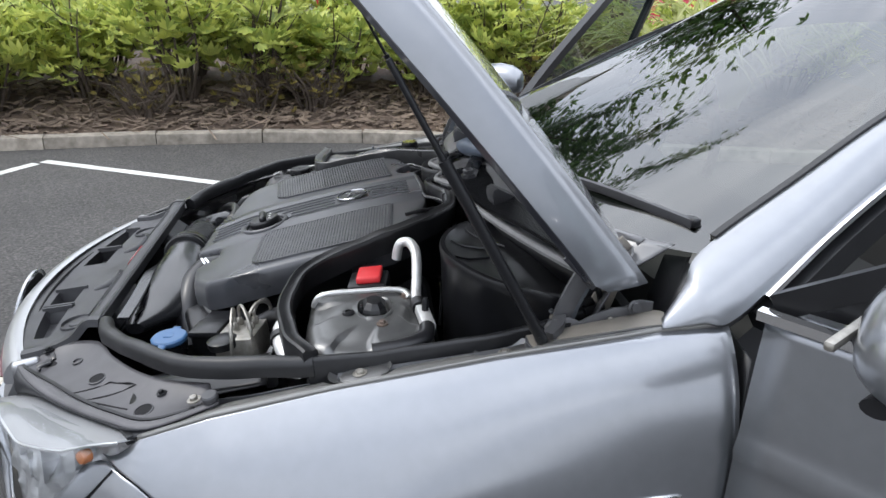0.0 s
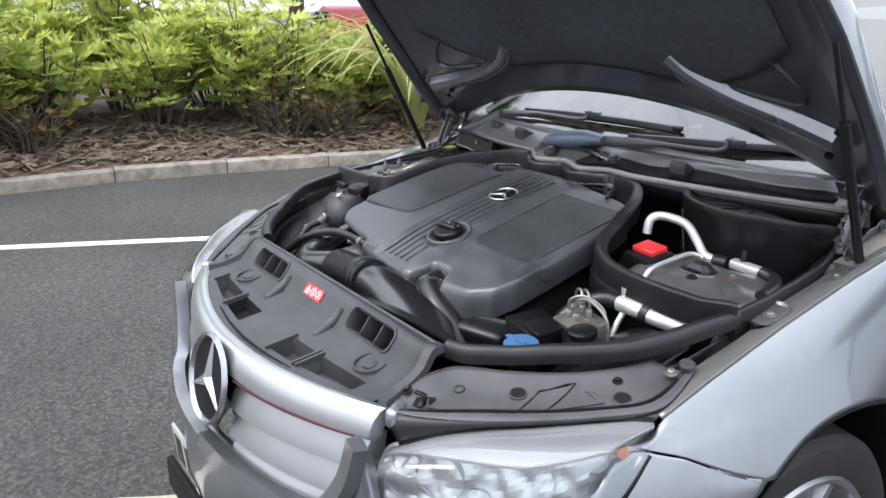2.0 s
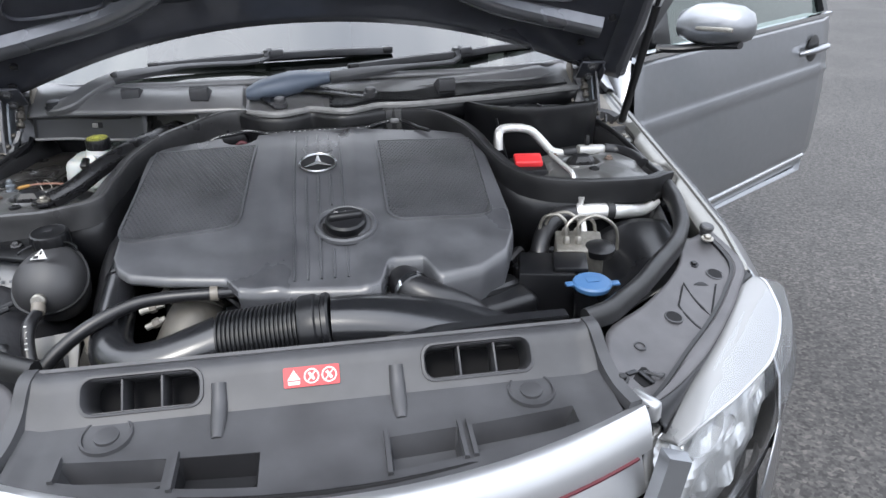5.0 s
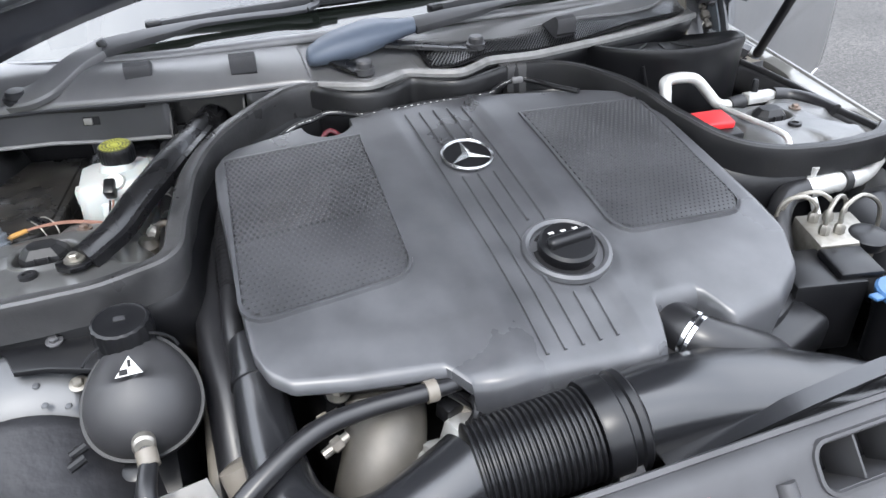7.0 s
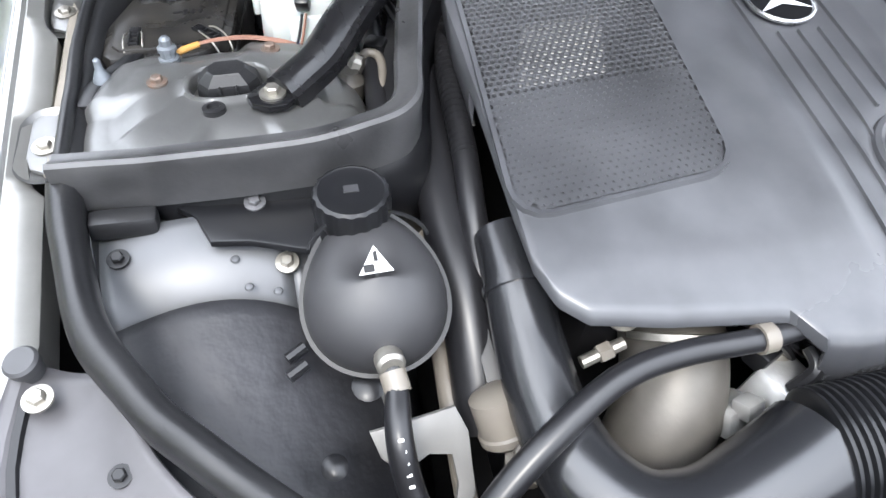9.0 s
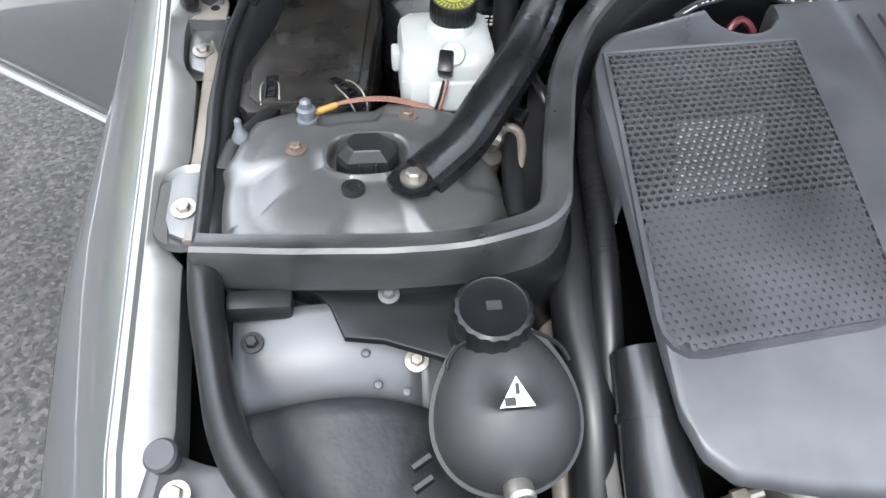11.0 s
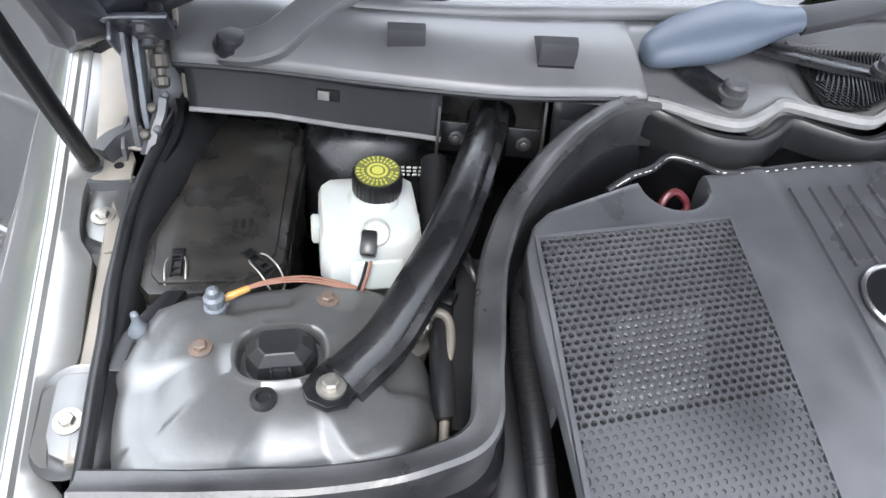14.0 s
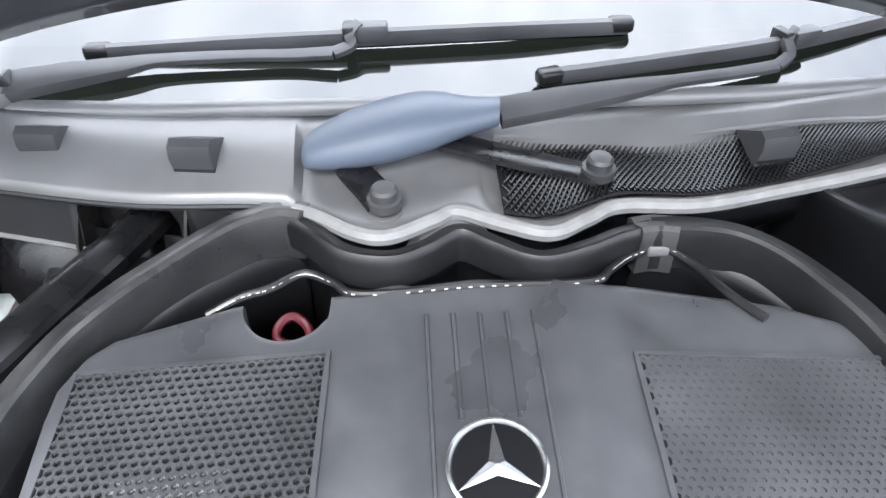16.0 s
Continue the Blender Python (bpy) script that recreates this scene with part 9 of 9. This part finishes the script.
    if front:
        c = at(0.20, 1.025, 0.12)
        rows = []
        for k, (q, ww, hh) in enumerate(((-0.09, 0.020, 0.025), (-0.08, 0.040, 0.045), (-0.04, 0.055, 0.062), (0.02, 0.058, 0.066), (0.08, 0.052, 0.058), (0.11, 0.035, 0.040), (0.118, 0.012, 0.016))):
            p = c + (out * 0.92 + w * 0.2).normalized() * q
            rows.append([p - w * (ww * math.cos(a) * (1.0 if math.cos(a) > 0 else 0.35)) + Vector((0, 0, hh * math.sin(a) * (1 if math.sin(a) > 0 else 0.75))) for a in [2 * math.pi * j / 20 for j in range(20)]])
        mir = part("door_mirror", loft(bmesh.new(), rows, wrap=True, caps=True), PAINT, dr, "body-coloured door mirror with a black base", 50)
        part("mirror_base", tube([at(0.12, 0.965, 0.0), at(0.15, 0.965, 0.06), c + Vector((0, 0, -0.052)), c + out * 0.09 + Vector((0, 0, -0.045))], [0.022, 0.020, 0.020, 0.016], 12, flat=0.6), PLASTIC, mir, "black mirror foot")
        part("indicator", rbox((0.012, 0.11, 0.012), Matrix.Translation(c - w * 0.054 + out * 0.035 + Vector((0, 0, 0.0))) @ out.to_track_quat("Y", "Z").to_matrix().to_4x4(), 0.004), STEEL, mir, "slim mirror indicator")
        part("sail_panel", loft(bmesh.new(), [[at(0.0, 0.955, -0.012), at(0.21, 0.965, -0.012)], [at(0.06, 0.99, -0.025), at(0.21, 1.03, -0.03)], [at(0.20, 1.075, -0.045), at(0.215, 1.085, -0.045)]]), PLASTIC, dr, "black sail panel", thick=0.006)
    return dr


door(1, (0.874, 1.336, 0.07), (0.838, 0.546), 1.30, True, "open grey metallic front door with mirror")
door(-1, (-0.812, 1.345, 0.05), (-0.80, 0.60), 1.26, True, "open grey metallic front door with mirror")
door(1, (0.868, 2.47, 0.18), (0.55, 0.835), 1.0, False, "open grey metallic rear door")


# ---- behind the hedge ----
def strap_plant(at, seed):
    rng = random.Random(seed)
    base = tagged(new("strap_leaf_plant"), "arching pale green strap-leaved plant beside the kerb", "plant")
    base.location = at
    for k in range(84):
        a, ln = rng.uniform(0, 6.28), rng.uniform(1.3, 2.2)
        h, w = rng.uniform(0.75, 1.15), rng.uniform(0.022, 0.042)
        d, s = Vector((math.cos(a), math.sin(a), 0)), Vector((-math.sin(a), math.cos(a), 0))
        rows = []
        for j in range(9):
            t = j / 8
            c = Vector(at) + d * (0.06 + ln * 0.75 * t ** 1.3) + Vector((0, 0, ln * h * (1.75 * t - 1.35 * t * t)))
            ww = w * (1 - t) ** 0.6 + 0.001
            rows.append([c - s * ww, c + Vector((0, 0, -ww * 0.4)), c + s * ww])
        part("blade", loft(bmesh.new(), rows), BLADE, base)
    return base


strap_plant((-4.95, 3.95, 0.15), 5)
strap_plant((-5.3, 4.7, 0.2), 6)


def tree(at, height, spread, leaves, seed):
    rng = random.Random(seed)
    base = tagged(new("tree"), "tall broadleaf tree behind the hedge", "tree", "trees behind the hedge")
    base.location = at
    trunk, tips = bmesh.new(), []
    p0 = Vector(at)
    top = p0 + Vector((0.2, 0.1, height * 0.75))
    tube([p0, p0.lerp(top, 0.4) + Vector((0.08, 0, 0)), top], [0.16, 0.12, 0.05], 12, trunk)
    for k in range(22):
        f = p0.lerp(top, rng.uniform(0.35, 0.98))
        a, r = rng.uniform(0, 6.28), spread * rng.uniform(0.5, 1.0)
        e = f + Vector((r * math.cos(a), r * math.sin(a), rng.uniform(0.2, 0.35 * height)))
        tube([f, f.lerp(e, 0.5) + Vector((0, 0, 0.15)), e], [0.045, 0.03, 0.012], 7, trunk)
        tips.append((f, e))
    part("trunk", trunk, BARK, base)
    bm = bmesh.new()
    for k in range(leaves):
        f, e = rng.choice(tips)
        c = f.lerp(e, rng.uniform(0.35, 1.1)) + Vector((rng.gauss(0, 0.32), rng.gauss(0, 0.32), rng.gauss(0, 0.28)))
        out = Vector((rng.uniform(-1, 1), rng.uniform(-1, 1), rng.uniform(-0.6, 0.4))).normalized()
        leaf(bm, c, out, out.cross(Vector((0.1, 0.2, 1))).normalized(), rng.uniform(0.14, 0.26), 3)
    part("crown", bm, LEAF_TREE, base)
    return base


tree((-13.0, 0.5, 0.2), 11.6, 2.9, 8600, 31)
tree((-10.8, 5.4, 0.2), 6.8, 2.2, 4200, 34)
tree((-12.0, 8.6, 0.2), 7.2, 2.6, 5200, 32)
tree((-9.6, -5.6, 0.2), 5.6, 1.8, 3600, 33)

shop = tagged(new("shop_building"), "white flat-roofed retail building with a red fascia, far off", "building")
shop.location = (-24, -6, 0)
wall = part("wall", rbox((6, 34, 7), pose(-24, -12, 3.5), 0.05), WALLW, shop)
part("fascia", rbox((0.2, 15.0, 0.36), pose(-20.9, -12.4, 1.74), 0.02), REDPAINT, shop, "red fascia band")
part("roof", rbox((6.4, 34.4, 0.25), pose(-24, -12, 7.1), 0.03), CONCRETE, shop)
for k in range(5):
    win = part("window", rbox((0.1, 3.2, 1.3), pose(-20.97, -26 + 5 * k, 1.05), 0.01), GLASS, shop)
    part("frame", rbox((0.06, 3.4, 1.5), pose(-20.99, -26 + 5 * k, 1.05), 0.01), STEEL, win)

sign = tagged(new("totem_sign"), "tall red totem sign with white lettering strokes", "sign")
sign.location = (-11, 0.45, 0)
part("panel", rbox((0.10, 0.27, 3.6), pose(-11, 0.45, 2.0, -2), 0.02), REDPAINT, sign)
part("post", tube([(-11.2, 0.02, 0.1), (-11.2, 0.02, 3.8)], 0.16, 18, smooth=1), STEEL, sign, "grey post beside the panel")
for k, (w, h) in enumerate(((0.10, 0.03), (0.07, 0.03), (0.11, 0.03), (0.06, 0.03))):
    part("bar", rbox((0.01, w, h), pose(-10.945, 0.45, 1.52 + 0.075 * k, -2), 0.002), WHITE, sign)


def parked_car(at, turn, mat, label):
    """A hatchback far behind the hedge."""
    c = tagged(new("parked_car"), label, "car", "cars behind the hedge")
    c.matrix_basis = pose(*at, 0, 0, turn)
    m = pose(*at, 0, 0, turn)
    rows = []
    for x, lo, belt, w in ((-1.95, 0.45, 0.72, 0.70), (-1.85, 0.25, 0.86, 0.80), (-1.0, 0.22, 0.95, 0.86), (0.0, 0.22, 0.97, 0.87), (1.0, 0.22, 0.98, 0.86), (1.8, 0.25, 0.95, 0.80), (1.95, 0.45, 0.85, 0.70)):
        rows.append([m @ Vector(p) for p in ((x, -w, lo), (x, -w * 1.02, 0.55), (x, -w * 0.95, belt), (x, w * 0.95, belt), (x, w * 1.02, 0.55), (x, w, lo))])
    part("body", loft(bmesh.new(), rows, wrap=True, caps=True), mat, c, angle=40)
    rows = []
    for x, z, w in ((-0.95, 0.95, 0.80), (-0.25, 1.38, 0.64), (0.6, 1.45, 0.64), (1.45, 1.36, 0.62), (1.8, 0.97, 0.76)):
        rows.append([m @ Vector(p) for p in ((x, -w, min(z, 0.96)), (x, -w + 0.02, z), (x, w - 0.02, z), (x, w, min(z, 0.96)))])
    part("cabin", loft(bmesh.new(), rows, wrap=True, caps=True), mat, c, angle=40)
    for s in (-1, 1):
        for x0, x1 in ((-0.55, 0.4), (0.48, 1.4)):
            part("window", loft(bmesh.new(), [[m @ Vector((x0 + 0.05, s * 0.80, 0.99)), m @ Vector((x0 + 0.25, s * 0.67, 1.33))], [m @ Vector((x1, s * 0.80, 0.99)), m @ Vector((x1 - 0.05, s * 0.67, 1.35))]]), DARK, c, thick=0.02)
        for x in (-1.2, 1.25):
            wh = part("wheel", lathe([(0.2, -0.1), (0.3, -0.09), (0.31, 0.0), (0.3, 0.09), (0.2, 0.1)], m @ axis((x, s * 0.78, 0.31), (0, s, 0)), 24, caps=False), TYRE, c)
            part("rim", lathe([(0.2, 0.08), (0.19, 0.05), (0.06, 0.07), (0.0005, 0.075)], m @ axis((x, s * 0.78, 0.31), (0, s, 0)), 20), SATIN, wh)
    return c


parked_car((-11.2, 7.0, 0), 80, REDPAINT, "bright red hatchback parked beyond the planting")
parked_car((-13.5, -3.2, 0), 95, WALLW, "white hatchback parked beyond the hedge")
